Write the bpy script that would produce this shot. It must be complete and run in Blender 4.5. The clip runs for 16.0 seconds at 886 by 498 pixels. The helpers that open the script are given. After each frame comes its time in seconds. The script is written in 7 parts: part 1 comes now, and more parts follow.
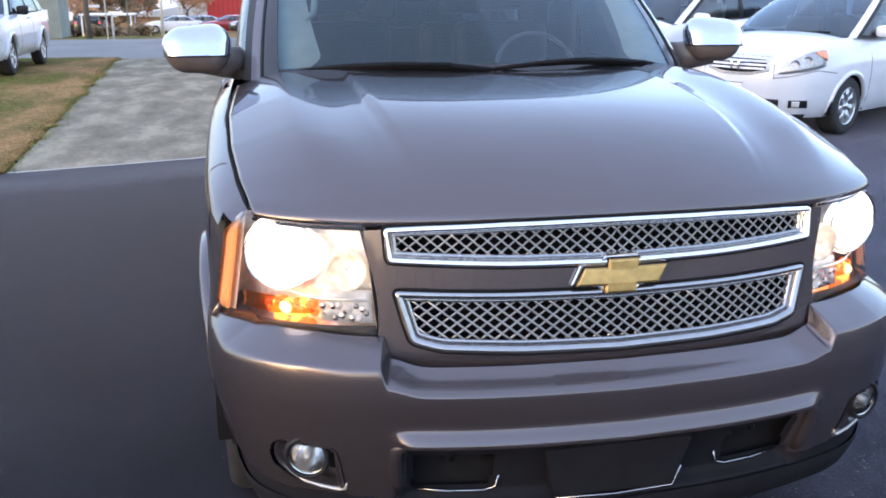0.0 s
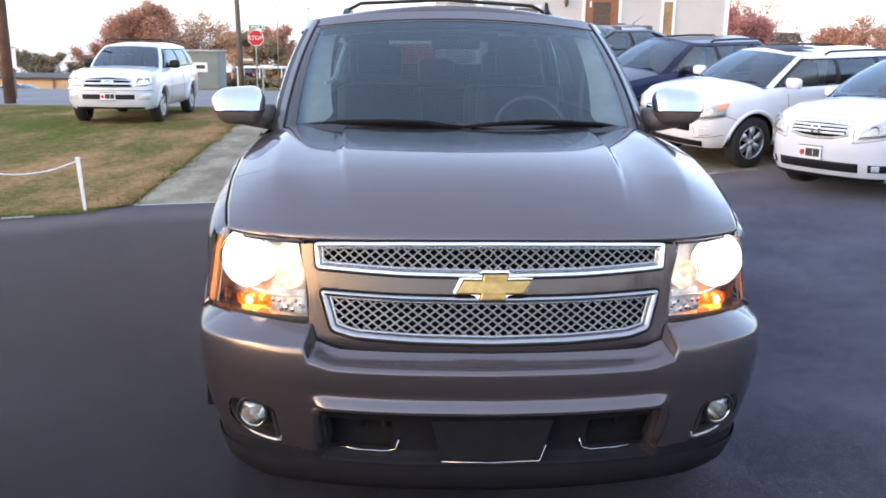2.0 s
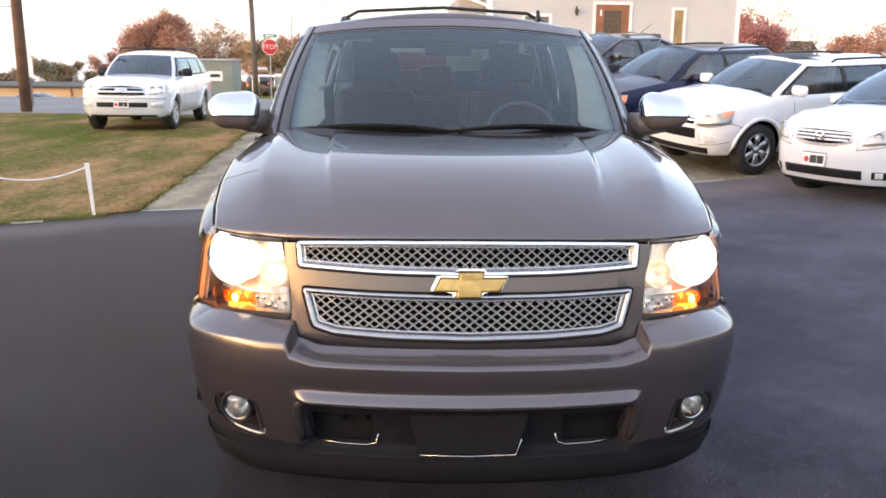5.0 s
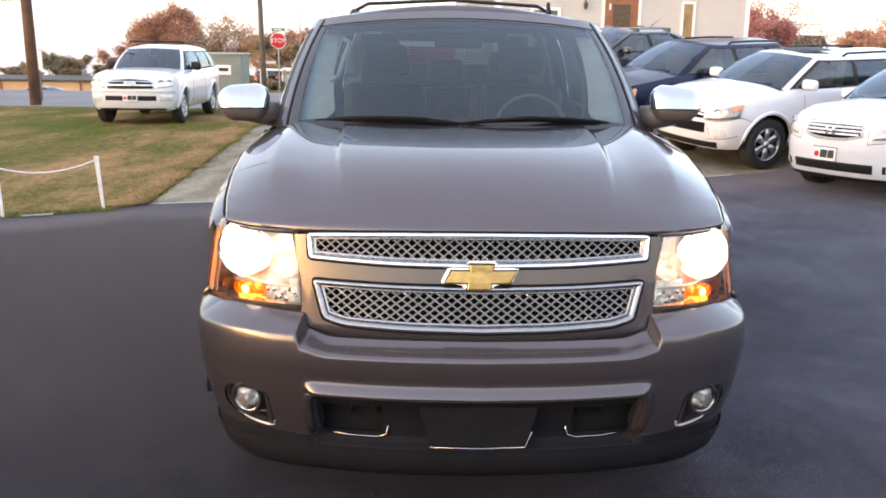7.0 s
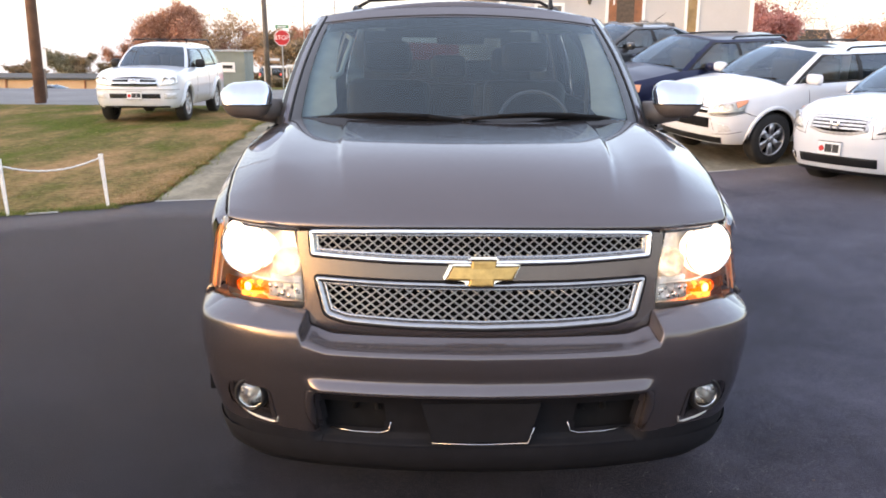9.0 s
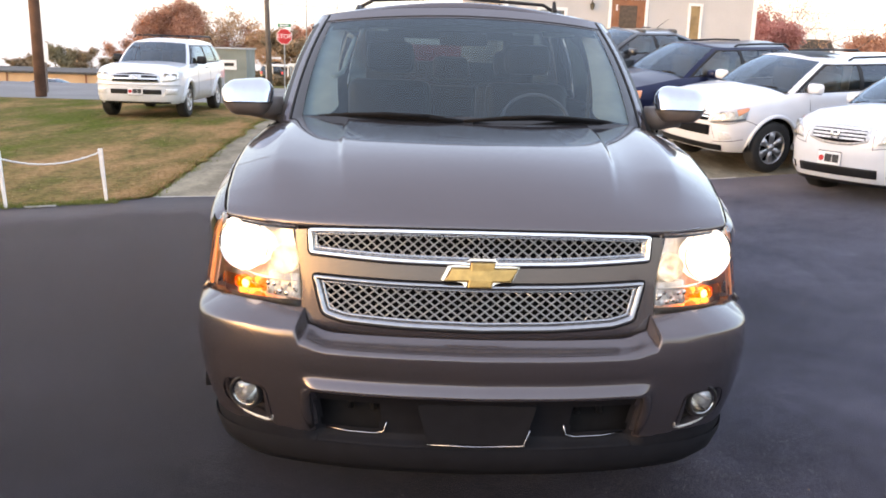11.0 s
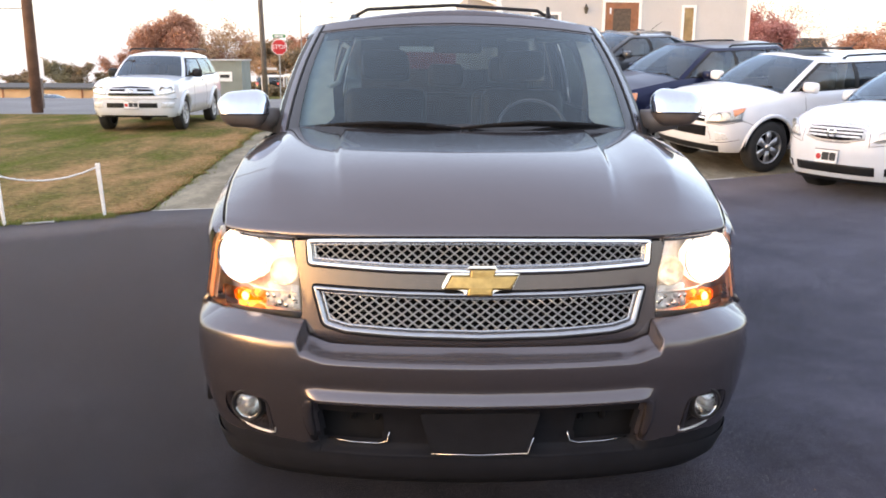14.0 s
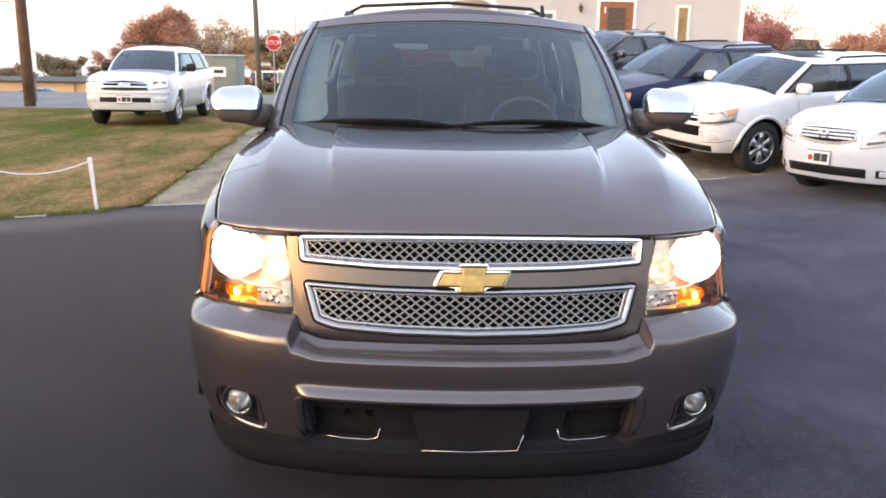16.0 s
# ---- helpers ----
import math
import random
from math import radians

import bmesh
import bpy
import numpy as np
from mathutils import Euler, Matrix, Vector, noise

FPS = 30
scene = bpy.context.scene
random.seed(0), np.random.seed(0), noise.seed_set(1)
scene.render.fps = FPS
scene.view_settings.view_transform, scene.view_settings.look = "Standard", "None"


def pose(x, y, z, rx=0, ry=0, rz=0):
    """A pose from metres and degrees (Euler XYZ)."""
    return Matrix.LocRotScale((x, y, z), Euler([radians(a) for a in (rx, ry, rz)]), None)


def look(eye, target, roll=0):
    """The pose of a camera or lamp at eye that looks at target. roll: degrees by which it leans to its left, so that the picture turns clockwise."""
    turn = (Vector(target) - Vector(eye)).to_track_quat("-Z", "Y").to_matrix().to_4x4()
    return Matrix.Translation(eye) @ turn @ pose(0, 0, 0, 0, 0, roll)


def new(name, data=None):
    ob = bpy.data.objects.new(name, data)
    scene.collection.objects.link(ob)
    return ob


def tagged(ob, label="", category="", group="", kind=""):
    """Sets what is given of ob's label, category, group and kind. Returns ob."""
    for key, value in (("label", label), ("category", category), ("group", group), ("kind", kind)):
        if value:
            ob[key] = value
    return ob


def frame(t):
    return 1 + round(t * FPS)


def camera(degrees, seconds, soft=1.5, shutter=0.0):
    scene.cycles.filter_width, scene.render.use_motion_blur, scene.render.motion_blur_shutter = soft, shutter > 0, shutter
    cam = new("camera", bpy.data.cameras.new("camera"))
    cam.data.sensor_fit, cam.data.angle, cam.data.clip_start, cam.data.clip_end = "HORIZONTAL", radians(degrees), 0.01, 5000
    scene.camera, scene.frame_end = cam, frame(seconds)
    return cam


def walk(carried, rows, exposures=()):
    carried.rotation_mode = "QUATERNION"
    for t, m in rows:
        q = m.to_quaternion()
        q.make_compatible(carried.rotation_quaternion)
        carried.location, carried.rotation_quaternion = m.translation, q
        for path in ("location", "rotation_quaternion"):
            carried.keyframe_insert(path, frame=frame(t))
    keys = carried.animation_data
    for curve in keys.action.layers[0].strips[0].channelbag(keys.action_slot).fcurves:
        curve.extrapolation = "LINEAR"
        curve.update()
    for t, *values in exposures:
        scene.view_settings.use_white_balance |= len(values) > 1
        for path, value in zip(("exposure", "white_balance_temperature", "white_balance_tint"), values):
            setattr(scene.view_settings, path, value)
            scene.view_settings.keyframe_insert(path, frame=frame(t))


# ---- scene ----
cam = camera(53.0, 16.0, soft=1.8)
PATH = [
    (0, (-0.922, -1.93, 1.674), (-0.487, -0.06, 1.114), 0.1),
    (0.5, (-0.838, -2.188, 1.689), (-0.537, -0.275, 1.187), 2.1),
    (1, (-0.693, -2.384, 1.732), (-0.391, -0.462, 1.265), 2.3),
    (1.5, (-0.46, -2.563, 1.733), (-0.263, -0.629, 1.26), 2.2),
    (2, (-0.367, -2.724, 1.748), (-0.227, -0.779, 1.302), 0.8),
    (2.5, (-0.329, -2.882, 1.734), (-0.212, -0.935, 1.293), 1.0),
    (3, (-0.285, -2.931, 1.745), (-0.165, -0.98, 1.324), 1.1),
    (3.5, (-0.224, -2.895, 1.748), (-0.138, -0.942, 1.327), 0.8),
    (6, (-0.263, -2.818, 1.729), (-0.145, -0.869, 1.297), 0.7),
    (6.5, (-0.261, -2.818, 1.728), (-0.173, -0.868, 1.294), 0.6),
    (7, (-0.259, -2.819, 1.728), (-0.169, -0.87, 1.288), 0.8),
    (7.5, (-0.257, -2.824, 1.728), (-0.166, -0.876, 1.287), 0.8),
    (8, (-0.254, -2.825, 1.727), (-0.171, -0.879, 1.274), 0.4),
    (8.5, (-0.25, -2.822, 1.729), (-0.162, -0.875, 1.279), 0.4),
    (9, (-0.249, -2.822, 1.729), (-0.17, -0.875, 1.281), 0.5),
    (11.5, (-0.253, -2.811, 1.722), (-0.167, -0.862, 1.282), 1.8),
    (12, (-0.251, -2.81, 1.724), (-0.165, -0.859, 1.289), 1.8),
    (12.5, (-0.246, -2.809, 1.724), (-0.167, -0.86, 1.279), 1.0),
    (13, (-0.242, -2.802, 1.726), (-0.148, -0.853, 1.289), 1.3),
    (13.5, (-0.249, -2.801, 1.723), (-0.163, -0.853, 1.278), 0.5),
    (14, (-0.252, -2.807, 1.727), (-0.167, -0.856, 1.298), 0.4),
    (14.5, (-0.25, -2.812, 1.729), (-0.142, -0.859, 1.311), 0.6),
    (15, (-0.25, -2.815, 1.73), (-0.152, -0.862, 1.311), 0.8),
    (15.5, (-0.247, -2.816, 1.729), (-0.144, -0.866, 1.299), 0.9),
    (16, (-0.249, -2.813, 1.727), (-0.148, -0.864, 1.293), 1.0),
]
EXPOSURES = [(0.0, 0.71, 6350, 21), (1.5, 0.71, 6400, 21), (3.2, 0.76, 7900, 23), (16.0, 0.76, 7900, 23)]
walk(cam, [(t, look(eye, target, roll)) for t, eye, target, roll in PATH], EXPOSURES)

# ---- world and light ----
world = bpy.data.worlds.new("sky")
scene.world = world
world.use_nodes = True
wn = world.node_tree.nodes
wl = world.node_tree.links
sky = wn.new("ShaderNodeTexSky")
sky.sky_type = "NISHITA"
sky.sun_disc = False
SUN_EL, SUN_AZ = 5.0, -118.0         # degrees above the horizon; low behind the camera's left
sky.sun_elevation = radians(SUN_EL)
sky.sun_rotation = radians(SUN_AZ)
sky.air_density, sky.dust_density, sky.ozone_density = 1.0, 2.0, 2.5
wn["Background"].inputs[1].default_value = 0.47
wl.new(sky.outputs[0], wn["Background"].inputs[0])
veil = wn.new("ShaderNodeBackground")          # thin even cloud before dusk
veil.inputs[0].default_value = (0.79, 0.92, 1.10, 1)
veil.inputs[1].default_value = 0.68
both = wn.new("ShaderNodeAddShader")
wl.new(wn["Background"].outputs[0], both.inputs[0])
wl.new(veil.outputs[0], both.inputs[1])
wl.new(both.outputs[0], wn["World Output"].inputs[0])
sun = new("sun", bpy.data.lights.new("sun", "SUN"))
sun.data.energy = 0.05
sun.data.angle = radians(24)
sun.data.color = (1.0, 0.82, 0.66)
ax, el = radians(SUN_AZ), radians(SUN_EL + 6)
sun.matrix_world = look((math.sin(ax) * math.cos(el) * 60, math.cos(ax) * math.cos(el) * 60, math.sin(el) * 60), (0, 0, 0))


# ---- materials ----
def material(name, colour, rough=0.5, metal=0.0, var=0.12, scale=8.0, bump=0.0, bscale=60.0, coat=0.0, spec=0.5, fine=0.0, fscale=200.0, hue=None):
    """A principled surface with stains at one scale, grain at another and relief."""
    m = bpy.data.materials.new(name)
    m.use_nodes = True
    n, l = m.node_tree.nodes, m.node_tree.links
    b = n["Principled BSDF"]
    b.inputs["Roughness"].default_value = rough
    b.inputs["Metallic"].default_value = metal
    b.inputs["Specular IOR Level"].default_value = spec
    b.inputs["Coat Weight"].default_value = coat
    b.inputs["Coat Roughness"].default_value = 0.04
    c = Vector(colour[:3])
    tc = n.new("ShaderNodeTexCoord")
    if var > 0:
        t = n.new("ShaderNodeTexNoise")
        t.inputs["Scale"].default_value = scale
        t.inputs["Detail"].default_value = 6
        l.new(tc.outputs["Object"], t.inputs["Vector"])
        r = n.new("ShaderNodeValToRGB")
        lo = c * (1 - var)
        hi = Vector(hue) if hue else c * (1 + var)
        r.color_ramp.elements[0].position, r.color_ramp.elements[1].position = 0.3, 0.7
        r.color_ramp.elements[0].color = (*lo, 1)
        r.color_ramp.elements[1].color = (*hi, 1)
        l.new(t.outputs["Fac"], r.inputs["Fac"])
        out = r.outputs["Color"]
        if fine > 0:
            t2 = n.new("ShaderNodeTexNoise")
            t2.inputs["Scale"].default_value = fscale
            t2.inputs["Detail"].default_value = 3
            l.new(tc.outputs["Object"], t2.inputs["Vector"])
            mr = n.new("ShaderNodeMapRange")
            mr.inputs["From Min"].default_value, mr.inputs["From Max"].default_value = 0.25, 0.75
            mr.inputs["To Min"].default_value, mr.inputs["To Max"].default_value = 1 - fine, 1 + fine
            l.new(t2.outputs["Fac"], mr.inputs["Value"])
            mx = n.new("ShaderNodeVectorMath")
            mx.operation = "SCALE"
            l.new(out, mx.inputs[0])
            l.new(mr.outputs[0], mx.inputs["Scale"])
            out = mx.outputs[0]
        l.new(out, b.inputs["Base Color"])
    else:
        b.inputs["Base Color"].default_value = (*c, 1)
    if bump > 0:
        t3 = n.new("ShaderNodeTexNoise")
        t3.inputs["Scale"].default_value = bscale
        t3.inputs["Detail"].default_value = 4
        l.new(tc.outputs["Object"], t3.inputs["Vector"])
        bp = n.new("ShaderNodeBump")
        bp.inputs["Strength"].default_value = bump
        bp.inputs["Distance"].default_value = 0.01
        l.new(t3.outputs["Fac"], bp.inputs["Height"])
        l.new(bp.outputs[0], b.inputs["Normal"])
    return m


def glowing(name, colour, strength):
    m = bpy.data.materials.new(name)
    m.use_nodes = True
    b = m.node_tree.nodes["Principled BSDF"]
    b.inputs["Base Color"].default_value = (*colour, 1)
    b.inputs["Emission Color"].default_value = (*colour, 1)
    b.inputs["Emission Strength"].default_value = strength
    return m


def glazing(name, tint, gloss_col=(1, 1, 1), rough=0.02, ior=1.5):
    """A thin pane: tinted see-through glass with a Fresnel gloss."""
    m = bpy.data.materials.new(name)
    m.use_nodes = True
    n, l = m.node_tree.nodes, m.node_tree.links
    n.remove(n["Principled BSDF"])
    tr = n.new("ShaderNodeBsdfTransparent")
    tr.inputs[0].default_value = (*tint, 1)
    gl = n.new("ShaderNodeBsdfGlossy")
    gl.inputs["Color"].default_value = (*gloss_col, 1)
    gl.inputs["Roughness"].default_value = rough
    fr = n.new("ShaderNodeFresnel")
    fr.inputs["IOR"].default_value = ior
    mix = n.new("ShaderNodeMixShader")
    l.new(fr.outputs[0], mix.inputs[0])
    l.new(tr.outputs[0], mix.inputs[1])
    l.new(gl.outputs[0], mix.inputs[2])
    l.new(mix.outputs[0], n["Material Output"].inputs[0])
    return m


def paint(name, colour, metal=0.0, rough=0.3, flake=0.15, coat_ior=1.5):
    m = material(name, colour, rough, metal, var=0.05, scale=3, coat=1.0, fine=flake, fscale=900)
    m.node_tree.nodes["Principled BSDF"].inputs["Coat IOR"].default_value = coat_ior
    return m


BROWN = paint("mocha_metallic_paint", (0.101, 0.087, 0.092), 0.70, 0.25, 0.30, 1.52)
BROWN.node_tree.nodes["Principled BSDF"].inputs["Coat Weight"].default_value = 0.95
BROWN.node_tree.nodes["Principled BSDF"].inputs["Specular Tint"].default_value = (0.32, 0.32, 0.34, 1)
GREY_SEAM = material("shaded_panel_joint", (0.22, 0.22, 0.23), 0.7, 0, var=0.1, scale=20)
WHITE = paint("white_car_paint", (0.64, 0.66, 0.69), 0.0, 0.35, 0.02)
PEARL = paint("white_van_paint", (0.64, 0.665, 0.70), 0.0, 0.35, 0.02)
NAVY = paint("navy_car_paint", (0.010, 0.015, 0.045), 0.3, 0.3, 0.2, 1.38)
NAVY.node_tree.nodes["Principled BSDF"].inputs["Coat Weight"].default_value = 0.4
NAVY.node_tree.nodes["Principled BSDF"].inputs["Specular Tint"].default_value = (0.3, 0.3, 0.35, 1)
SLATE = paint("dark_grey_car_paint", (0.045, 0.05, 0.058), 0.4, 0.3, 0.2, 1.40)
SILVER = paint("silver_car_paint", (0.42, 0.43, 0.43), 0.7, 0.35, 0.1)
CHROME = material("chrome", (0.82, 0.83, 0.84), 0.06, 1.0, var=0.03, scale=20)
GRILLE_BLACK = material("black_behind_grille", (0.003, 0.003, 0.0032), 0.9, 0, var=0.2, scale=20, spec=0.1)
LAMP_PALE = material("clear_lamp_bowl", (0.80, 0.81, 0.82), 0.2, 0.3, var=0.25, scale=28)
PALE_LAMP = material("pale_lamp_surround", (0.66, 0.67, 0.68), 0.25, 0.15, var=0.25, scale=28)
LAMPBOX = material("lamp_housing", (0.72, 0.70, 0.68), 0.30, 0.4, var=0.2, scale=40)
BRIGHT = material("satin_silver_plastic", (0.66, 0.66, 0.645), 0.32, 0.80, var=0.06, scale=30)
MESH = material("dull_silver_mesh", (0.47, 0.47, 0.46), 0.34, 0.85, var=0.10, scale=30)
GOLD = material("gold_badge", (0.52, 0.335, 0.125), 0.34, 0.92, var=0.16, scale=40, bump=0.12, bscale=700)
BLACK = material("black_trim_plastic", (0.012, 0.012, 0.013), 0.5, 0, var=0.2, scale=30, spec=0.3)
VOID = material("dark_recess", (0.009, 0.009, 0.010), 0.8, 0, spec=0.1, var=0.2, scale=20)
VALANCE = material("grey_valance_plastic", (0.0115, 0.0118, 0.0145), 0.7, 0, spec=0.12, var=0.15, scale=15, fine=0.1, fscale=300)
RUBBER = material("tyre_rubber", (0.018, 0.018, 0.018), 0.75, 0, var=0.25, scale=12, bump=0.2, bscale=80)
ALLOY = material("alloy_wheel", (0.55, 0.56, 0.57), 0.28, 0.9, var=0.08, scale=20)
WINDSHIELD = glazing("tinted_windshield", (0.40, 0.50, 0.56), (0.76, 0.92, 1.0), ior=1.60)
CARGLASS = glazing("clear_windshield", (0.42, 0.50, 0.53), (0.74, 0.88, 1.0), ior=1.95)
CABIN_BEIGE = material("beige_grey_seat_cloth", (0.11, 0.11, 0.10), 0.85, 0, var=0.12, scale=15, bump=0.1, bscale=200)
WHEEL_GREY = material("grey_steering_leather", (0.15, 0.16, 0.175), 0.5, 0, var=0.12, scale=20)
CABIN_GREY = material("grey_cabin_plastic", (0.075, 0.075, 0.075), 0.7, 0, var=0.15, scale=20)
SIDEGLASS = glazing("side_glass", (0.76, 0.82, 0.81), (0.86, 0.95, 1.0), ior=1.85)
PRIVACY = glazing("privacy_glass", (0.15, 0.18, 0.17))
REARGLASS = glazing("dark_rear_glass", (0.12, 0.13, 0.13), (0.80, 0.90, 1.0), ior=1.8)
FRIT = material("black_glass_border", (0.012, 0.013, 0.015), 0.12, 0, var=0.1, scale=20)
MIRROR_BASE = material("brown_grey_mirror_plastic", (0.105, 0.088, 0.082), 0.42, 0, var=0.12, scale=20, fine=0.1, fscale=300)
MIRROR_CHROME = material("bright_mirror_chrome", (0.58, 0.61, 0.67), 0.05, 1.0, var=0.02, scale=20)
LENS = glazing("clear_lens", (0.93, 0.93, 0.92), rough=0.01)
AMBER = glazing("amber_lens", (0.95, 0.36, 0.07), rough=0.05)
TURNLENS = material("orange_turn_lens", (0.68, 0.26, 0.12), 0.15, 0.0, var=0.15, scale=60, coat=1.0)
BEAM = glowing("lit_headlamp", (1.0, 0.95, 0.88), 2.6)
# Emissive facets stand in for the lamp's bloom and its reflected light.
HALO = glowing("glowing_lamp_ring", (1.0, 0.91, 0.78), 0.9)
hn, hk = HALO.node_tree.nodes, HALO.node_tree.links
hv, hr = hn.new("ShaderNodeTexVoronoi"), hn.new("ShaderNodeMapRange")
hv.inputs["Scale"].default_value = 110
hk.new(hn.new("ShaderNodeTexCoord").outputs["Object"], hv.inputs["Vector"])
hk.new(hv.outputs["Color"], hr.inputs["Value"])
hr.inputs["To Min"].default_value, hr.inputs["To Max"].default_value = 0.30, 2.0
hk.new(hr.outputs[0], hn["Principled BSDF"].inputs["Emission Strength"])
# The unlit inner bowl emits a patchy warm glow in place of lamp spill.
WARMBOWL = glowing("self_glowing_bowl", (1.0, 0.86, 0.66), 0.3)
wn, wk = WARMBOWL.node_tree.nodes, WARMBOWL.node_tree.links
wv, wr = wn.new("ShaderNodeTexNoise"), wn.new("ShaderNodeMapRange")
wv.inputs["Scale"].default_value, wv.inputs["Detail"].default_value = 45, 3
wk.new(wn.new("ShaderNodeTexCoord").outputs["Object"], wv.inputs["Vector"])
wk.new(wv.outputs["Fac"], wr.inputs["Value"])
wr.inputs["From Min"].default_value, wr.inputs["From Max"].default_value = 0.35, 0.65
wr.inputs["To Min"].default_value, wr.inputs["To Max"].default_value = 0.0, 0.5
wk.new(wr.outputs[0], wn["Principled BSDF"].inputs["Emission Strength"])
MARKER = glowing("lit_amber_marker", (0.85, 0.36, 0.13), 0.20)
TURN = glowing("lit_amber_bulb", (1.0, 0.60, 0.20), 3.4)
# Amber facets emit, bright or dim, in place of reflecting the bulb.
TURNFACET = glowing("glowing_amber_facet", (1.0, 0.36, 0.06), 1.5)
TURNDEEP = glowing("dim_glowing_amber_facet", (0.85, 0.20, 0.03), 0.6)
SATIN = material("dark_satin_chrome", (0.36, 0.36, 0.37), 0.22, 1.0, var=0.06, scale=30)
REFLECT = material("lamp_reflector", (0.80, 0.80, 0.80), 0.12, 1.0, var=0.15, scale=60, bump=0.15, bscale=120)
LEATHER = material("dark_grey_leather", (0.04, 0.04, 0.043), 0.5, 0, var=0.15, scale=12, bump=0.15, bscale=150)
TRIM = material("pale_grey_cabin_trim", (0.60, 0.65, 0.57), 0.7, 0, var=0.08, scale=15)
DASH = material("charcoal_dashboard", (0.03, 0.03, 0.032), 0.65, 0, var=0.15, scale=25, bump=0.1, bscale=300)
PLATE_W = material("white_plate", (0.75, 0.75, 0.75), 0.4, 0, var=0.04, scale=30)
INK = material("black_print", (0.02, 0.02, 0.022), 0.5, 0, var=0.1, scale=30)
RED = material("red_print", (0.55, 0.03, 0.03), 0.5, 0, var=0.1, scale=30)
# Brown raised a little to put the distance haze into the wood.
WOOD_POLE = material("brown_pole_wood", (0.15, 0.078, 0.050), 0.85, 0, var=0.35, scale=2.5, bump=0.4, bscale=25, fine=0.25, fscale=40)
GREY_POLE = material("grey_pole_wood", (0.14, 0.12, 0.11), 0.85, 0, var=0.25, scale=2.5, fine=0.2, fscale=40)
WHITE_PAINT = material("white_painted_post", (0.78, 0.77, 0.75), 0.6, 0, var=0.10, scale=25, bump=0.2, bscale=60)
SIDING = material("cream_vinyl_siding", (0.515, 0.505, 0.49), 0.55, 0, var=0.05, scale=1.2, fine=0.04, fscale=30)
TRIM_WHITE = material("white_trim_board", (0.82, 0.81, 0.78), 0.5, 0, var=0.05, scale=8)
DOOR_WOOD = material("brown_door_wood", (0.27, 0.105, 0.045), 0.45, 0, var=0.25, scale=5, fine=0.2, fscale=45)
LANTERN = material("dull_bronze_lantern", (0.11, 0.095, 0.07), 0.45, 0.4, var=0.2, scale=30)
SHINGLE = material("dark_roof_shingles", (0.07, 0.065, 0.06), 0.9, 0, var=0.3, scale=4, bump=0.4, bscale=20)
TAN_WALL = material("tan_metal_wall", (0.56, 0.36, 0.20), 0.6, 0, var=0.08, scale=0.8)
SHED_GREEN = material("grey_green_shed_wall", (0.20, 0.23, 0.21), 0.6, 0, var=0.12, scale=1.5)
METAL_GREY = material("galvanised_steel", (0.42, 0.43, 0.43), 0.45, 0.7, var=0.15, scale=12)
SIGN_RED = material("red_sign_sheet", (0.55, 0.02, 0.025), 0.4, 0, var=0.06, scale=10)
SIGN_GREEN = material("green_sign_sheet", (0.02, 0.22, 0.10), 0.4, 0, var=0.06, scale=10)
SIGN_WHITE = material("white_sign_sheet", (0.80, 0.80, 0.80), 0.4, 0, var=0.04, scale=10)
CABLE = material("black_cable", (0.02, 0.02, 0.02), 0.6, 0, var=0.1, scale=5)
# Bark is paler than its own tone, with far haze mixed in.
BARK = material("tree_bark", (0.17, 0.115, 0.095), 0.9, 0, var=0.3, scale=6, bump=0.5, bscale=30)


def leaf_material(name, a, b_, c):
    m = bpy.data.materials.new(name)
    m.use_nodes = True
    n, l = m.node_tree.nodes, m.node_tree.links
    b = n["Principled BSDF"]
    b.inputs["Roughness"].default_value = 0.7
    g = n.new("ShaderNodeNewGeometry")
    r = n.new("ShaderNodeValToRGB")
    r.color_ramp.elements[0].color = (*a, 1)
    r.color_ramp.elements[1].color = (*b_, 1)
    e = r.color_ramp.elements.new(0.55)
    e.color = (*c, 1)
    l.new(g.outputs["Random Per Island"], r.inputs[0])
    l.new(r.outputs[0], b.inputs["Base Color"])
    b.inputs["Specular IOR Level"].default_value = 0.1
    return m


# Tree and undergrowth colours include lightening for distant haze and backlight.
RUST = leaf_material("rust_autumn_leaves", (0.320, 0.150, 0.102), (0.570, 0.325, 0.225), (0.450, 0.232, 0.158))
TANLEAF = leaf_material("tan_autumn_leaves", (0.350, 0.225, 0.138), (0.688, 0.450, 0.275), (0.500, 0.312, 0.188))
REDLEAF = leaf_material("dark_red_autumn_leaves", (0.42, 0.16, 0.135), (0.64, 0.32, 0.27), (0.53, 0.23, 0.19))
GREENLEAF = leaf_material("hazed_olive_leaves", (0.195, 0.175, 0.110), (0.420, 0.345, 0.210), (0.300, 0.255, 0.160))
HEDGE = leaf_material("brown_green_undergrowth", (0.175, 0.144, 0.094), (0.450, 0.300, 0.188), (0.300, 0.213, 0.131))
BLADES = leaf_material("grass_blades", (0.09, 0.14, 0.03), (0.36, 0.30, 0.13), (0.19, 0.21, 0.06))
FALLEN = leaf_material("fallen_leaves", (0.22, 0.11, 0.05), (0.40, 0.26, 0.14), (0.31, 0.175, 0.085))


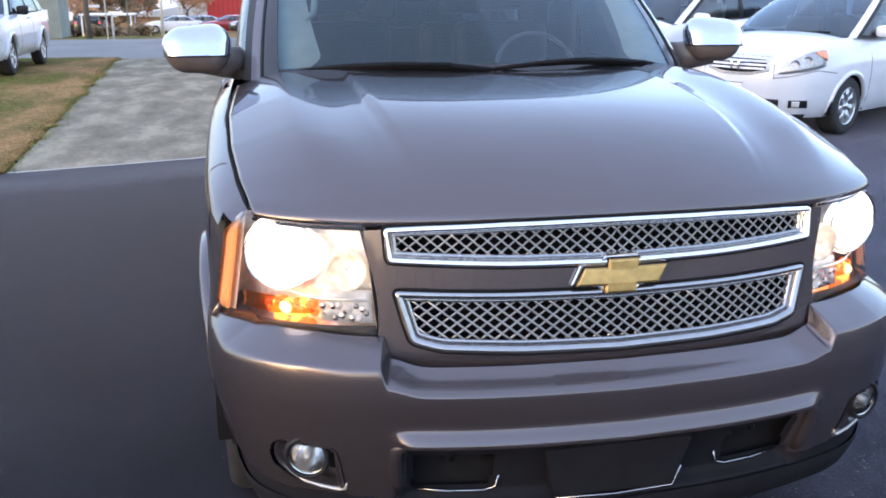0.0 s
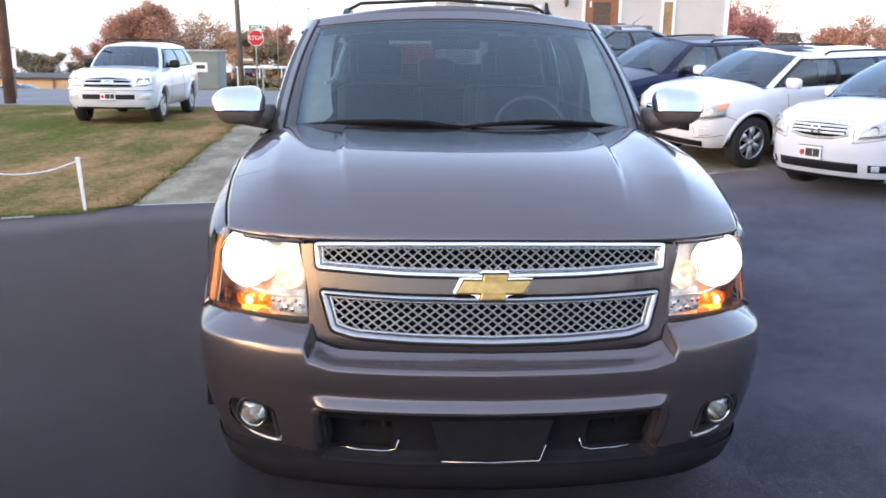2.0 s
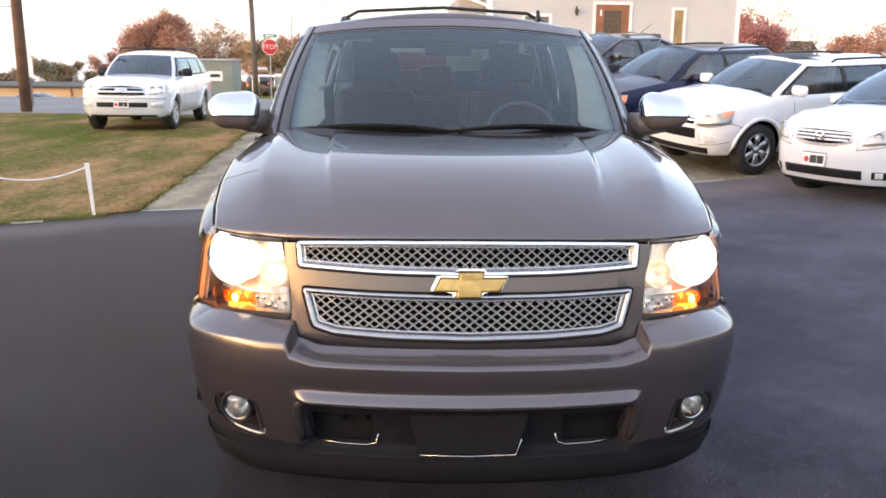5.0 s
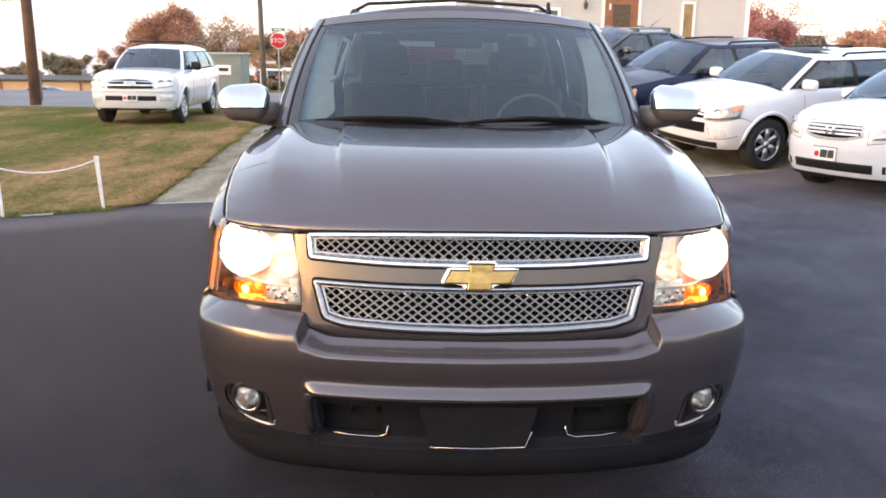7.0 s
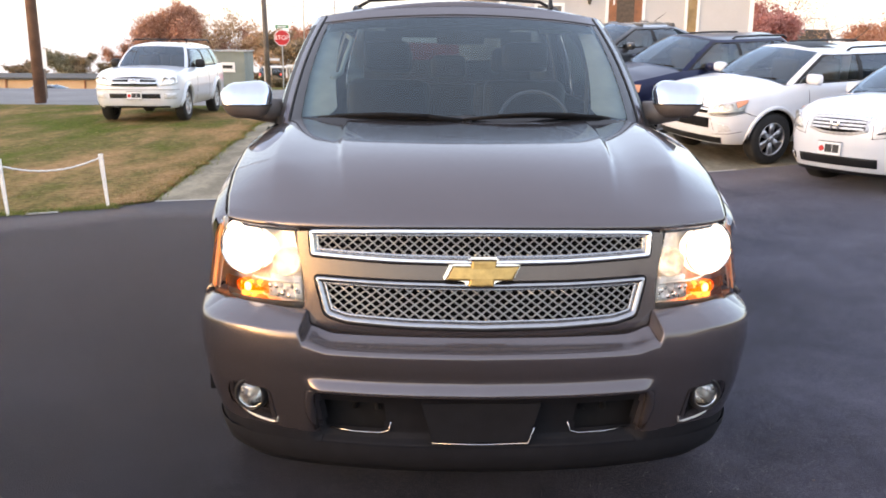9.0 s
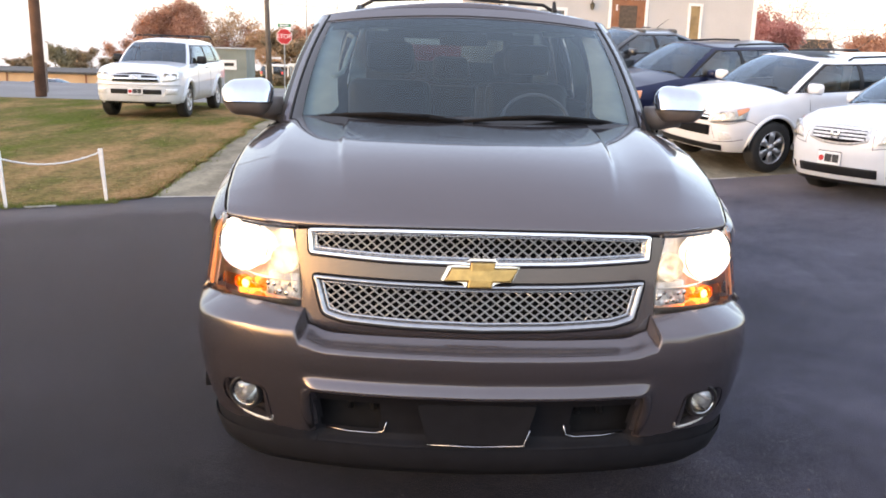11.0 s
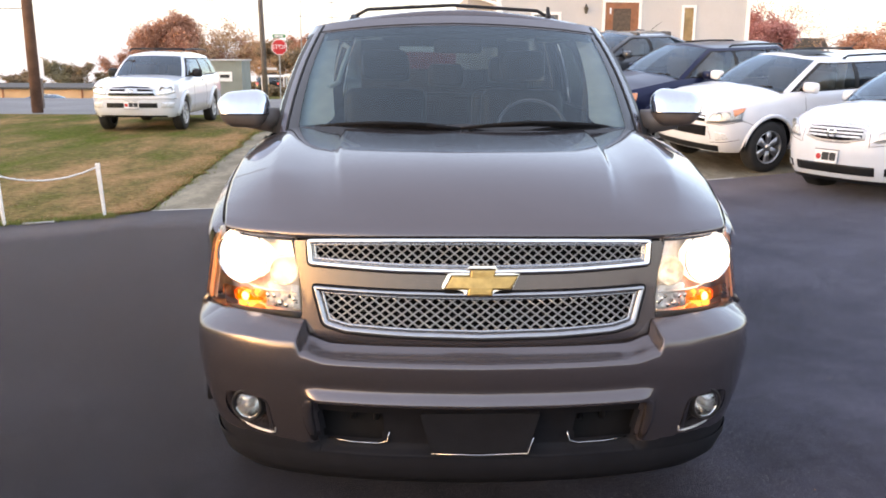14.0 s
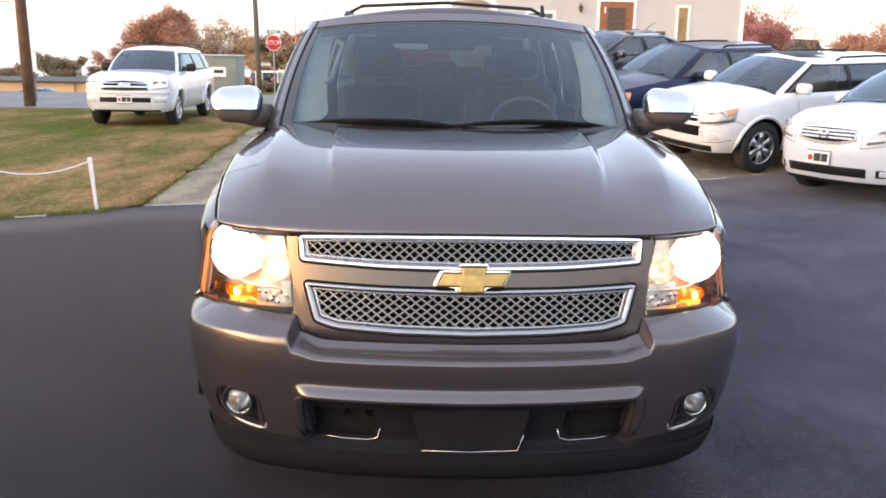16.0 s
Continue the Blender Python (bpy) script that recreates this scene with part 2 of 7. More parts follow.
def ground_material(name, stops, scale, detail=8, rough=0.9, bump=0.3, bscale=40.0, fine=0.25, fscale=60.0, stretch=(1, 1, 1)):
    m = bpy.data.materials.new(name)
    m.use_nodes = True
    n, l = m.node_tree.nodes, m.node_tree.links
    b = n["Principled BSDF"]
    b.inputs["Roughness"].default_value = rough
    tc = n.new("ShaderNodeTexCoord")
    mp = n.new("ShaderNodeMapping")
    mp.inputs["Scale"].default_value = stretch
    l.new(tc.outputs["Object"], mp.inputs[0])
    t = n.new("ShaderNodeTexNoise")
    t.inputs["Scale"].default_value, t.inputs["Detail"].default_value = scale, detail
    t.inputs["Roughness"].default_value = 0.6
    l.new(mp.outputs[0], t.inputs["Vector"])
    r = n.new("ShaderNodeValToRGB")
    for k, (p, c) in enumerate(stops):
        e = r.color_ramp.elements[k] if k < 2 else r.color_ramp.elements.new(p)
        e.position, e.color = p, (*c, 1)
    l.new(t.outputs["Fac"], r.inputs[0])
    t2 = n.new("ShaderNodeTexNoise")
    t2.inputs["Scale"].default_value, t2.inputs["Detail"].default_value = fscale, 4
    l.new(tc.outputs["Object"], t2.inputs["Vector"])
    mr = n.new("ShaderNodeMapRange")
    mr.inputs["From Min"].default_value, mr.inputs["From Max"].default_value = 0.25, 0.75
    mr.inputs["To Min"].default_value, mr.inputs["To Max"].default_value = 1 - fine, 1 + fine
    l.new(t2.outputs["Fac"], mr.inputs["Value"])
    mx = n.new("ShaderNodeVectorMath")
    mx.operation = "SCALE"
    l.new(r.outputs[0], mx.inputs[0])
    l.new(mr.outputs[0], mx.inputs["Scale"])
    l.new(mx.outputs[0], b.inputs["Base Color"])
    t3 = n.new("ShaderNodeTexNoise")
    t3.inputs["Scale"].default_value, t3.inputs["Detail"].default_value = bscale, 6
    l.new(tc.outputs["Object"], t3.inputs["Vector"])
    bp = n.new("ShaderNodeBump")
    bp.inputs["Strength"].default_value, bp.inputs["Distance"].default_value = bump, 0.02
    l.new(t3.outputs["Fac"], bp.inputs["Height"])
    l.new(bp.outputs[0], b.inputs["Normal"])
    return m


def asphalt_material():
    """Dark asphalt, growing lighter towards the parked cars, with fine stones and hairline cracks."""
    m = ground_material("lot_asphalt", [(0.34, (0.0050, 0.0051, 0.0082)), (0.66, (0.0132, 0.0128, 0.0175))], 1.1, rough=0.7, bump=0.4, bscale=160, fine=0.6, fscale=95)
    n, l = m.node_tree.nodes, m.node_tree.links
    b = n["Principled BSDF"]
    b.inputs["Specular IOR Level"].default_value = 0.05
    b.inputs["Sheen Weight"].default_value = 0.34
    b.inputs["Sheen Roughness"].default_value = 0.22
    b.inputs["Sheen Tint"].default_value = (0.55, 0.53, 0.59, 1)
    base_tone = b.inputs["Base Color"].links[0].from_socket
    tc = n.new("ShaderNodeTexCoord")
    sx = n.new("ShaderNodeSeparateXYZ")
    l.new(tc.outputs["Object"], sx.inputs[0])
    t = n.new("ShaderNodeTexNoise")
    t.inputs["Scale"].default_value, t.inputs["Detail"].default_value = 0.5, 6
    l.new(tc.outputs["Object"], t.inputs["Vector"])
    ad = n.new("ShaderNodeMath")
    ad.operation = "MULTIPLY_ADD"
    ad.inputs[1].default_value = 3.0
    l.new(t.outputs["Fac"], ad.inputs[0])
    l.new(sx.outputs[0], ad.inputs[2])
    mr = n.new("ShaderNodeMapRange")
    mr.inputs["From Min"].default_value, mr.inputs["From Max"].default_value = 0.7, 3.7
    mr.inputs["To Min"].default_value, mr.inputs["To Max"].default_value = 1.0, 4.3
    l.new(ad.outputs[0], mr.inputs["Value"])
    v = n.new("ShaderNodeTexVoronoi")
    v.feature = "DISTANCE_TO_EDGE"
    v.inputs["Scale"].default_value = 0.42
    wob = n.new("ShaderNodeTexNoise")
    wob.inputs["Scale"].default_value = 1.7
    l.new(tc.outputs["Object"], wob.inputs["Vector"])
    mv = n.new("ShaderNodeVectorMath")
    mv.operation = "MULTIPLY_ADD"
    mv.inputs[1].default_value = (0.8, 0.8, 0.0)
    l.new(wob.outputs["Color"], mv.inputs[0])
    l.new(tc.outputs["Object"], mv.inputs[2])
    l.new(mv.outputs[0], v.inputs["Vector"])
    cr = n.new("ShaderNodeMapRange")
    cr.inputs["From Min"].default_value, cr.inputs["From Max"].default_value = 0.0, 0.012
    cr.inputs["To Min"].default_value, cr.inputs["To Max"].default_value = 0.84, 1.0
    l.new(v.outputs["Distance"], cr.inputs["Value"])
    mu = n.new("ShaderNodeMath")
    mu.operation = "MULTIPLY"
    l.new(mr.outputs[0], mu.inputs[0])
    l.new(cr.outputs[0], mu.inputs[1])
    blot = n.new("ShaderNodeTexNoise")
    blot.inputs["Scale"].default_value, blot.inputs["Detail"].default_value, blot.inputs["Roughness"].default_value = 4.0, 10, 0.8
    l.new(tc.outputs["Object"], blot.inputs["Vector"])
    bl = n.new("ShaderNodeMapRange")
    bl.inputs["From Min"].default_value, bl.inputs["From Max"].default_value = 0.3, 0.7
    bl.inputs["To Min"].default_value, bl.inputs["To Max"].default_value = 0.62, 1.45
    l.new(blot.outputs["Fac"], bl.inputs["Value"])
    mu2 = n.new("ShaderNodeMath")
    mu2.operation = "MULTIPLY"
    l.new(mu.outputs[0], mu2.inputs[0])
    l.new(bl.outputs[0], mu2.inputs[1])
    mu = mu2
    sc = n.new("ShaderNodeVectorMath")
    sc.operation = "SCALE"
    l.new(base_tone, sc.inputs[0])
    l.new(mu.outputs[0], sc.inputs["Scale"])
    l.new(sc.outputs[0], b.inputs["Base Color"])
    return m


ASPHALT = asphalt_material()
GRASS = ground_material("autumn_lawn", [(0.38, (0.080, 0.094, 0.016)), (0.62, (0.285, 0.172, 0.080)), (0.50, (0.140, 0.112, 0.040))], 0.85, rough=0.95, bump=0.9, bscale=30, fine=0.42, fscale=14, stretch=(1, 0.4, 1))
CONCRETE = ground_material("weathered_concrete", [(0.33, (0.138, 0.115, 0.080)), (0.65, (0.310, 0.264, 0.188)), (0.5, (0.208, 0.177, 0.128))], 2.2, rough=0.9, bump=0.4, bscale=45, fine=0.20, fscale=16, stretch=(1, 0.4, 1))


def worn_beside_drive(m):
    """Trodden, browner grass in the strip along the drive."""
    n, l = m.node_tree.nodes, m.node_tree.links
    ramp = next(k for k in n if k.bl_idname == "ShaderNodeValToRGB")
    noise = ramp.inputs[0].links[0].from_socket
    tc = n.new("ShaderNodeTexCoord")
    sx = n.new("ShaderNodeSeparateXYZ")
    l.new(tc.outputs["Object"], sx.inputs[0])
    mr = n.new("ShaderNodeMapRange")
    mr.interpolation_type = "SMOOTHSTEP"
    mr.inputs["From Min"].default_value, mr.inputs["From Max"].default_value = -6.2, -3.4
    mr.inputs["To Min"].default_value, mr.inputs["To Max"].default_value = -0.030, 0.085
    l.new(sx.outputs[0], mr.inputs["Value"])
    ad = n.new("ShaderNodeMath")
    l.new(noise, ad.inputs[0])
    l.new(mr.outputs[0], ad.inputs[1])
    l.new(ad.outputs[0], ramp.inputs[0])


worn_beside_drive(GRASS)
GRASS.node_tree.nodes["Principled BSDF"].inputs["Specular IOR Level"].default_value = 0.04
CONCRETE.node_tree.nodes["Principled BSDF"].inputs["Specular IOR Level"].default_value = 0.15
PALE_EDGE = material("pale_concrete_edge", (0.36, 0.34, 0.31), 0.9, 0, var=0.2, scale=6, bump=0.3, bscale=60)
ROADTOP = ground_material("grey_road_asphalt", [(0.3, (0.13, 0.13, 0.135)), (0.7, (0.19, 0.19, 0.195))], 0.5, rough=0.85, fine=0.12, fscale=60)


# ---- shape helpers ----
def part(name, bm, mat, parent=None, label="", smooth=True, normals=True):
    """One bmesh as one mesh object, under a thing or part."""
    if normals:
        bmesh.ops.recalc_face_normals(bm, faces=bm.faces)
    me = bpy.data.meshes.new(name)
    bm.to_mesh(me)
    bm.free()
    if smooth:
        me.shade_smooth()
    for m in (mat if isinstance(mat, (list, tuple)) else (mat,)):
        me.materials.append(m)
    ob = new(name, me)
    if parent:
        ob.parent = parent
    if label:
        tagged(ob, label)
    return ob


def thing(name, label, category, group="", kind="", m=None):
    ob = new(name)
    ob.empty_display_size = 0.2
    if m is not None:
        ob.matrix_world = m
    return tagged(ob, label, category, group, kind)


def smoothstep(a, b, x):
    t = min(1.0, max(0.0, (x - a) / (b - a)))
    return t * t * (3 - 2 * t)


def grid(f, us, vs, keep=None, bm=None):
    """A sheet f(u, v); keep(u, v) of a cell's middle tells which cells stay."""
    bm = bm or bmesh.new()
    rows = [[bm.verts.new(f(u, v)) for v in vs] for u in us]
    for i in range(len(us) - 1):
        for j in range(len(vs) - 1):
            if keep and not keep((us[i] + us[i + 1]) / 2, (vs[j] + vs[j + 1]) / 2):
                continue
            bm.faces.new((rows[i][j], rows[i + 1][j], rows[i + 1][j + 1], rows[i][j + 1]))
    loose = [v for v in bm.verts if not v.link_faces]
    if loose:
        bmesh.ops.delete(bm, geom=loose, context="VERTS")
    return bm


def lin(a, b, n):
    return [a + (b - a) * i / (n - 1) for i in range(n)]


def box(x0, x1, y0, y1, z0, z1, bevel=0.0, seg=2, bm=None, m=None):
    own = bmesh.new()
    bmesh.ops.create_cube(own, size=1)
    for v in own.verts:
        v.co = Vector(((x0 + x1) / 2 + v.co.x * (x1 - x0), (y0 + y1) / 2 + v.co.y * (y1 - y0), (z0 + z1) / 2 + v.co.z * (z1 - z0)))
    if bevel:
        bmesh.ops.bevel(own, geom=own.edges, offset=bevel, segments=seg, affect="EDGES", profile=0.5)
    if m is not None:
        bmesh.ops.transform(own, matrix=m, verts=own.verts)
    return joined(bm, own)


def joined(bm, own):
    if bm is None:
        return own
    vm = {}
    for v in own.verts:
        vm[v] = bm.verts.new(v.co)
    for f in own.faces:
        bm.faces.new([vm[v] for v in f.verts])
    own.free()
    return bm


def tube(points, r, n=8, bm=None, closed=False, caps=True):
    """A round bar along points; r: a radius or one for each point."""
    bm = bm or bmesh.new()
    pts = [Vector(p) for p in points]
    rings = []
    k = len(pts)
    up = Vector((0.123, 0.05, 0.99)).normalized()
    for i, p in enumerate(pts):
        a = pts[(i - 1) % k] if (i or closed) else p
        b = pts[(i + 1) % k] if (i < k - 1 or closed) else p
        d = (b - a).normalized()
        s = d.cross(up)
        if s.length < 1e-3:
            s = d.cross(Vector((1, 0, 0)))
        s.normalize()
        q = s.cross(d)
        rr = r[i] if isinstance(r, (list, tuple)) else r
        rings.append([bm.verts.new(p + (s * math.cos(2 * math.pi * j / n) + q * math.sin(2 * math.pi * j / n)) * rr) for j in range(n)])
    for i in range(k if closed else k - 1):
        a, b = rings[i], rings[(i + 1) % k]
        for j in range(n):
            bm.faces.new((a[j], a[(j + 1) % n], b[(j + 1) % n], b[j]))
    if caps and not closed:
        bm.faces.new(rings[0])
        bm.faces.new(rings[-1][::-1])
    return bm


def lathe(profile, n=40, axis="x", bm=None, m=None):
    """Revolve (along, radius) pairs round an axis."""
    own = bmesh.new()
    rings = []
    for a, r in profile:
        ring = []
        for j in range(n):
            c, s = math.cos(2 * math.pi * j / n) * r, math.sin(2 * math.pi * j / n) * r
            ring.append(own.verts.new({"x": (a, c, s), "y": (c, a, s), "z": (c, s, a)}[axis]))
        rings.append(ring)
    for i in range(len(rings) - 1):
        for j in range(n):
            own.faces.new((rings[i][j], rings[i][(j + 1) % n], rings[i + 1][(j + 1) % n], rings[i + 1][j]))
    if m is not None:
        bmesh.ops.transform(own, matrix=m, verts=own.verts)
    return joined(bm, own)


def prism(outline, place, depth, bm=None, bevel=0.0):
    """A flat outline of (a, b) pairs, carried by place(a, b, d) and given a depth."""
    own = bmesh.new()
    front = [own.verts.new(place(a, b, 0.0)) for a, b in outline]
    back = [own.verts.new(place(a, b, depth)) for a, b in outline]
    k = len(outline)
    own.faces.new(front)
    own.faces.new(back[::-1])
    for i in range(k):
        own.faces.new((front[i], back[i], back[(i + 1) % k], front[(i + 1) % k]))
    if bevel:
        bmesh.ops.bevel(own, geom=own.edges, offset=bevel, segments=2, affect="EDGES")
    return joined(bm, own)


def inside(poly, x, y):
    hit = False
    j = len(poly) - 1
    for i in range(len(poly)):
        xi, yi = poly[i]
        xj, yj = poly[j]
        if (yi > y) != (yj > y) and x < (xj - xi) * (y - yi) / (yj - yi) + xi:
            hit = not hit
        j = i
    return hit


def fine_line(points, step):
    """An outline of (a, b) pairs with points no further apart than step."""
    out = []
    for i, p in enumerate(points):
        q = points[(i + 1) % len(points)]
        k = max(1, int(math.hypot(q[0] - p[0], q[1] - p[1]) / step))
        out += [(p[0] + (q[0] - p[0]) * j / k, p[1] + (q[1] - p[1]) * j / k) for j in range(k)]
    return out


def rounded(points, r, n=4):
    """An outline with its corners cut round."""
    out = []
    k = len(points)
    for i in range(k):
        p, a, b = Vector(points[i]), Vector(points[i - 1]), Vector(points[(i + 1) % k])
        da, db = (a - p), (b - p)
        ra, rb = min(r, da.length * 0.45), min(r, db.length * 0.45)
        s, e = p + da.normalized() * ra, p + db.normalized() * rb
        for j in range(n + 1):
            t = j / n
            q = s * (1 - t) ** 2 + p * 2 * t * (1 - t) + e * t * t
            out.append((q.x, q.y))
    return out


class Plan:
    """Half of a car's outline seen from above, from the middle of the front to the middle of the back, by its arc length."""

    def __init__(self, points):
        p = np.array(points, float)
        for _ in range(3):                      # rounds the corners
            q = [p[0]]
            for a, b in zip(p[:-1], p[1:]):
                q += [a * 0.75 + b * 0.25, a * 0.25 + b * 0.75]
            q.append(p[-1])
            p = np.array(q)
        self.p = p
        self.s = np.r_[0, np.cumsum(np.hypot(*np.diff(p, axis=0).T))]
        self.length = float(self.s[-1])

    def at(self, s, d=0.0):
        """The place at s (minus: the other side), d further in."""
        a = abs(s)
        x, y = np.interp(a, self.s, self.p[:, 0]), np.interp(a, self.s, self.p[:, 1])
        e = 0.01
        x1, y1 = np.interp(a - e, self.s, self.p[:, 0]), np.interp(a - e, self.s, self.p[:, 1])
        x2, y2 = np.interp(a + e, self.s, self.p[:, 0]), np.interp(a + e, self.s, self.p[:, 1])
        tx, ty = x2 - x1, y2 - y1
        k = math.hypot(tx, ty) or 1.0
        x, y = x - ty / k * d, y + tx / k * d
        return (x if s >= 0 else -x), y

    def s_of_x(self, x):
        h = int(np.argmax(self.p[:, 0]))
        return float(np.interp(abs(x), self.p[: h + 1, 0], self.s[: h + 1])) * (1 if x >= 0 else -1)

    def s_of_y(self, y):
        return float(np.interp(y, self.p[:, 1], self.s))


# ---- cars ----
def wheel(parent, x, y, r, w, side, spokes=6, rim_r=None, rim_mat=None):
    """A tyre with its alloy rim; side: 1 for the side of +x."""
    rr = rim_r or r * 0.64
    tyre = part("wheel", lathe([(-w / 2, rr), (-w / 2, r * 0.93), (-w * 0.40, r * 0.985), (-w * 0.25, r), (w * 0.25, r), (w * 0.40, r * 0.985), (w / 2, r * 0.93), (w / 2 + 0.004, r * 0.80), (w / 2, rr)], 44), RUBBER, parent, "black rubber tyre on an alloy rim")
    tyre.matrix_basis = pose(x, y, r, 0, 0, 0 if side > 0 else 180)
    bm = lathe([(-w / 2 + 0.02, rr), (w / 2 - 0.002, rr * 1.01), (w / 2 + 0.006, rr * 0.98), (w / 2 - 0.012, rr * 0.93), (w / 2 - 0.06, rr * 0.90), (-w / 2 + 0.02, rr * 0.88)], 44)
    for k in range(spokes):
        a = 360 * k / spokes
        spoke = prism([(-0.032, rr * 0.14), (-0.042, rr * 0.55), (-0.058, rr * 0.93), (0.058, rr * 0.93), (0.042, rr * 0.55), (0.032, rr * 0.14)],
                      lambda p, q, d: Vector((w / 2 - 0.006 - 0.02 * (1 - q / rr) - d, p, q)), 0.03, bevel=0.005)
        bmesh.ops.transform(spoke, matrix=pose(0, 0, 0, a), verts=spoke.verts)
        joined(bm, spoke)
    lathe([(w / 2 - 0.05, rr * 0.20), (w / 2 - 0.012, rr * 0.20), (w / 2 + 0.004, rr * 0.14), (w / 2 + 0.006, 0.001)], 20, bm=bm)
    part("rim", bm, rim_mat or ALLOY, tyre, "silver alloy rim")
    part("brake_disc", lathe([(w / 2 - 0.10, 0.02), (w / 2 - 0.085, rr * 0.7), (w / 2 - 0.11, rr * 0.89)], 24), VALANCE, tyre)
    return tyre


class Shell:
    """The sides of a car: an outline from above, carried up from the sill to the waist."""

    def __init__(self, plan, top, levels, z0):
        self.plan, self.levels, self.z0 = Plan(plan), levels, z0
        ys = np.linspace(top[0][0], top[-1][0], 200)
        zs = np.interp(ys, [p[0] for p in top], [p[1] for p in top])
        k = np.ones(9) / 9
        zs = np.convolve(np.pad(zs, 4, mode="edge"), k, "valid")
        self.ys, self.zs = ys, zs

    def top(self, y):
        return float(np.interp(y, self.ys, self.zs))

    def d(self, t):
        return float(np.interp(t, [p[0] for p in self.levels], [p[1] for p in self.levels]))

    def at(self, s, z, off=0.0):
        _, y = self.plan.at(s)
        t = (z - self.z0) / (self.top(y) - self.z0)
        x, y2 = self.plan.at(s, self.d(t) + off)
        return Vector((x, y2, z))

    def at_t(self, s, t, off=0.0):
        _, y = self.plan.at(s)
        z = self.z0 + (self.top(y) - self.z0) * t
        x, y2 = self.plan.at(s, self.d(t) + off)
        return Vector((x, y2, z))


def band(at, s0, s1, zlo, zhi, off=-0.006, nu=14, nv=6, lift=0.012):
    """A slab laid on a surface at(s, z, off), between the s of its two ends (bottom, top) and the heights zlo, zhi (lists along it)."""
    us, vs = [0.0] + lin(0, 1, nu) + [1.0], [0.0] + lin(0, 1, nv) + [1.0]
    bm = bmesh.new()
    rows = []
    for i, u in enumerate(us):
        row = []
        for j, v in enumerate(vs):
            edge = i in (0, len(us) - 1) or j in (0, len(vs) - 1)
            a = s0[0] + (s0[1] - s0[0]) * v
            b = s1[0] + (s1[1] - s1[0]) * v
            lo = float(np.interp(u, np.linspace(0, 1, len(zlo)), zlo))
            hi = float(np.interp(u, np.linspace(0, 1, len(zhi)), zhi))
            row.append(bm.verts.new(at(a + (b - a) * u, lo + (hi - lo) * v, off + (lift if edge else 0))))
        rows.append(row)
    for i in range(len(us) - 1):
        for j in range(len(vs) - 1):
            bm.faces.new((rows[i][j], rows[i + 1][j], rows[i + 1][j + 1], rows[i][j + 1]))
    return bm


def skirt(parent, shell, arches, s_from, mat, name="body_side", n=150, nt=22, flare=0.030, skip=None):
    """Both sides (and, from s_from = 0, the front) of a car, with round openings over the wheels."""
    L = shell.plan.length
    ts = [i / nt for i in range(nt + 1)]

    def keep(s, t):
        p = shell.at_t(s, t)
        if skip and skip(p):
            return False
        for ya, zr, ra in arches:
            if abs(p.x) > 0.5 and (p.y - ya) ** 2 + (p.z - zr) ** 2 < ra * ra:
                return False
        return True
    if s_from <= 0:
        part(name, grid(shell.at_t, lin(-L, L, 2 * n), ts, keep), mat, parent)
    else:
        for sg in (1, -1):
            part(name, grid(lambda s, t: shell.at_t(s * sg, t), lin(s_from, L, n), ts, keep), mat, parent)
    for ya, zr, ra in arches:
        sa = shell.plan.s_of_y(ya)
        for sg in (1, -1):
            pts = []
            for k in range(25):
                a = math.pi * (-0.12 + 1.24 * k / 24)
                y, z = ya - math.cos(a) * ra, zr + math.sin(a) * ra
                if z < shell.z0 + 0.01:
                    continue
                pts.append(shell.at(sg * shell.plan.s_of_y(y), z, 0.004))
            part("wheel_arch", tube(pts, flare, 8), mat, parent)
            x = abs(shell.at(sa, 0.8).x)
            well = lathe([(x - 0.42, 0.02), (x - 0.42, ra + 0.01), (x - 0.02, ra + 0.01)], 28)
            bmesh.ops.bisect_plane(well, geom=well.verts[:] + well.edges[:] + well.faces[:], plane_co=(0, 0, shell.z0 + 0.03 - zr), plane_no=(0, 0, 1), clear_inner=True)
            ob = part("wheel_well", well, VOID, parent)
            ob.matrix_basis = pose(0, ya, zr, 0, 0, 0) if sg > 0 else pose(0, ya, zr, 0, 0, 180)


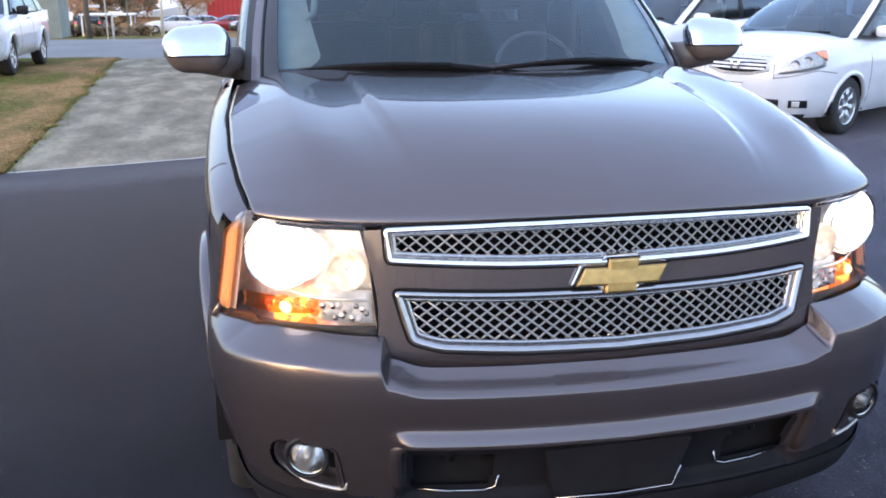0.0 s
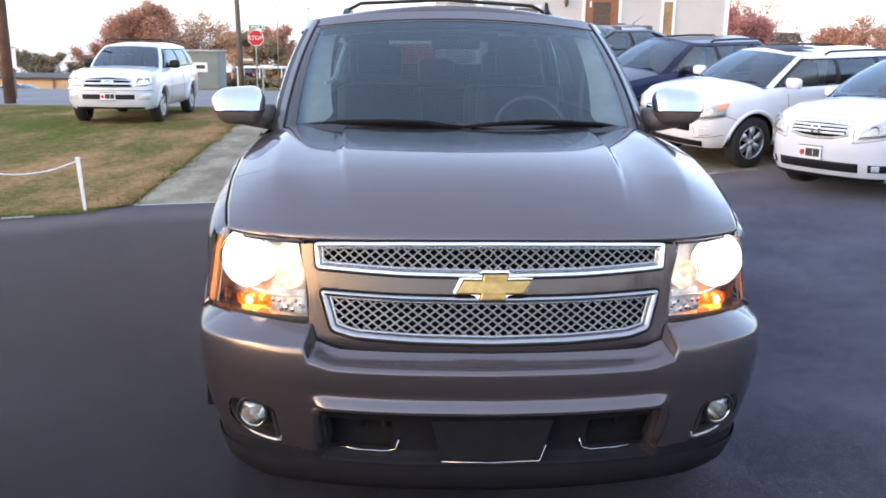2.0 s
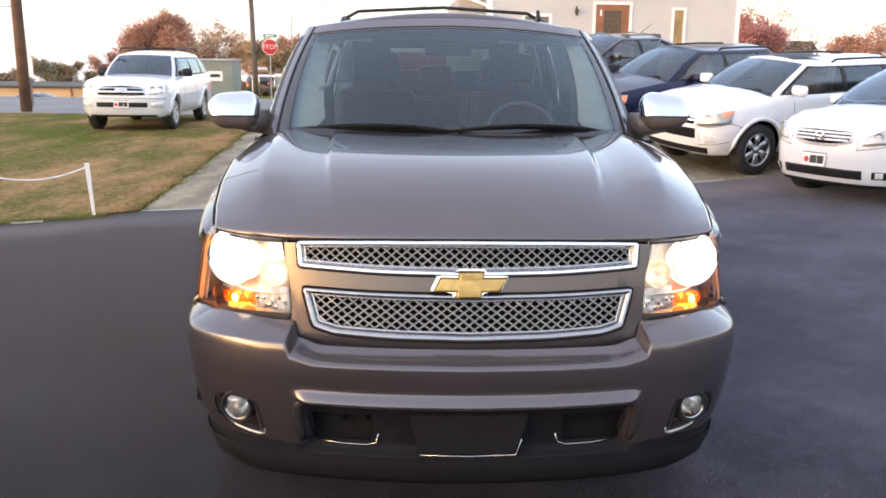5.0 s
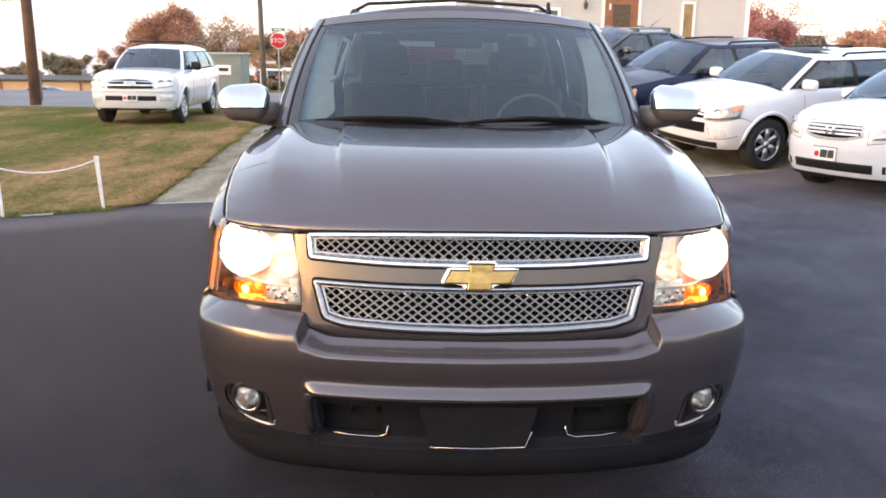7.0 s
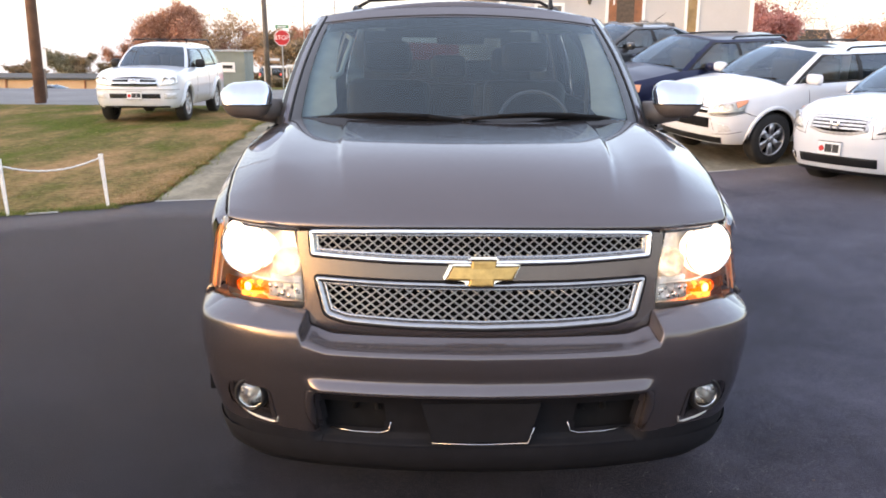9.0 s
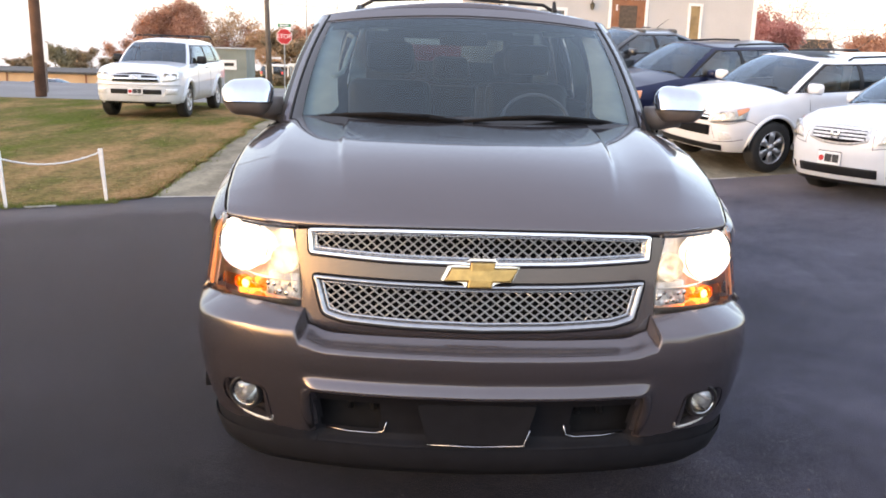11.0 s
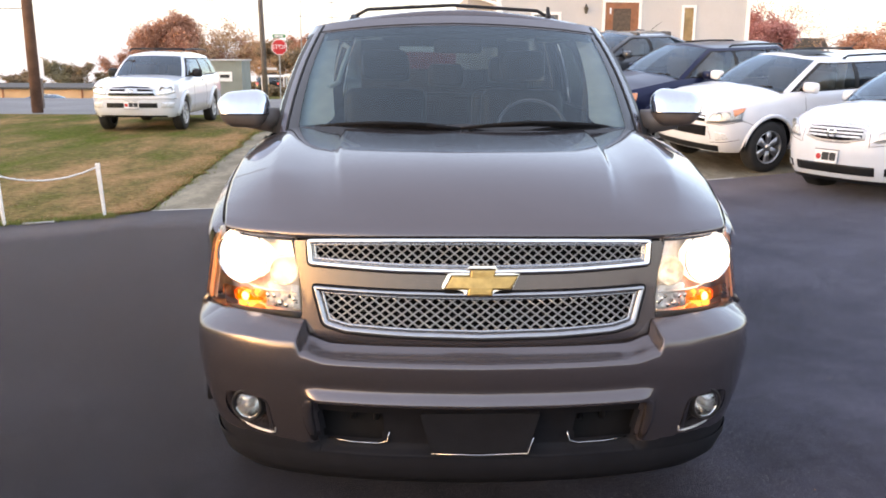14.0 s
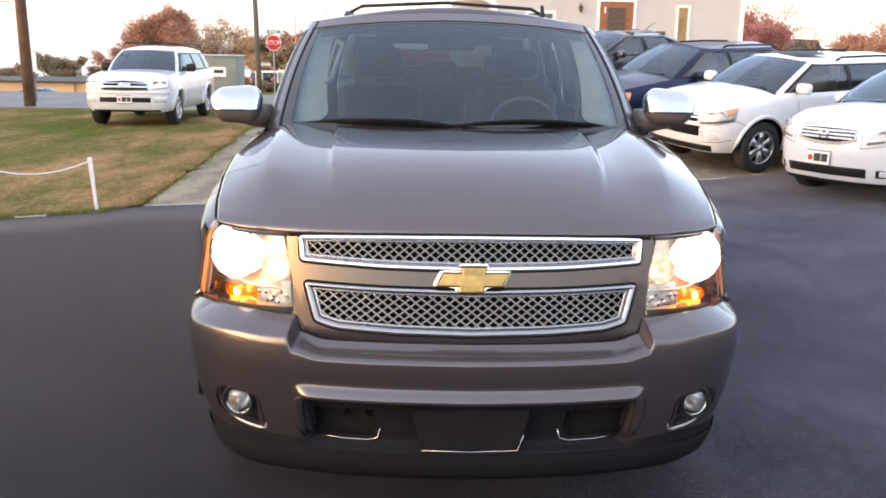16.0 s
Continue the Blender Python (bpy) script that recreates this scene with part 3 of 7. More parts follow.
class Cabin:
    """Glass and pillars between the waist and the roof, on an outline below and one above."""

    def __init__(self, wb, y0, y1, wt, t0, t1, zfront, zcorner, zbelt, zroof, bow=0.06, sag=0.03, rear=0.35):
        self.a = Plan([(0, y0), (wb * 0.62, y0 + 0.09), (wb * 0.97, y0 + 0.30), (wb, y0 + 0.75), (wb * 0.99, y1 - 0.5), (wb * 0.93, y1 - 0.06), (0, y1)])
        self.b = Plan([(0, t0), (wt * 0.62, t0 + 0.04), (wt * 0.97, t0 + 0.15), (wt, t0 + 0.55), (wt * 0.98, t1 - rear), (wt * 0.90, t1 - 0.05), (0, t1)])
        self.zf, self.zc, self.zb, self.zr, self.bow, self.sag = zfront, zcorner, zbelt, zroof, bow, sag
        self.wt = wt

    def at(self, q, t, off=0.0):
        k = abs(q) * (len(self.a.p) - 1)
        return self.between(k, k, t, off, 1 if q >= 0 else -1)

    def between(self, ka, kb, t, off, side):
        """A place on the glass: ka and kb tell where along the outlines below and above."""
        a, b = self.a.p, self.b.p
        i = np.arange(len(a))
        q = ka / (len(a) - 1)
        pa = np.array([np.interp(ka, i, a[:, 0]), np.interp(ka, i, a[:, 1])])
        pb = np.array([np.interp(kb, i, b[:, 0]), np.interp(kb, i, b[:, 1])])
        za = float(np.interp(q, [0, 0.16, 0.32, 0.5, 1], [self.zf, self.zf * 0.6 + self.zc * 0.4, self.zc, self.zb, self.zb]))
        zb = self.zr - self.sag * (float(pb[0]) / self.wt) ** 2
        bulge = self.bow * 4 * t * (1 - t)
        p = pa * (1 - t) + pb * t
        mid = np.array([0, (a[0, 1] + a[-1, 1]) / 2])
        out = np.array([p[0], (p[1] - mid[1]) * 0.45])
        k2 = math.hypot(*out) or 1
        p = p + out / k2 * (bulge * 0.5 - off)
        return Vector((float(p[0]) * side, float(p[1]), za * (1 - t) + zb * t + bulge * 0.25))

    def ends(self, q):
        """How far back the outlines below and above lie at q."""
        k = q * (len(self.a.p) - 1)
        i = np.arange(len(self.a.p))
        return float(np.interp(k, i, self.a.p[:, 1])), float(np.interp(k, i, self.b.p[:, 1]))

    def side_sheet(self, side, e0, e1, t0, t1, off, nu=16, nv=8):
        """Glass or pillar on one side between two lines, each given by how far back it starts below and ends above."""
        i = np.arange(len(self.a.p))

        def f(u, t):
            ka = np.interp(e0[0] + (e1[0] - e0[0]) * u, self.a.p[:, 1], i)
            kb = np.interp(e0[1] + (e1[1] - e0[1]) * u, self.b.p[:, 1], i)
            return self.between(float(ka), float(kb), t, off, side)
        return grid(f, lin(0, 1, nu), lin(t0, t1, nv))

    def sheet(self, q0, q1, t0=0.0, t1=1.0, off=0.0, nu=16, nv=8):
        return grid(lambda q, t: self.at(q, t, off), lin(q0, q1, nu), lin(t0, t1, nv))

    def roof(self, crown=0.05, n=30):
        b = self.b
        ss = [b.length * (i / n) ** 1.0 for i in range(n + 1)]

        def f(u, i):
            x, y = b.at(ss[int(i)])
            x = max(x, 0.004)
            z = self.zr - self.sag * (x / self.wt) ** 2
            return Vector((x * u, y, z + crown * (1 - u * u) * min(1, x / self.wt) + 0.002))
        return grid(f, lin(-1, 1, 17), list(range(n + 1)))


def fit_cabin(car, cab, mat, glass, side_glass, back_glass=None, pillars=(0.30, 0.34, 0.70, 0.76), roof_mat=None, crown=0.05, glass_top=0.97):
    """Windshield, windows, pillars and roof of a car."""
    a0, a1, d0, d1 = pillars
    part("windshield", cab.sheet(-a0, a0, 0.02, glass_top, 0.0, 40, 14), glass, car, "raked windshield glass")
    part("rear_window", cab.sheet(d1, 1.0, 0.04, 0.94, 0.006, 14, 8), back_glass or side_glass, car)
    part("rear_window", cab.sheet(-1.0, -d1, 0.04, 0.94, 0.006, 14, 8), back_glass or side_glass, car)
    for sg in (1, -1):
        front, back, tail = cab.ends(a1), cab.ends(d0), cab.ends(d1)
        run_ = back[0] - front[0]
        yb0, yc0 = front[0] + run_ * 0.44, front[0] + run_ * 0.78
        lines = [front, (yb0, yb0 + 0.02), (yb0 + 0.09, yb0 + 0.09), (yc0, yc0 - 0.02), (yc0 + 0.09, yc0 + 0.05), (back[0], min(back[1], back[0] - 0.15))]
        for lo, hi in ((0, 1), (2, 3), (4, 5)):
            part("side_window", cab.side_sheet(sg, lines[lo], lines[hi], 0.05, 0.88, 0.008), side_glass if lo == 0 else (back_glass or side_glass), car)
        for lo, hi in ((1, 2), (3, 4)):
            part("pillar", cab.side_sheet(sg, lines[lo], lines[hi], 0.0, 0.90, 0.0, 4, 8), BLACK, car)
        part("pillar", cab.side_sheet(sg, lines[5], tail, 0.0, 1.0, 0.0, 6, 10), mat, car)
        part("pillar", cab.sheet(sg * a0, sg * a1, 0.0, 1.0, -0.006, 5, 10), mat, car)
        part("window_frame", joined(joined(cab.side_sheet(sg, front, lines[5], 0.0, 0.055, -0.003, 24, 3), cab.side_sheet(sg, front, lines[5], 0.865, 0.90, -0.003, 24, 3)), cab.side_sheet(sg, front, (front[0] + 0.05, front[1] + 0.05), 0.0, 0.90, -0.002, 3, 10)), BLACK, car, "black window surround")
        part("roof_rail_panel", cab.sheet(sg * a1, sg * d1, 0.88, 1.0, 0.0, 30, 3), mat, car)
    part("header_panel", cab.sheet(-a0, a0, glass_top - 0.012, 1.0, -0.004, 24, 4), mat, car)
    part("tail_panel", cab.sheet(d1, 1.0, 0.92, 1.0, 0.0, 12, 3), mat, car)
    part("tail_panel", cab.sheet(-1.0, -d1, 0.92, 1.0, 0.0, 12, 3), mat, car)
    part("roof", cab.roof(crown), roof_mat or mat, car)
    for ob in car.children:
        if ob.name.split(".")[0] in ("windshield", "side_window", "rear_window"):
            ob.visible_shadow = False


def hood_cap(shell, y_end, crown, n=40, dome=None):
    """The hood and the deck behind it, from one side's upper edge to the other's."""
    pl = shell.plan
    s_end = pl.s_of_y(y_end)
    ss = [0.004 + (s_end - 0.004) * i / n for i in range(n + 1)]

    def f(u, i):
        e = shell.at_t(ss[int(i)], 1.0)
        x = max(e.x, 0.003)
        z = e.z + crown(e.y) * (1 - abs(u) ** 2.4)
        return Vector((x * u, e.y, z + (dome(x * u, e.y) if dome else 0)))
    return grid(f, lin(-1, 1, 25), list(range(n + 1)))


def mirror_pair(car, x, y, z, mat, w=0.20, h=0.15):
    for sg in (1, -1):
        bm = bmesh.new()
        bmesh.ops.create_uvsphere(bm, u_segments=20, v_segments=12, radius=1)
        for v in bm.verts:
            c = v.co
            c.x = math.copysign(abs(c.x) ** 0.5, c.x) * w / 2
            c.z = math.copysign(abs(c.z) ** 0.55, c.z) * h / 2
            c.y = (c.y if c.y < 0 else c.y * 0.25) * 0.09
        ob = part("side_mirror", bm, mat, car, "side mirror on a short arm")
        ob.matrix_basis = pose(sg * (x + w / 2), y, z)
        part("mirror_arm", tube([(sg * (x - 0.08), y + 0.03, z - h * 0.35), (sg * (x + 0.06), y + 0.01, z - h * 0.25)], [0.03, 0.025], 8), BLACK, car)


def plate_tag(car, at, label):
    """A dealer plate: a white card in a dark frame with a dark bar and a red dot for its lettering."""
    ob = part("dealer_plate", box(-0.155, 0.155, -0.008, 0.008, -0.08, 0.08, 0.004, 1), PLATE_W, car, label, smooth=False)
    ob.matrix_basis = at
    for fz in (-0.088, 0.078):
        part("plate_frame", box(-0.163, 0.163, -0.006, 0.006, fz, fz + 0.010), INK, ob, smooth=False)
    part("plate_mark", lathe([(-0.013, 0.001), (-0.013, 0.034), (-0.009, 0.036), (0.0, 0.036)], 16, "y", m=pose(-0.105, 0, -0.005)), RED, ob, smooth=False)
    part("plate_bar", box(-0.055, 0.04, -0.0125, 0, -0.045, 0.05), INK, ob, smooth=False)
    part("plate_bar", box(0.05, 0.135, -0.0125, 0, -0.045, 0.05), INK, ob, smooth=False)


def everyday_car(name, label, category, m, spec, group="parked cars"):
    """A parked car from its outline, waist line, cabin and front details."""
    car = thing(name, label, category, group, m=m)
    mat = spec["paint"]
    sh = Shell(spec["plan"], spec["top"], spec["levels"], spec["z0"])
    (y1, y2), r, w = spec["axles"], spec["r"], spec["w"]
    ra = r * spec.get("arch", 1.14)
    skirt(car, sh, [(y1, r, ra), (y2, r, ra)], 0, mat, flare=spec.get("flare", 0.030))
    part("hood", hood_cap(sh, spec["cowl"], spec["crown"], dome=spec.get("dome")), mat, car)
    cab = Cabin(*spec["cabin"])
    fit_cabin(car, cab, mat, CARGLASS, SIDEGLASS, spec.get("back_glass"), crown=spec.get("roof_crown", 0.04))
    wx = abs(sh.at(sh.plan.s_of_y(y1), 0.55).x) - w / 2 - 0.012
    for yy in (y1, y2):
        for sg in (1, -1):
            wheel(car, sg * wx, yy, r, w, sg, spec.get("spokes", 6))
    ymax = sh.plan.p[-1, 1]
    part("underbody", box(-wx + 0.12, wx - 0.12, 0.25, ymax - 0.25, spec["z0"] + 0.05, spec["z0"] + 0.25, 0.03), VOID, car, smooth=False)
    part("cabin_floor", box(-wx + 0.02, wx - 0.02, spec["cowl"], ymax - 0.3, spec["z0"] + 0.2, spec["seat_z"] - 0.3, 0.03), CABIN_GREY, car, smooth=False)
    part("dashboard", box(-wx + 0.05, wx - 0.05, spec["cowl"] + 0.05, spec["cowl"] + 0.62, spec["seat_z"] - 0.05, spec["dash_z"], 0.06, 3), CABIN_GREY, car)
    for k, yy in enumerate((spec["cowl"] + 1.15, spec["cowl"] + 2.0)):
        for sx in (-0.38, 0.38):
            part("seat", joined(box(sx - 0.25, sx + 0.25, yy, yy + 0.16, spec["seat_z"] - 0.25, spec["seat_z"] + 0.36, 0.05, 3), box(sx - 0.13, sx + 0.13, yy + 0.03, yy + 0.13, spec["seat_z"] + 0.40, spec["seat_z"] + 0.58, 0.04, 3)), CABIN_GREY if not spec.get("pale") else CABIN_BEIGE, car)
    mirror_pair(car, spec["cabin"][0] - 0.02, spec["cowl"] + spec.get("mirror_y", 0.62), spec["mirror_z"], spec.get("mirror_mat", mat), *spec.get("mirror_size", (0.21, 0.145)))
    part("wiper", tube([(-0.6, spec["cowl"] + 0.10, spec["cabin"][6] + 0.02), (0.0, spec["cowl"] - 0.0, spec["cabin"][6] + 0.045)], 0.012, 6), BLACK, car)
    part("wiper", tube([(0.0, spec["cowl"] - 0.02, spec["cabin"][6] + 0.03), (0.55, spec["cowl"] + 0.10, spec["cabin"][6] + 0.04)], 0.012, 6), BLACK, car)
    # headlamps, grille, bumper openings
    S = sh.plan.s_of_x
    for sg in (1, -1):
        for lm in spec["lamps"]:
            part(lm[0], band(sh.at, (sg * lm[1], sg * lm[2]), (sg * lm[3], sg * lm[4]), lm[5], lm[6], lm[8] if len(lm) > 8 else -0.008), lm[7], car)
    for s, z, rr in spec.get("bowls", ()):
        for sg in (1, -1):
            p = sh.at(sg * s, z, 0.012)
            part("lamp_bowl", lathe([(0.0, 0.004), (-0.016, rr * 0.55), (-0.026, rr * 0.9), (-0.026, rr), (0.0, rr * 1.04)], 18, "y", m=pose(p.x, p.y, p.z, 0, 0, sg * 25)), ALLOY, car)
            part("lamp_bulb", lathe([(-0.022, 0.001), (-0.020, rr * 0.3), (-0.005, rr * 0.45)], 12, "y", m=pose(p.x, p.y, p.z, 0, 0, sg * 25)), LAMPBOX, car)
    for bn in spec["bands"]:
        part(bn[0], band(sh.at, (bn[1], bn[1]), (bn[2], bn[2]), bn[3], bn[4], bn[6] if len(bn) > 6 else -0.006), bn[5], car)
    if "rails" in spec:
        x, ya, yb, z = spec["rails"]
        for sg in (1, -1):
            part("roof_rail", tube([(sg * x, ya, z - 0.05), (sg * x, ya + 0.10, z), (sg * x, (ya + yb) / 2, z + 0.012), (sg * x, yb - 0.10, z), (sg * x, yb, z - 0.05)], 0.018, 8), spec["rail_mat"], car)
        if spec.get("crossbars"):
            for yy in (ya + 0.3, yb - 0.35):
                part("crossbar", tube([(-x, yy, z + 0.005), (x, yy, z + 0.005)], 0.018, 8), spec["rail_mat"], car)
    for sg in (1, -1):
        yl = spec["cabin"][1] + 1.45
        sa = sh.plan.s_of_y(yl)
        part("door_handle", tube([sh.at(sg * (sa - 0.09), spec["mirror_z"] - 0.17, -0.02), sh.at(sg * (sa + 0.09), spec["mirror_z"] - 0.17, -0.02)], 0.014, 8), mat, car)
        for yy in (spec["cowl"] + 0.42, spec["cowl"] + 1.58, spec["cowl"] + 2.5):
            sa = sh.plan.s_of_y(yy)
            part("door_gap", tube([sh.at(sg * sa, z, 0.001) for z in lin(spec["z0"] + 0.12, sh.top(yy) - 0.02, 10)], 0.004, 5), VOID, car)
    for line in spec.get("seams", ()):
        for sg in (1, -1):
            part("panel_seam", tube([sh.at(sg * a, z, 0.0015) for a, z in fine_line(line, 0.06)[: -max(1, int(math.hypot(line[0][0] - line[-1][0], line[0][1] - line[-1][1]) / 0.06))] + [line[-1]]], 0.0045, 5), VOID, car)
    if spec.get("plate"):
        s, z = spec["plate"]
        p = sh.at(s, z, -0.02)
        plate_tag(car, pose(p.x, p.y, p.z, -4, 0, 0), "white dealer plate with dark print")
    return car, sh


# ---- ground ----
def flat(name, pts, z, mat, label, category, thickness=0.0):
    bm = bmesh.new()
    f = bm.faces.new([bm.verts.new((x, y, z)) for x, y in pts])
    if thickness:
        r = bmesh.ops.extrude_face_region(bm, geom=[f])
        for v in r["geom"]:
            if isinstance(v, bmesh.types.BMVert):
                v.co.z -= thickness
    ob = part(name, bm, mat, None, smooth=False)
    return tagged(ob, label, category, kind="structure")


def terrain(x, y):
    """The land falls away beyond the road, more to the west."""
    return -0.03 - 0.036 * max(0.0, y - 27) - smoothstep(27, 62, y) * 1.5 * smoothstep(-10, -18, x)


def rise(x, y):
    """The lot climbs gently towards the house."""
    return 0.08 * max(0.0, y - 8.4) * smoothstep(0, 4, x)


tagged(part("ground", grid(lambda x, y: Vector((x, y, terrain(x, y))), [-900, -300, -120, -60, -40, -30, -24, -20, -17, -14, -11, -8, -5, -2, 2, 10, 30, 60, 120, 300, 900], [-900, -200, -60, 0, 20, 26, 29, 32, 35, 38, 41, 44, 47, 50, 54, 58, 62, 70, 120, 300, 900, 1800]), GRASS), "wide grassy ground under the whole place", "ground", kind="structure")
EDGE = [(-60.0, -23.3), (-3.46, 6.70), (-3.07, 7.05), (-2.14, 7.26), (-1.15, 7.52), (4.17, 9.22), (5.39, 9.67), (30.0, 19.0)]


def edge_y(x):
    return float(np.interp(x, [p[0] for p in EDGE], [p[1] for p in EDGE]))


def sheet(name, xs, y0, y1, z, mat, label, category, rows=24):
    """A paved surface between two lines y0(x) and y1(x), with its slope and an edge going down."""
    def f(x, v):
        if v < 0 or v > 1:
            y = y0(x) if v < 0 else y1(x)
            return Vector((x, y, rise(x, y) + z - 0.06))
        y = y0(x) + (y1(x) - y0(x)) * v ** 2 if name == "pavement_drive" else y0(x) + (y1(x) - y0(x)) * v
        return Vector((x, y, rise(x, y) + z))
    ob = part(name, grid(f, xs, [-0.01, *lin(0, 1, rows), 1.01]), mat, None)
    return tagged(ob, label, category, kind="structure")


LOTX = sorted([*lin(-60, -6, 10), *lin(-5, 12, 60), *lin(13, 30, 10), -3.46, -3.07, -2.14, -1.15, 4.17, 5.39])
sheet("pavement_lot", LOTX, lambda x: -60.0 if x > -60 else -60.0, edge_y, 0.0, ASPHALT, "dark asphalt of the car lot, lighter towards the parked cars", "pavement", 60)
DRIVEX = sorted([*lin(-3.07, 12, 50), *lin(13, 30, 10)])
sheet("pavement_drive", DRIVEX, lambda x: edge_y(x) + 0.004, lambda x: 22.3, -0.004, CONCRETE, "weathered grey concrete drive", "pavement", 24)
sheet("pavement_edge", [x for x in DRIVEX if x < 4.4], lambda x: edge_y(x) + 0.002, lambda x: edge_y(x) + 0.045, 0.003, PALE_EDGE, "pale worn front edge of the concrete drive", "pavement", 3)
flat("pavement_wedge", [(-3.075, 7.056), (-3.075, 22.29), (-3.74, 22.29)], -0.006, CONCRETE, "weathered grey concrete edge of the drive", "pavement", 0.04)


def lawn_z(x, y):
    return 0.012 + 0.02 * smoothstep(0.1, 1.2, y - edge_y(x)) * smoothstep(0, 1.5, -3.3 - x)


def lawn_at(u, v):
    """u: along the drive's side, v: away from it to the west."""
    y = 6.69 + (22.34 - 6.69) * u
    x0 = -3.09 - max(0.0, y - 7.05) * 0.0438 - 0.38 * max(0.0, 1 - u / 0.02) + 0.16 * noise.noise(Vector((0, y * 0.9, 4))) + 0.10 * noise.noise(Vector((0, y * 3.1, 7)))
    x = x0 - 57 * v ** 2.2
    yy = y - (x0 - x) * 0.53 * (1 - u)
    return Vector((x, yy, lawn_z(x, yy)))


tagged(part("ground_lawn", grid(lawn_at, lin(0, 1, 160), lin(0, 1, 40)), GRASS), "worn autumn lawn with bare patches", "lawn", kind="structure")
flat("road", [(-200, 22.6), (-14, 22.6), (-3.74, 22.30), (60, 22.304), (200, 24), (200, 33), (-2, 32), (-200, 30)], -0.012, ROADTOP, "grey asphalt road crossing behind the lot", "road", 0.03)


# ---- trees ----
def tree(name, label, m, height, spread, leaf, leaves, seed, leaf_size=0.22, trunk_r=0.18, group="autumn trees"):
    """A tapered trunk with forking limbs and a crown of many small leaf clumps."""
    rnd = random.Random(seed)
    ob = thing(name, label, "tree", group, m=m)
    wood, tips = bmesh.new(), []

    def limb(p, d, length, r, depth):
        pts, rs = [p], [r]
        for k in range(3):
            d = (d + Vector((rnd.uniform(-0.2, 0.2), rnd.uniform(-0.2, 0.2), rnd.uniform(-0.08, 0.12)))).normalized()
            p = p + d * length / 3
            pts.append(p)
            rs.append(r * (1 - 0.2 * (k + 1)))
        tube(pts, rs, 6 if depth < 2 else 4, wood, caps=False)
        if depth >= 1:
            tips.extend(pts[1:])
        if depth < 4:
            for k in range(4 if depth == 0 else (3 if depth < 3 else 2)):
                a = rnd.uniform(0, 6.283) if depth else k * 1.57 + rnd.uniform(-0.5, 0.5)
                side = Vector((math.cos(a) * spread, math.sin(a) * spread, rnd.uniform(0.0, 0.7)))
                limb(pts[rnd.choice((2, 3, 3))] if depth else pts[(1, 2, 3, 3)[k]], (d * 0.45 + side).normalized(), length * (rnd.uniform(0.9, 1.15) if depth == 0 else rnd.uniform(0.58, 0.80)), rs[-1] * 0.7, depth + 1)
    limb(Vector((0, 0, 0)), Vector((0, 0, 1)), height * 0.30, trunk_r, 0)
    zs = [t.z for t in tips]
    k = height / max(zs)
    for v in wood.verts:
        v.co *= k
    tips = [t * k for t in tips]
    part("trunk", wood, BARK, ob)
    if leaves:
        verts, faces = [], []
        for _ in range(leaves):
            c = rnd.choice(tips) + Vector((rnd.gauss(0, 1), rnd.gauss(0, 1), rnd.gauss(0, 0.8))) * height * 0.038
            a, b = Vector((rnd.gauss(0, 1), rnd.gauss(0, 1), rnd.gauss(0, 1))).normalized(), Vector((rnd.gauss(0, 1), rnd.gauss(0, 1), rnd.gauss(0, 1))).normalized()
            s = leaf_size * rnd.uniform(0.6, 1.4)
            a, b = a * s, b * s * 0.7
            i = len(verts)
            verts += [c - a, c + b * 0.8, c + a, c - b * 0.8]
            faces.append((i, i + 1, i + 2, i + 3))
        me = bpy.data.meshes.new("crown")
        me.from_pydata([tuple(v) for v in verts], [], faces)
        me.materials.append(leaf)
        cr = new("crown", me)
        cr.parent = ob
        tagged(cr, kind="stuff")
    return ob


def place_at(px, d):
    """A spot d metres ahead at a bearing given as a slope."""
    return (-0.25 + px * d, -2.8 + d)


def tree_at(name, label, slope, d, top, spread, leaf, leaves, seed, leaf_size, trunk_r=0.18):
    """top: the slope at which the crown ends."""
    x, y = place_at(slope, d)
    z = terrain(x, y)
    return tree(name, label, pose(x, y, z, 0, 0, seed * 40), 1.724 + top * d - z, spread, leaf, leaves, seed, leaf_size, trunk_r=trunk_r)


# ---- the brown suv ----
HERO = thing("suv", "mocha brown full-size suv with lit headlights and chrome mesh grille", "car", m=pose(0, 0, 0, 0, 0, -1.0))
FACE = Plan([(0, 0.03), (0.32, 0.045), (0.62, 0.115), (0.82, 0.212), (0.962, 0.35), (1.030, 0.51), (1.046, 0.66)])
BUMP = Plan([(0, -0.06), (0.34, -0.045), (0.66, 0.02), (0.86, 0.10), (1.0, 0.25), (1.05, 0.46), (1.055, 0.64)])


def face(s, z, off=0.0):
    x, y = FACE.at(s, 0.16 * (z - 0.80) + off)
    return Vector((x, y, z))


def face_x(x, z, off=0.0):
    return face(FACE.s_of_x(x), z, off)


# body sides and fenders
HS = Shell([(0, 0.2), (0.70, 0.22), (0.97, 0.34), (1.046, 0.60), (1.060, 1.0), (1.055, 1.5), (1.025, 2.2), (1.01, 4.9), (0.94, 5.15), (0, 5.2)],
           [(0.2, 1.07), (0.42, 1.108), (0.55, 1.143), (0.75, 1.186), (1.0, 1.232), (1.25, 1.28), (1.5, 1.318), (1.9, 1.34), (5.3, 1.36)],
           [(0, 0.05), (0.15, 0.02), (0.3, 0.0), (0.55, -0.004), (0.7, 0.004), (0.84, 0.006), (0.91, 0.014), (0.95, 0.028), (0.975, 0.045), (0.99, 0.065), (1.0, 0.092)], 0.36)
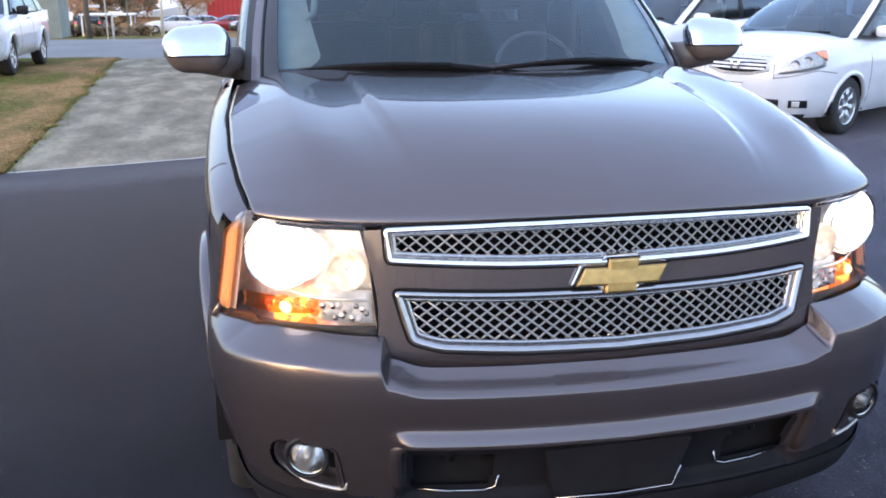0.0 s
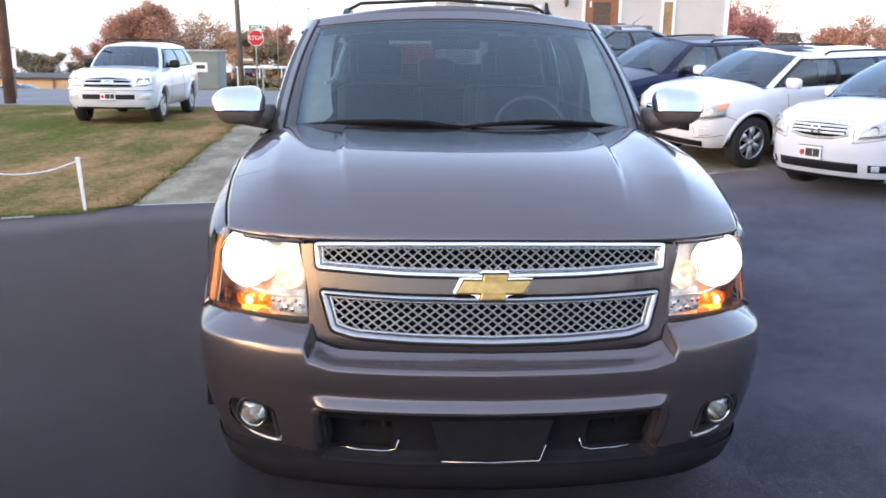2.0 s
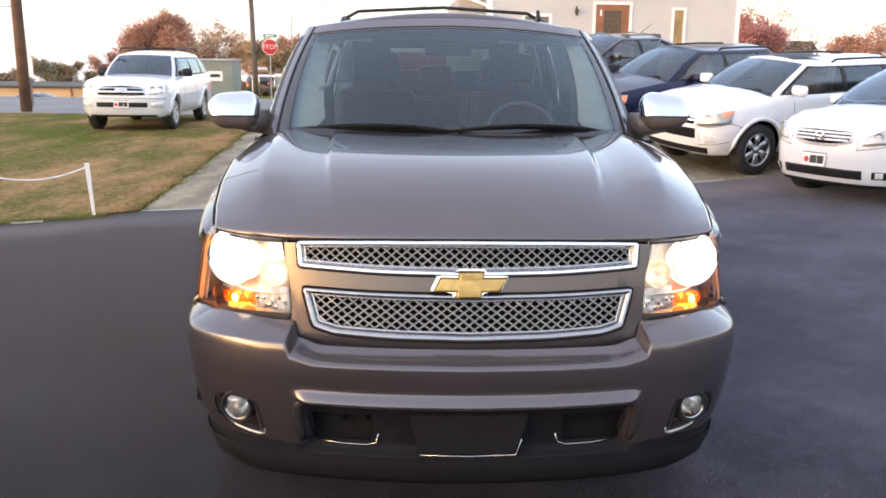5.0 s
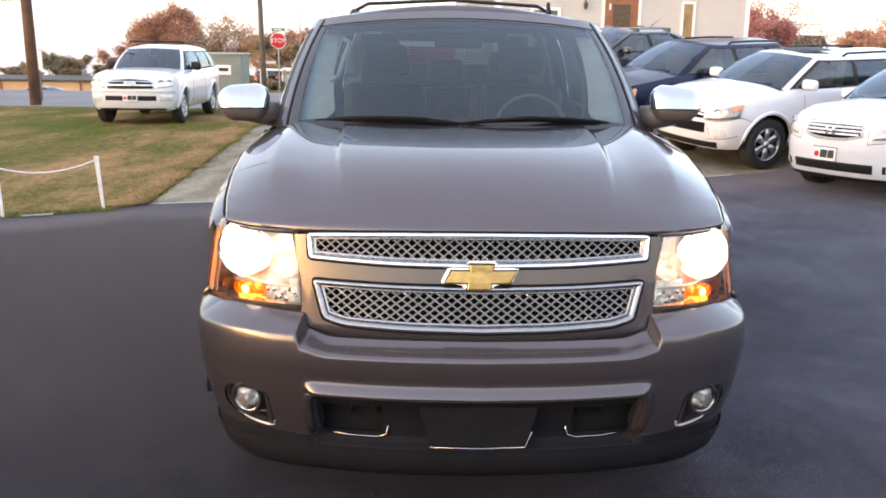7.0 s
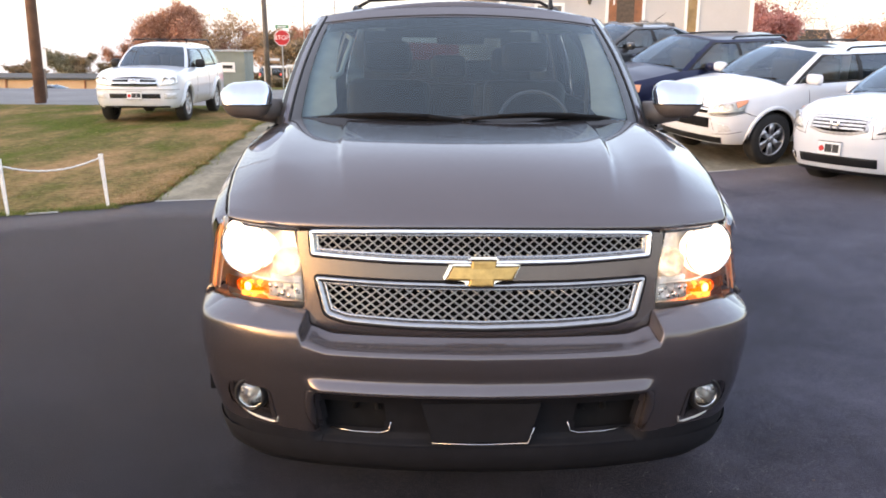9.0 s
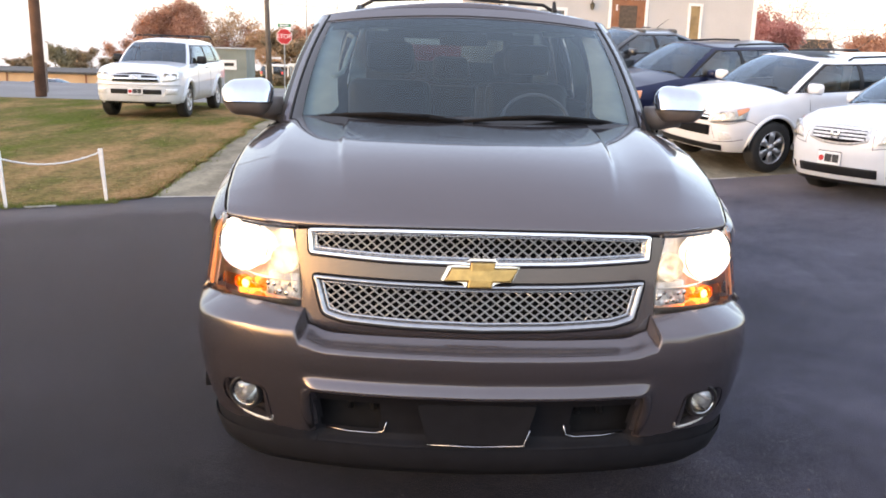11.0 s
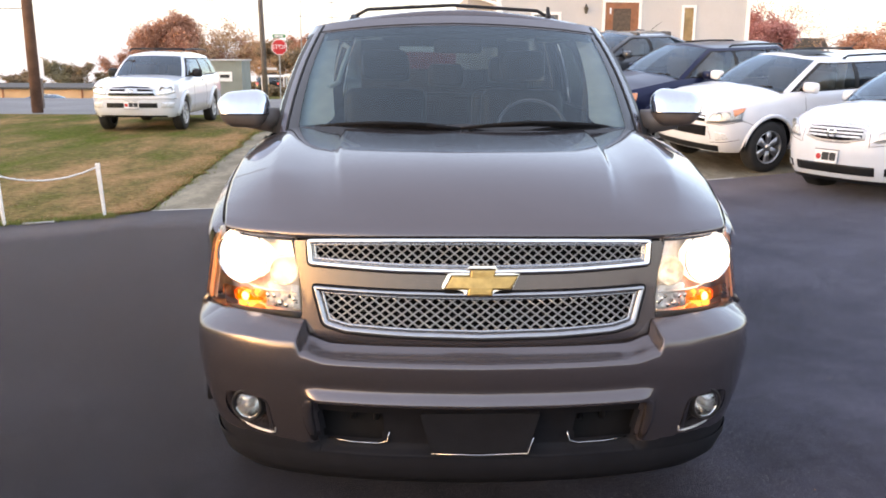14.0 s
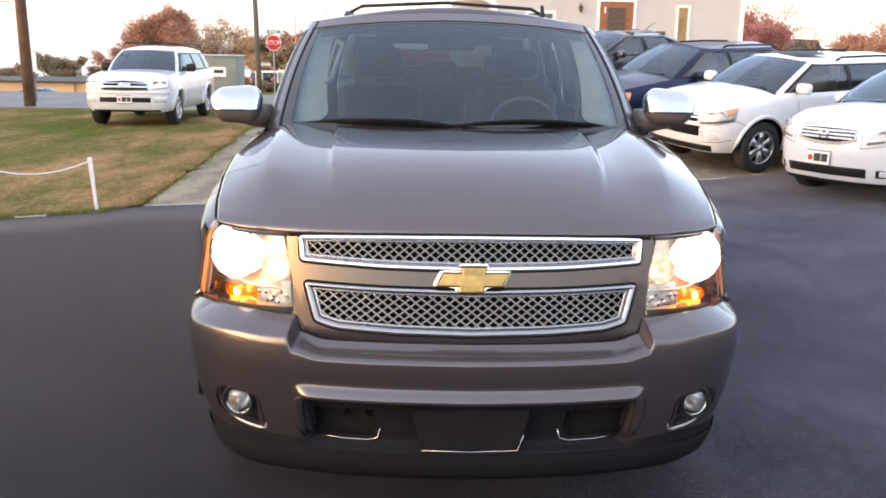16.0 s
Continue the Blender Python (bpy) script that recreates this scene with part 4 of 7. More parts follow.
skirt(HERO, HS, [(0.99, 0.40, 0.47), (3.95, 0.40, 0.47)], HS.plan.s_of_y(0.41), BROWN, skip=lambda p: p.y < 0.60 and p.z < 1.07)
for yy in (0.99, 3.95):
    for sg in (1, -1):
        wheel(HERO, sg * 0.89, yy, 0.40, 0.27, sg, 6)
part("underbody", box(-0.72, 0.72, 0.30, 4.9, 0.26, 0.55, 0.04), VOID, HERO, smooth=False)
part("cabin_floor", box(-0.90, 0.90, 1.55, 4.95, 0.55, 0.70, 0.03), DASH, HERO, smooth=False)


# hood
def hood_w(v):
    return float(np.interp(v, [0, 0.15, 0.35, 0.6, 1.0], [0.902, 0.932, 0.955, 0.962, 0.935]))


def hood_z(u, v):
    a, x = abs(u), abs(u) * 0.95
    zf = 1.135 - 0.022 * a * a + 0.016 * a ** 6
    zr = 1.374 - 0.042 * (0.25 * a ** 5 + 0.75 * max(0.0, (a - 0.80) / 0.20) ** 1.4)
    q, w = 1 - v, a ** 2.4
    z = zr - (1 - w) * (0.105 * q ** 1.8 + (zr - zf - 0.105) * q ** 6.5) - w * (zr - zf) * q ** 1.6
    z += 0.015 * smoothstep(0.574, 0.556, x + 0.08 * (1 - v)) * smoothstep(0.02, 0.5, v)
    xc = 0.745 + 0.065 * v                # the crease along each shoulder
    z += (0.034 - 0.016 * v) * (smoothstep(xc - 0.20, xc, x) if x < xc else max(0.0, 1 - (x - xc) / (0.945 - xc))) * smoothstep(0.0, 0.3, v)
    z -= 0.012 * max(0.0, 1 - v / 0.045) ** 2
    return z


def hood_at(u, v):
    x = u * hood_w(v)
    xf = u * hood_w(0)
    yf = FACE.at(FACE.s_of_x(xf), 0.06)[1] - 0.004
    yr = 1.20 + 0.27 * u * u
    return Vector((x, yf + (yr - yf) * v, hood_z(u, v)))


hood = part("hood", grid(hood_at, lin(-1, 1, 181), [i / 60 for i in range(61)]), BROWN, HERO, "wide hood with a raised middle")
md = hood.modifiers.new("thickness", "SOLIDIFY")
md.thickness, md.offset = 0.02, -1
for sg in (1, -1):
    part("hood_gap", tube([hood_at(sg * 1.0, v) + Vector((sg * 0.005, 0, -0.012)) for v in lin(0.03, 1, 30)], [0.003] + [0.0065] * 29, 6), VOID, HERO)
part("hood_gap", tube([hood_at(u, 0) + Vector((0, 0.024, -0.017)) for u in lin(-1, 1, 50)], 0.005, 6), VOID, HERO)
part("cowl_panel", grid(lambda u, v: Vector((u * 0.90, 1.17 + 0.28 * u * u + v * 0.22, 1.364 - 0.06 * abs(u) ** 5 + 0.012 * v)), lin(-1, 1, 30), lin(0, 1, 4)), BLACK, HERO, "black cowl below the windshield")

# cabin
CAB = Cabin(0.965, 1.22, 5.12, 0.83, 2.12, 4.95, 1.385, 1.345, 1.335, 1.930, 0.055, 0.062)
fit_cabin(HERO, CAB, BROWN, WINDSHIELD, SIDEGLASS, PRIVACY, pillars=(0.318, 0.342, 0.70, 0.76), crown=0.085, glass_top=0.90)
for sg in (1, -1):
    part("windshield_seal", tube([CAB.at(sg * 0.319, t, -0.006) for t in lin(0.0, 0.98, 14)], 0.006, 6), BLACK, HERO)
    part("glass_border", grid(lambda u, t: CAB.at(sg * (0.318 - u * (0.030 - 0.012 * t)), t, -0.003), lin(0, 1, 4), lin(0.0, 0.90, 14)), FRIT, HERO, "black printed border of the windshield")
part("windshield_seal", tube([CAB.at(q, 0.905, -0.003) for q in lin(-0.315, 0.315, 24)], 0.005, 6), BLACK, HERO)
part("glass_border", CAB.sheet(-0.29, 0.29, 0.0, 0.055, -0.003, 30, 3), FRIT, HERO)
# cabin trim, dashboard, seats
for sg in (1, -1):
    part("pillar_trim", grid(lambda u, t: CAB.at(sg * (0.312 - u * (0.074 - 0.070 * t ** 0.8) * smoothstep(0.0, 0.14, t) ** 0.5), t, 0.035 + 0.07 * u * u), lin(0, 1, 9), lin(0.062, 0.86, 24)), TRIM, HERO, "pale grey pillar trim")
    part("pillar_trim", CAB.sheet(sg * 0.46, sg * 0.50, 0.02, 0.95, 0.05, 6, 8), CABIN_GREY, HERO)
    part("roof_trim", CAB.sheet(sg * 0.30, sg * 0.72, 0.90, 0.99, 0.04, 16, 3), TRIM, HERO)
part("grab_handle", tube([CAB.at(-0.272, t, 0.115 + o) for t, o in ((0.36, -0.03), (0.40, 0.02), (0.58, 0.02), (0.72, 0.02), (0.76, -0.03))], 0.013, 8), TRIM, HERO)
part("headliner", box(-0.66, 0.66, 2.25, 4.8, 1.855, 1.87), CABIN_GREY, HERO, smooth=False)
part("dashboard", grid(lambda u, v: Vector((u * 0.86, 1.36 + 0.26 * u * u * (1 - v) + 0.62 * v, 1.345 - 0.03 * abs(u) ** 4 + 0.02 * math.sin(v * 3.1) - 0.5 * max(0, v - 0.75))), lin(-1, 1, 30), lin(0, 1, 14)), DASH, HERO, "charcoal dashboard")
part("sun_shade_strip", CAB.sheet(-0.29, 0.29, 0.80, 0.905, 0.006, 24, 3), glazing("shade_band", (0.12, 0.15, 0.18)), HERO, "dark tint band along the windshield")
wh = part("steering_wheel", tube([(0.19 * math.cos(a), 0, 0.19 * math.sin(a)) for a in [2 * math.pi * k / 36 for k in range(36)]], 0.010, 8, closed=True), WHEEL_GREY, HERO, "grey steering wheel")
wh.matrix_basis = pose(0.40, 2.02, 1.315, -28)
part("wheel_hub", joined(box(-0.07, 0.07, -0.03, 0.02, -0.06, 0.05, 0.02), joined(box(-0.18, 0.18, -0.012, 0.008, -0.02, 0.015, 0.006), box(-0.015, 0.015, -0.012, 0.008, -0.18, 0, 0.006))), DASH, wh)


def seat(x, y, w=0.50, z=1.0, top=1.52):
    s = part("seat", joined(box(x - w / 2, x + w / 2, y, y + 0.17, z - 0.10, top, 0.06, 3), box(x - w / 2, x + w / 2, y - 0.5, y + 0.1, z - 0.22, z - 0.06, 0.06, 3)), LEATHER, HERO, "dark leather seat")
    part("headrest", box(x - 0.14, x + 0.14, y + 0.03, y + 0.14, top + 0.05, top + 0.23, 0.05, 3), LEATHER, s)


for sx in (-0.42, 0.42):
    seat(sx, 2.65)
    seat(sx, 3.55, 0.52, 1.0, 1.48)
seat(0.0, 4.4, 1.2, 1.0, 1.42)
# Dark panels added inside to cut the rear window's light to a small opening.
mask_ring = box(-0.70, -0.38, 4.78, 4.82, 1.0, 1.84, 0.015)
for x0_, x1_, z0_, z1_ in ((0.44, 0.70, 1.0, 1.84), (-0.39, 0.45, 1.0, 1.605), (-0.52, 0.52, 1.785, 1.915)):
    box(x0_, x1_, 4.782, 4.818, z0_, z1_, 0.015, bm=mask_ring)
part("rear_view_mask", mask_ring, DASH, HERO, "added dark mask narrowing the light through the rear window")
rv = part("rear_view_mirror", box(-0.13, 0.13, -0.02, 0.02, -0.035, 0.035, 0.018, 3), DASH, HERO, "rear-view mirror on the windshield")
rv.matrix_basis = pose(0.0, 2.13, 1.765)
part("seat_belt", box(0.775, 0.80, 2.60, 2.61, 1.05, 1.70), CABIN_BEIGE, HERO, smooth=False)
part("seat_belt", box(-0.80, -0.775, 2.60, 2.61, 1.05, 1.70), CABIN_BEIGE, HERO, smooth=False)

# wipers
for pts in ([(-0.80, 1.50, 1.368), (-0.70, 1.44, 1.385), (-0.55, 1.37, 1.400), (-0.38, 1.305, 1.410), (-0.18, 1.258, 1.408), (0.02, 1.235, 1.390)], [(-0.02, 1.232, 1.398), (0.14, 1.245, 1.412), (0.30, 1.275, 1.418), (0.46, 1.325, 1.412), (0.64, 1.40, 1.396), (0.80, 1.50, 1.370)]):
    w_ = part("wiper", tube(pts, [0.006, 0.010, 0.013, 0.014, 0.013, 0.008], 8), VOID, HERO, "black windshield wiper")
    part("wiper_blade", tube([Vector(p) + Vector((0, -0.010, 0.004)) for p in pts[1:-1]], 0.007, 6), VOID, w_)


# roof rack and antenna
for sg in (1, -1):
    part("roof_rail", tube([(sg * 0.63, 2.75, 1.90), (sg * 0.625, 2.95, 1.95), (sg * 0.62, 3.8, 1.955), (sg * 0.62, 4.7, 1.94), (sg * 0.63, 4.85, 1.89)], 0.017, 8), BLACK, HERO, "black roof rail")
for yy in (3.05,):
    part("crossbar", tube([(-0.625, yy, 1.955), (-0.54, yy, 2.0), (0, yy, 2.03), (0.54, yy, 2.0), (0.625, yy, 1.955)], 0.011, 8), BLACK, HERO, "black rack crossbar")
part("antenna", prism([(-0.05, 0), (0.05, 0), (0.055, 0.010), (0.035, 0.022), (0.030, 0.062), (0.018, 0.064), (0.0, 0.03), (-0.05, 0.014)], lambda a, b, d: Vector((0.5 + d, 2.30 + a, 1.925 + b)), 0.018, bevel=0.004), BLACK, HERO, "small roof antenna")

# door mirrors with chrome caps
def mirror_shell(grow=0.0):
    """A rounded housing, a little narrower below and towards its outer end."""
    bm = box(-0.125 - grow, 0.125 + grow, -0.085 - grow, 0.06, -0.094 - grow, 0.088 + grow, 0.070, 8)
    for v in bm.verts:
        v.co.z *= 1 - (0.26 if v.co.z > 0 else 0.10) * max(0.0, v.co.x / 0.125 + 0.5) ** 2 / 2.25
        v.co.x *= 1 + 0.22 * min(0.0, v.co.z) / 0.082 * 0.5
        v.co.y += 0.10 * max(0.0, v.co.x) ** 2 / 0.125 + (0.24 * max(0.0, v.co.z + 0.03) if v.co.y < 0.03 else 0.0)
    return bm


for sg in (1, -1):
    def turned(bm):
        if sg < 0:
            for v in bm.verts:
                v.co.x = -v.co.x
        return bm
    mob = part("side_mirror", turned(mirror_shell()), MIRROR_BASE, HERO, "large side mirror with a chrome cap")
    mob.matrix_basis = pose(sg * 1.082, 1.68, 1.455 + (0.018 if sg > 0 else 0.0), 0, 0, sg * -7)
    cap = mirror_shell(0.004)
    bmesh.ops.bisect_plane(cap, geom=cap.verts[:] + cap.edges[:] + cap.faces[:], plane_co=(0, 0, -0.022), plane_no=(0, 0, 1), clear_inner=True)
    part("chrome_cap", turned(cap), MIRROR_CHROME, mob, "polished chrome mirror cap")
    part("cap_seam", tube([(-0.124, -0.02, -0.024), (-0.105, -0.082, -0.024), (0.0, -0.0895, -0.024), (0.105, -0.078, -0.024), (0.124, -0.02, -0.024)], 0.0035, 5), BLACK, mob)
    part("mirror_glass", prism([(math.copysign(abs(math.cos(a)) ** 0.5, math.cos(a)) * 0.105, math.copysign(abs(math.sin(a)) ** 0.5, math.sin(a)) * 0.066) for a in [2 * math.pi * k / 28 for k in range(28)]], lambda p, q, d: Vector((p, 0.060 + d, q)), 0.006), CHROME, mob)
    part("mirror_arm", tube([(sg * 0.93, 1.75, 1.392), (sg * 1.0, 1.72, 1.402), (sg * 1.09, 1.69, 1.415)], [0.066, 0.060, 0.052], 14), MIRROR_BASE, HERO, "brown mirror arm")

# ---- the suv's face ----
UPPER = [(-0.604, 1.109), (-0.50, 1.116), (-0.30, 1.124), (0, 1.128), (0.30, 1.124), (0.50, 1.116), (0.604, 1.109), (0.594, 1.022), (0.30, 1.013), (0, 1.010), (-0.30, 1.013), (-0.594, 1.022)]
LOWER = [(-0.578, 0.955), (-0.3, 0.951), (0, 0.949), (0.3, 0.951), (0.578, 0.955), (0.535, 0.822), (0.46, 0.803), (0.25, 0.795), (0, 0.792), (-0.25, 0.795), (-0.46, 0.803), (-0.535, 0.822)]


def shrink(poly, w):
    """An outline moved inwards by w."""
    out = []
    k = len(poly)
    for i in range(k):
        p, a, b = Vector(poly[i]), Vector(poly[i - 1]), Vector(poly[(i + 1) % k])
        d1, d2 = (p - a).normalized(), (b - p).normalized()
        n1, n2 = Vector((d1.y, -d1.x)), Vector((d2.y, -d2.x))
        nn = (n1 + n2).normalized()
        c = max(0.35, nn.dot(n1))
        q = p + nn * w / c
        out.append((q.x, q.y))
    return out


def moulding(poly, w, depth, rise, at):
    """A rounded frame along an outline, standing proud by rise and reaching back by depth."""
    prof = [(0.0, 0.006), (0.0, -rise * 0.6), (0.25, -rise), (0.6, -rise), (0.9, -rise * 0.4), (1.0, 0.0), (1.02, depth)]
    bm = bmesh.new()
    rings = [[bm.verts.new(at(x, z, o)) for x, z in shrink(poly, w * f)] for f, o in prof]
    k = len(poly)
    for a, b in zip(rings[:-1], rings[1:]):
        for j in range(k):
            bm.faces.new((a[j], a[(j + 1) % k], b[(j + 1) % k], b[j]))
    return bm


def lattice(poly, at, px, pz, r, off):
    """Crossed slanting bars that fill an outline."""
    bm = bmesh.new()
    x0, x1 = min(p[0] for p in poly), max(p[0] for p in poly)
    z0, z1 = min(p[1] for p in poly), max(p[1] for p in poly)
    k = pz / px
    for sl in (1, -1):
        c = -40
        for i in range(-40, 41):
            run = []
            b = i * px
            for j in range(41):
                z = z0 + (z1 - z0) * j / 40
                x = b + sl * (z - z0) / k
                if inside(poly, x, z):
                    run.append(at(x, z, off + (0.003 if sl > 0 else -0.003)))
            if len(run) > 2:
                tube([run[0], *run[5:-5:6], run[-1]], r, 4, bm)
    return bm


up_f, lo_f = fine_line(rounded(UPPER, 0.014), 0.02), fine_line(rounded(LOWER, 0.018), 0.02)
up_hole, lo_hole = shrink(up_f, 0.010), shrink(lo_f, 0.010)


def face_w(z):
    return 0.612 + 0.05 * smoothstep(0.84, 1.10, z) * (z - 0.84) / 0.26 if z > 0.84 else 0.618


def panel_keep(u, z):
    x = u * face_w(z)
    return not (inside(up_hole, x, z) or inside(lo_hole, x, z))


grille = part("grille_surround", grid(lambda u, z: face_x(u * face_w(z), min(z, 1.128 - 0.03 * u * u), 6.5 * max(0.0, 0.80 - z) ** 2), lin(-1, 1, 141), lin(0.742, 1.126, 61), panel_keep), BROWN, HERO, "brown body-coloured grille surround")
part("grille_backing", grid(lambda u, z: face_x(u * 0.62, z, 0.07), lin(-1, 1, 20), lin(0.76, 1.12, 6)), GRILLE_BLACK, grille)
part("chrome_frame", moulding(up_f, 0.018, 0.05, 0.014, face_x), CHROME, grille, "chrome upper grille frame")
part("chrome_frame", moulding(lo_f, 0.020, 0.05, 0.010, face_x), SATIN, grille, "satin chrome lower grille frame")
for outline, w in ((up_f, 0.019), (lo_f, 0.021)):
    part("inner_frame", moulding(shrink(outline, w), 0.008, 0.03, 0.002, lambda x, z, o: face_x(x, z, o + 0.008)), SATIN, grille, "silver inner grille edge")
for outline in (up_f, lo_f):
    part("frame_gap", tube([face_x(x, z, -0.001) for x, z in shrink(outline, -0.003)], 0.004, 5, closed=True), VOID, grille)
part("grille_mesh", lattice(shrink(up_f, 0.02), face_x, 0.0360, 0.0290, 0.0026, 0.014), MESH, grille, "silver diamond mesh")
part("grille_mesh", lattice(shrink(lo_f, 0.02), face_x, 0.0380, 0.0285, 0.0030, 0.014), MESH, grille, "silver diamond mesh")


def badge(w, h, cw, ch, sl):
    return [(-w - sl, -h), (-cw - sl * 0.2, -h), (-cw - sl * 0.5, -ch), (cw - sl * 0.5, -ch), (cw - sl * 0.2, -h), (w - sl, -h), (w + sl, h), (cw + sl * 0.2, h), (cw + sl * 0.5, ch), (-cw + sl * 0.5, ch), (-cw + sl * 0.2, h), (-w + sl, h)]


BZ = 0.985
bd = part("badge", prism(badge(0.121, 0.0275, 0.050, 0.0475, 0.0135), lambda a, b, d: face_x(a - 0.002, BZ + 0.004 + b, -0.013 + d), 0.022, bevel=0.0055), CHROME, grille, "gold cross-shaped badge with a chrome edge", smooth=False)
# Near-black plate draws the shadow line round the gold.
part("badge_shadow_gap", prism(badge(0.1135, 0.0245, 0.0435, 0.0452, 0.0125), lambda a, b, d: face_x(a, BZ - 0.0005 + b, -0.0150 + d), 0.006), VOID, bd, smooth=False)
gold = bmesh.new()
rings = [[gold.verts.new(face_x(a, BZ + b, o - 0.03 * (b < 0) * 0.1)) for a, b in badge(0.110 - w_, 0.0215 - w_, 0.041 - w_ * 0.9, 0.0420 - w_, 0.012)] for w_, o in ((0.0, -0.012), (0.0, -0.020), (0.002, -0.0235), (0.006, -0.0245))]
for ra_, rb_ in zip(rings[:-1], rings[1:]):
    for k in range(12):
        gold.faces.new((ra_[k], ra_[(k + 1) % 12], rb_[(k + 1) % 12], rb_[k]))
gold.faces.new(rings[-1])
part("badge_face", gold, GOLD, bd, "gold badge face", smooth=False)

# headlights
for sg in (1, -1):
    si, so = FACE.s_of_x(0.612), FACE.s_of_y(0.50)
    st = FACE.s_of_x(0.656)
    zlo, zhi = [0.826, 0.824, 0.820, 0.812, 0.810, 0.816], [1.117, 1.120, 1.124, 1.127, 1.106, 1.030]

    def head(s, z, off=0.0):
        return face(s, z, off)
    hl = part("headlight", band(head, (sg * si, sg * st), (sg * so, sg * (so - 0.02)), zlo, zhi, 0.085, 20, 10, -0.075), LAMPBOX, HERO, "lit clear headlight with an amber corner lamp")

    def fender_strip(u, z):
        """Painted strip between the lamp's outer end and the fender."""
        a = face(sg * (so - 0.014 - 0.06 * (z - 0.80)), z, -0.005)
        p = a.lerp(HS.at(sg * HS.plan.s_of_y(0.62), z, 0.001), u)
        return p + Vector((sg * 0.028 * u * (1 - u), 0, 0))
    part("fender_edge", grid(fender_strip, lin(0, 1, 10), lin(0.79, 1.085, 14)), BROWN, HERO)
    part("lamp_side", band(head, (sg * (so - 0.10), sg * (so - 0.11)), (sg * (so + 0.004), sg * (so - 0.014)), [0.80, 0.80], [1.095, 1.030], 0.020, 8, 8, 0.0), LAMPBOX, hl)
    part("lamp_base", band(head, (sg * (si + 0.004), sg * (si + 0.006)), (sg * (so - 0.02), sg * (so - 0.03)), [0.816, 0.812, 0.804], [0.852, 0.840, 0.824], 0.010, 16, 4, 0.02), CABIN_GREY, hl, "dark lower lamp edge")
    part("lens", band(head, (sg * si, sg * st), (sg * so, sg * (so - 0.02)), zlo, zhi, -0.004, 20, 8, 0.010), LENS, hl, "clear lens")
    # main lamp bowl
    cx, cy = FACE.at(sg * FACE.s_of_x(0.872), 0.05)
    bowl = lathe([(0.055, 0.02), (0.045, 0.045), (0.02, 0.080), (-0.002, 0.093), (-0.004, 0.096), (0.03, 0.097)], 32, "y", m=pose(cx, cy, 1.016, 0, 0, sg * 16))
    part("lamp_bowl", bowl, REFLECT, hl, "bright reflector bowl")
    lm = pose(cx, cy, 1.016, 0, 0, sg * 16)
    glow = bmesh.new()
    spokes_ = 36
    rim_in = [0.070 + 0.003 * math.sin(3 * k * 6.283 / spokes_ + 1) + 0.0015 * math.sin(7 * k * 6.283 / spokes_) for k in range(spokes_)]
    mid_v = glow.verts.new(lm @ Vector((0, -0.008, 0)))
    ring_v = [glow.verts.new(lm @ Vector((math.cos(k * 6.283185 / spokes_) * r, -0.004, math.sin(k * 6.283185 / spokes_) * r))) for k, r in enumerate(rim_in)]
    for k in range(spokes_):
        glow.faces.new((mid_v, ring_v[k], ring_v[(k + 1) % spokes_]))
    part("lamp_glow", glow, BEAM, hl, "lit lamp")
    # Glowing ring added round the disc to soften its edge like bloom.
    halo = bmesh.new()
    rows_ = [[halo.verts.new(lm @ Vector((math.cos(k * 6.283185 / spokes_) * r * (f + (f - 1) * 0.8 * max(0.0, -sg * math.cos(k * 6.283185 / spokes_))), o, math.sin(k * 6.283185 / spokes_) * r * f))) for k, r in enumerate(rim_in)] for f, o in ((1.0, -0.003), (1.10, -0.001), (1.20, 0.001), (1.30, 0.004), (1.40, 0.008))]
    for ra_, rb_ in zip(rows_[:-1], rows_[1:]):
        for k in range(spokes_):
            halo.faces.new((ra_[k], ra_[(k + 1) % spokes_], rb_[(k + 1) % spokes_], rb_[k]))
    part("glow_ring", halo, HALO, hl, "ring of self-glowing facets for the lamp's bloom")
    ix, iy = FACE.at(sg * FACE.s_of_x(0.70), 0.05)
    part("lamp_bowl", lathe([(0.034, 0.004), (0.030, 0.024), (0.014, 0.044), (0.004, 0.050), (0.03, 0.053)], 28, "y", m=pose(ix, iy, 0.985, 0, 0, sg * 10)), WARMBOWL, hl, "inner bowl with a painted warm glow for the lamp's spill")
    # turn lamp and park lamp below
    part("turn_reflector", band(head, (sg * FACE.s_of_x(0.795), sg * FACE.s_of_x(0.785)), (sg * (so - 0.12), sg * (so - 0.11)), [0.868, 0.852, 0.846], [0.874, 0.896, 0.884], 0.035, 8, 4, 0.008), AMBER, hl, "amber turn lamp")
    tx, ty = FACE.at(sg * FACE.s_of_x(0.868), 0.06)
    part("turn_bulb", lathe([(-0.03, 0.001), (-0.025, 0.013), (0.0, 0.019), (0.02, 0.013)], 16, "y", m=pose(tx, ty, 0.872)), TURN, hl, "lit amber bulb")
    for k in range(26):
        fs, fz = FACE.s_of_x(0.787) + 0.0064 * k, 0.866 + 0.031 * math.sin(k * 2.3) - 0.0008 * k
        part("turn_facet", lathe([(-0.006, 0.001), (-0.002, 0.009 + 0.003 * (k % 3)), (0.008, 0.012 + 0.003 * (k % 3))], 7, "y", m=pose(*face(sg * fs, fz, 0.045))), TURNDEEP if k % 4 == 1 or k < 4 or k > 22 else TURNFACET, hl)
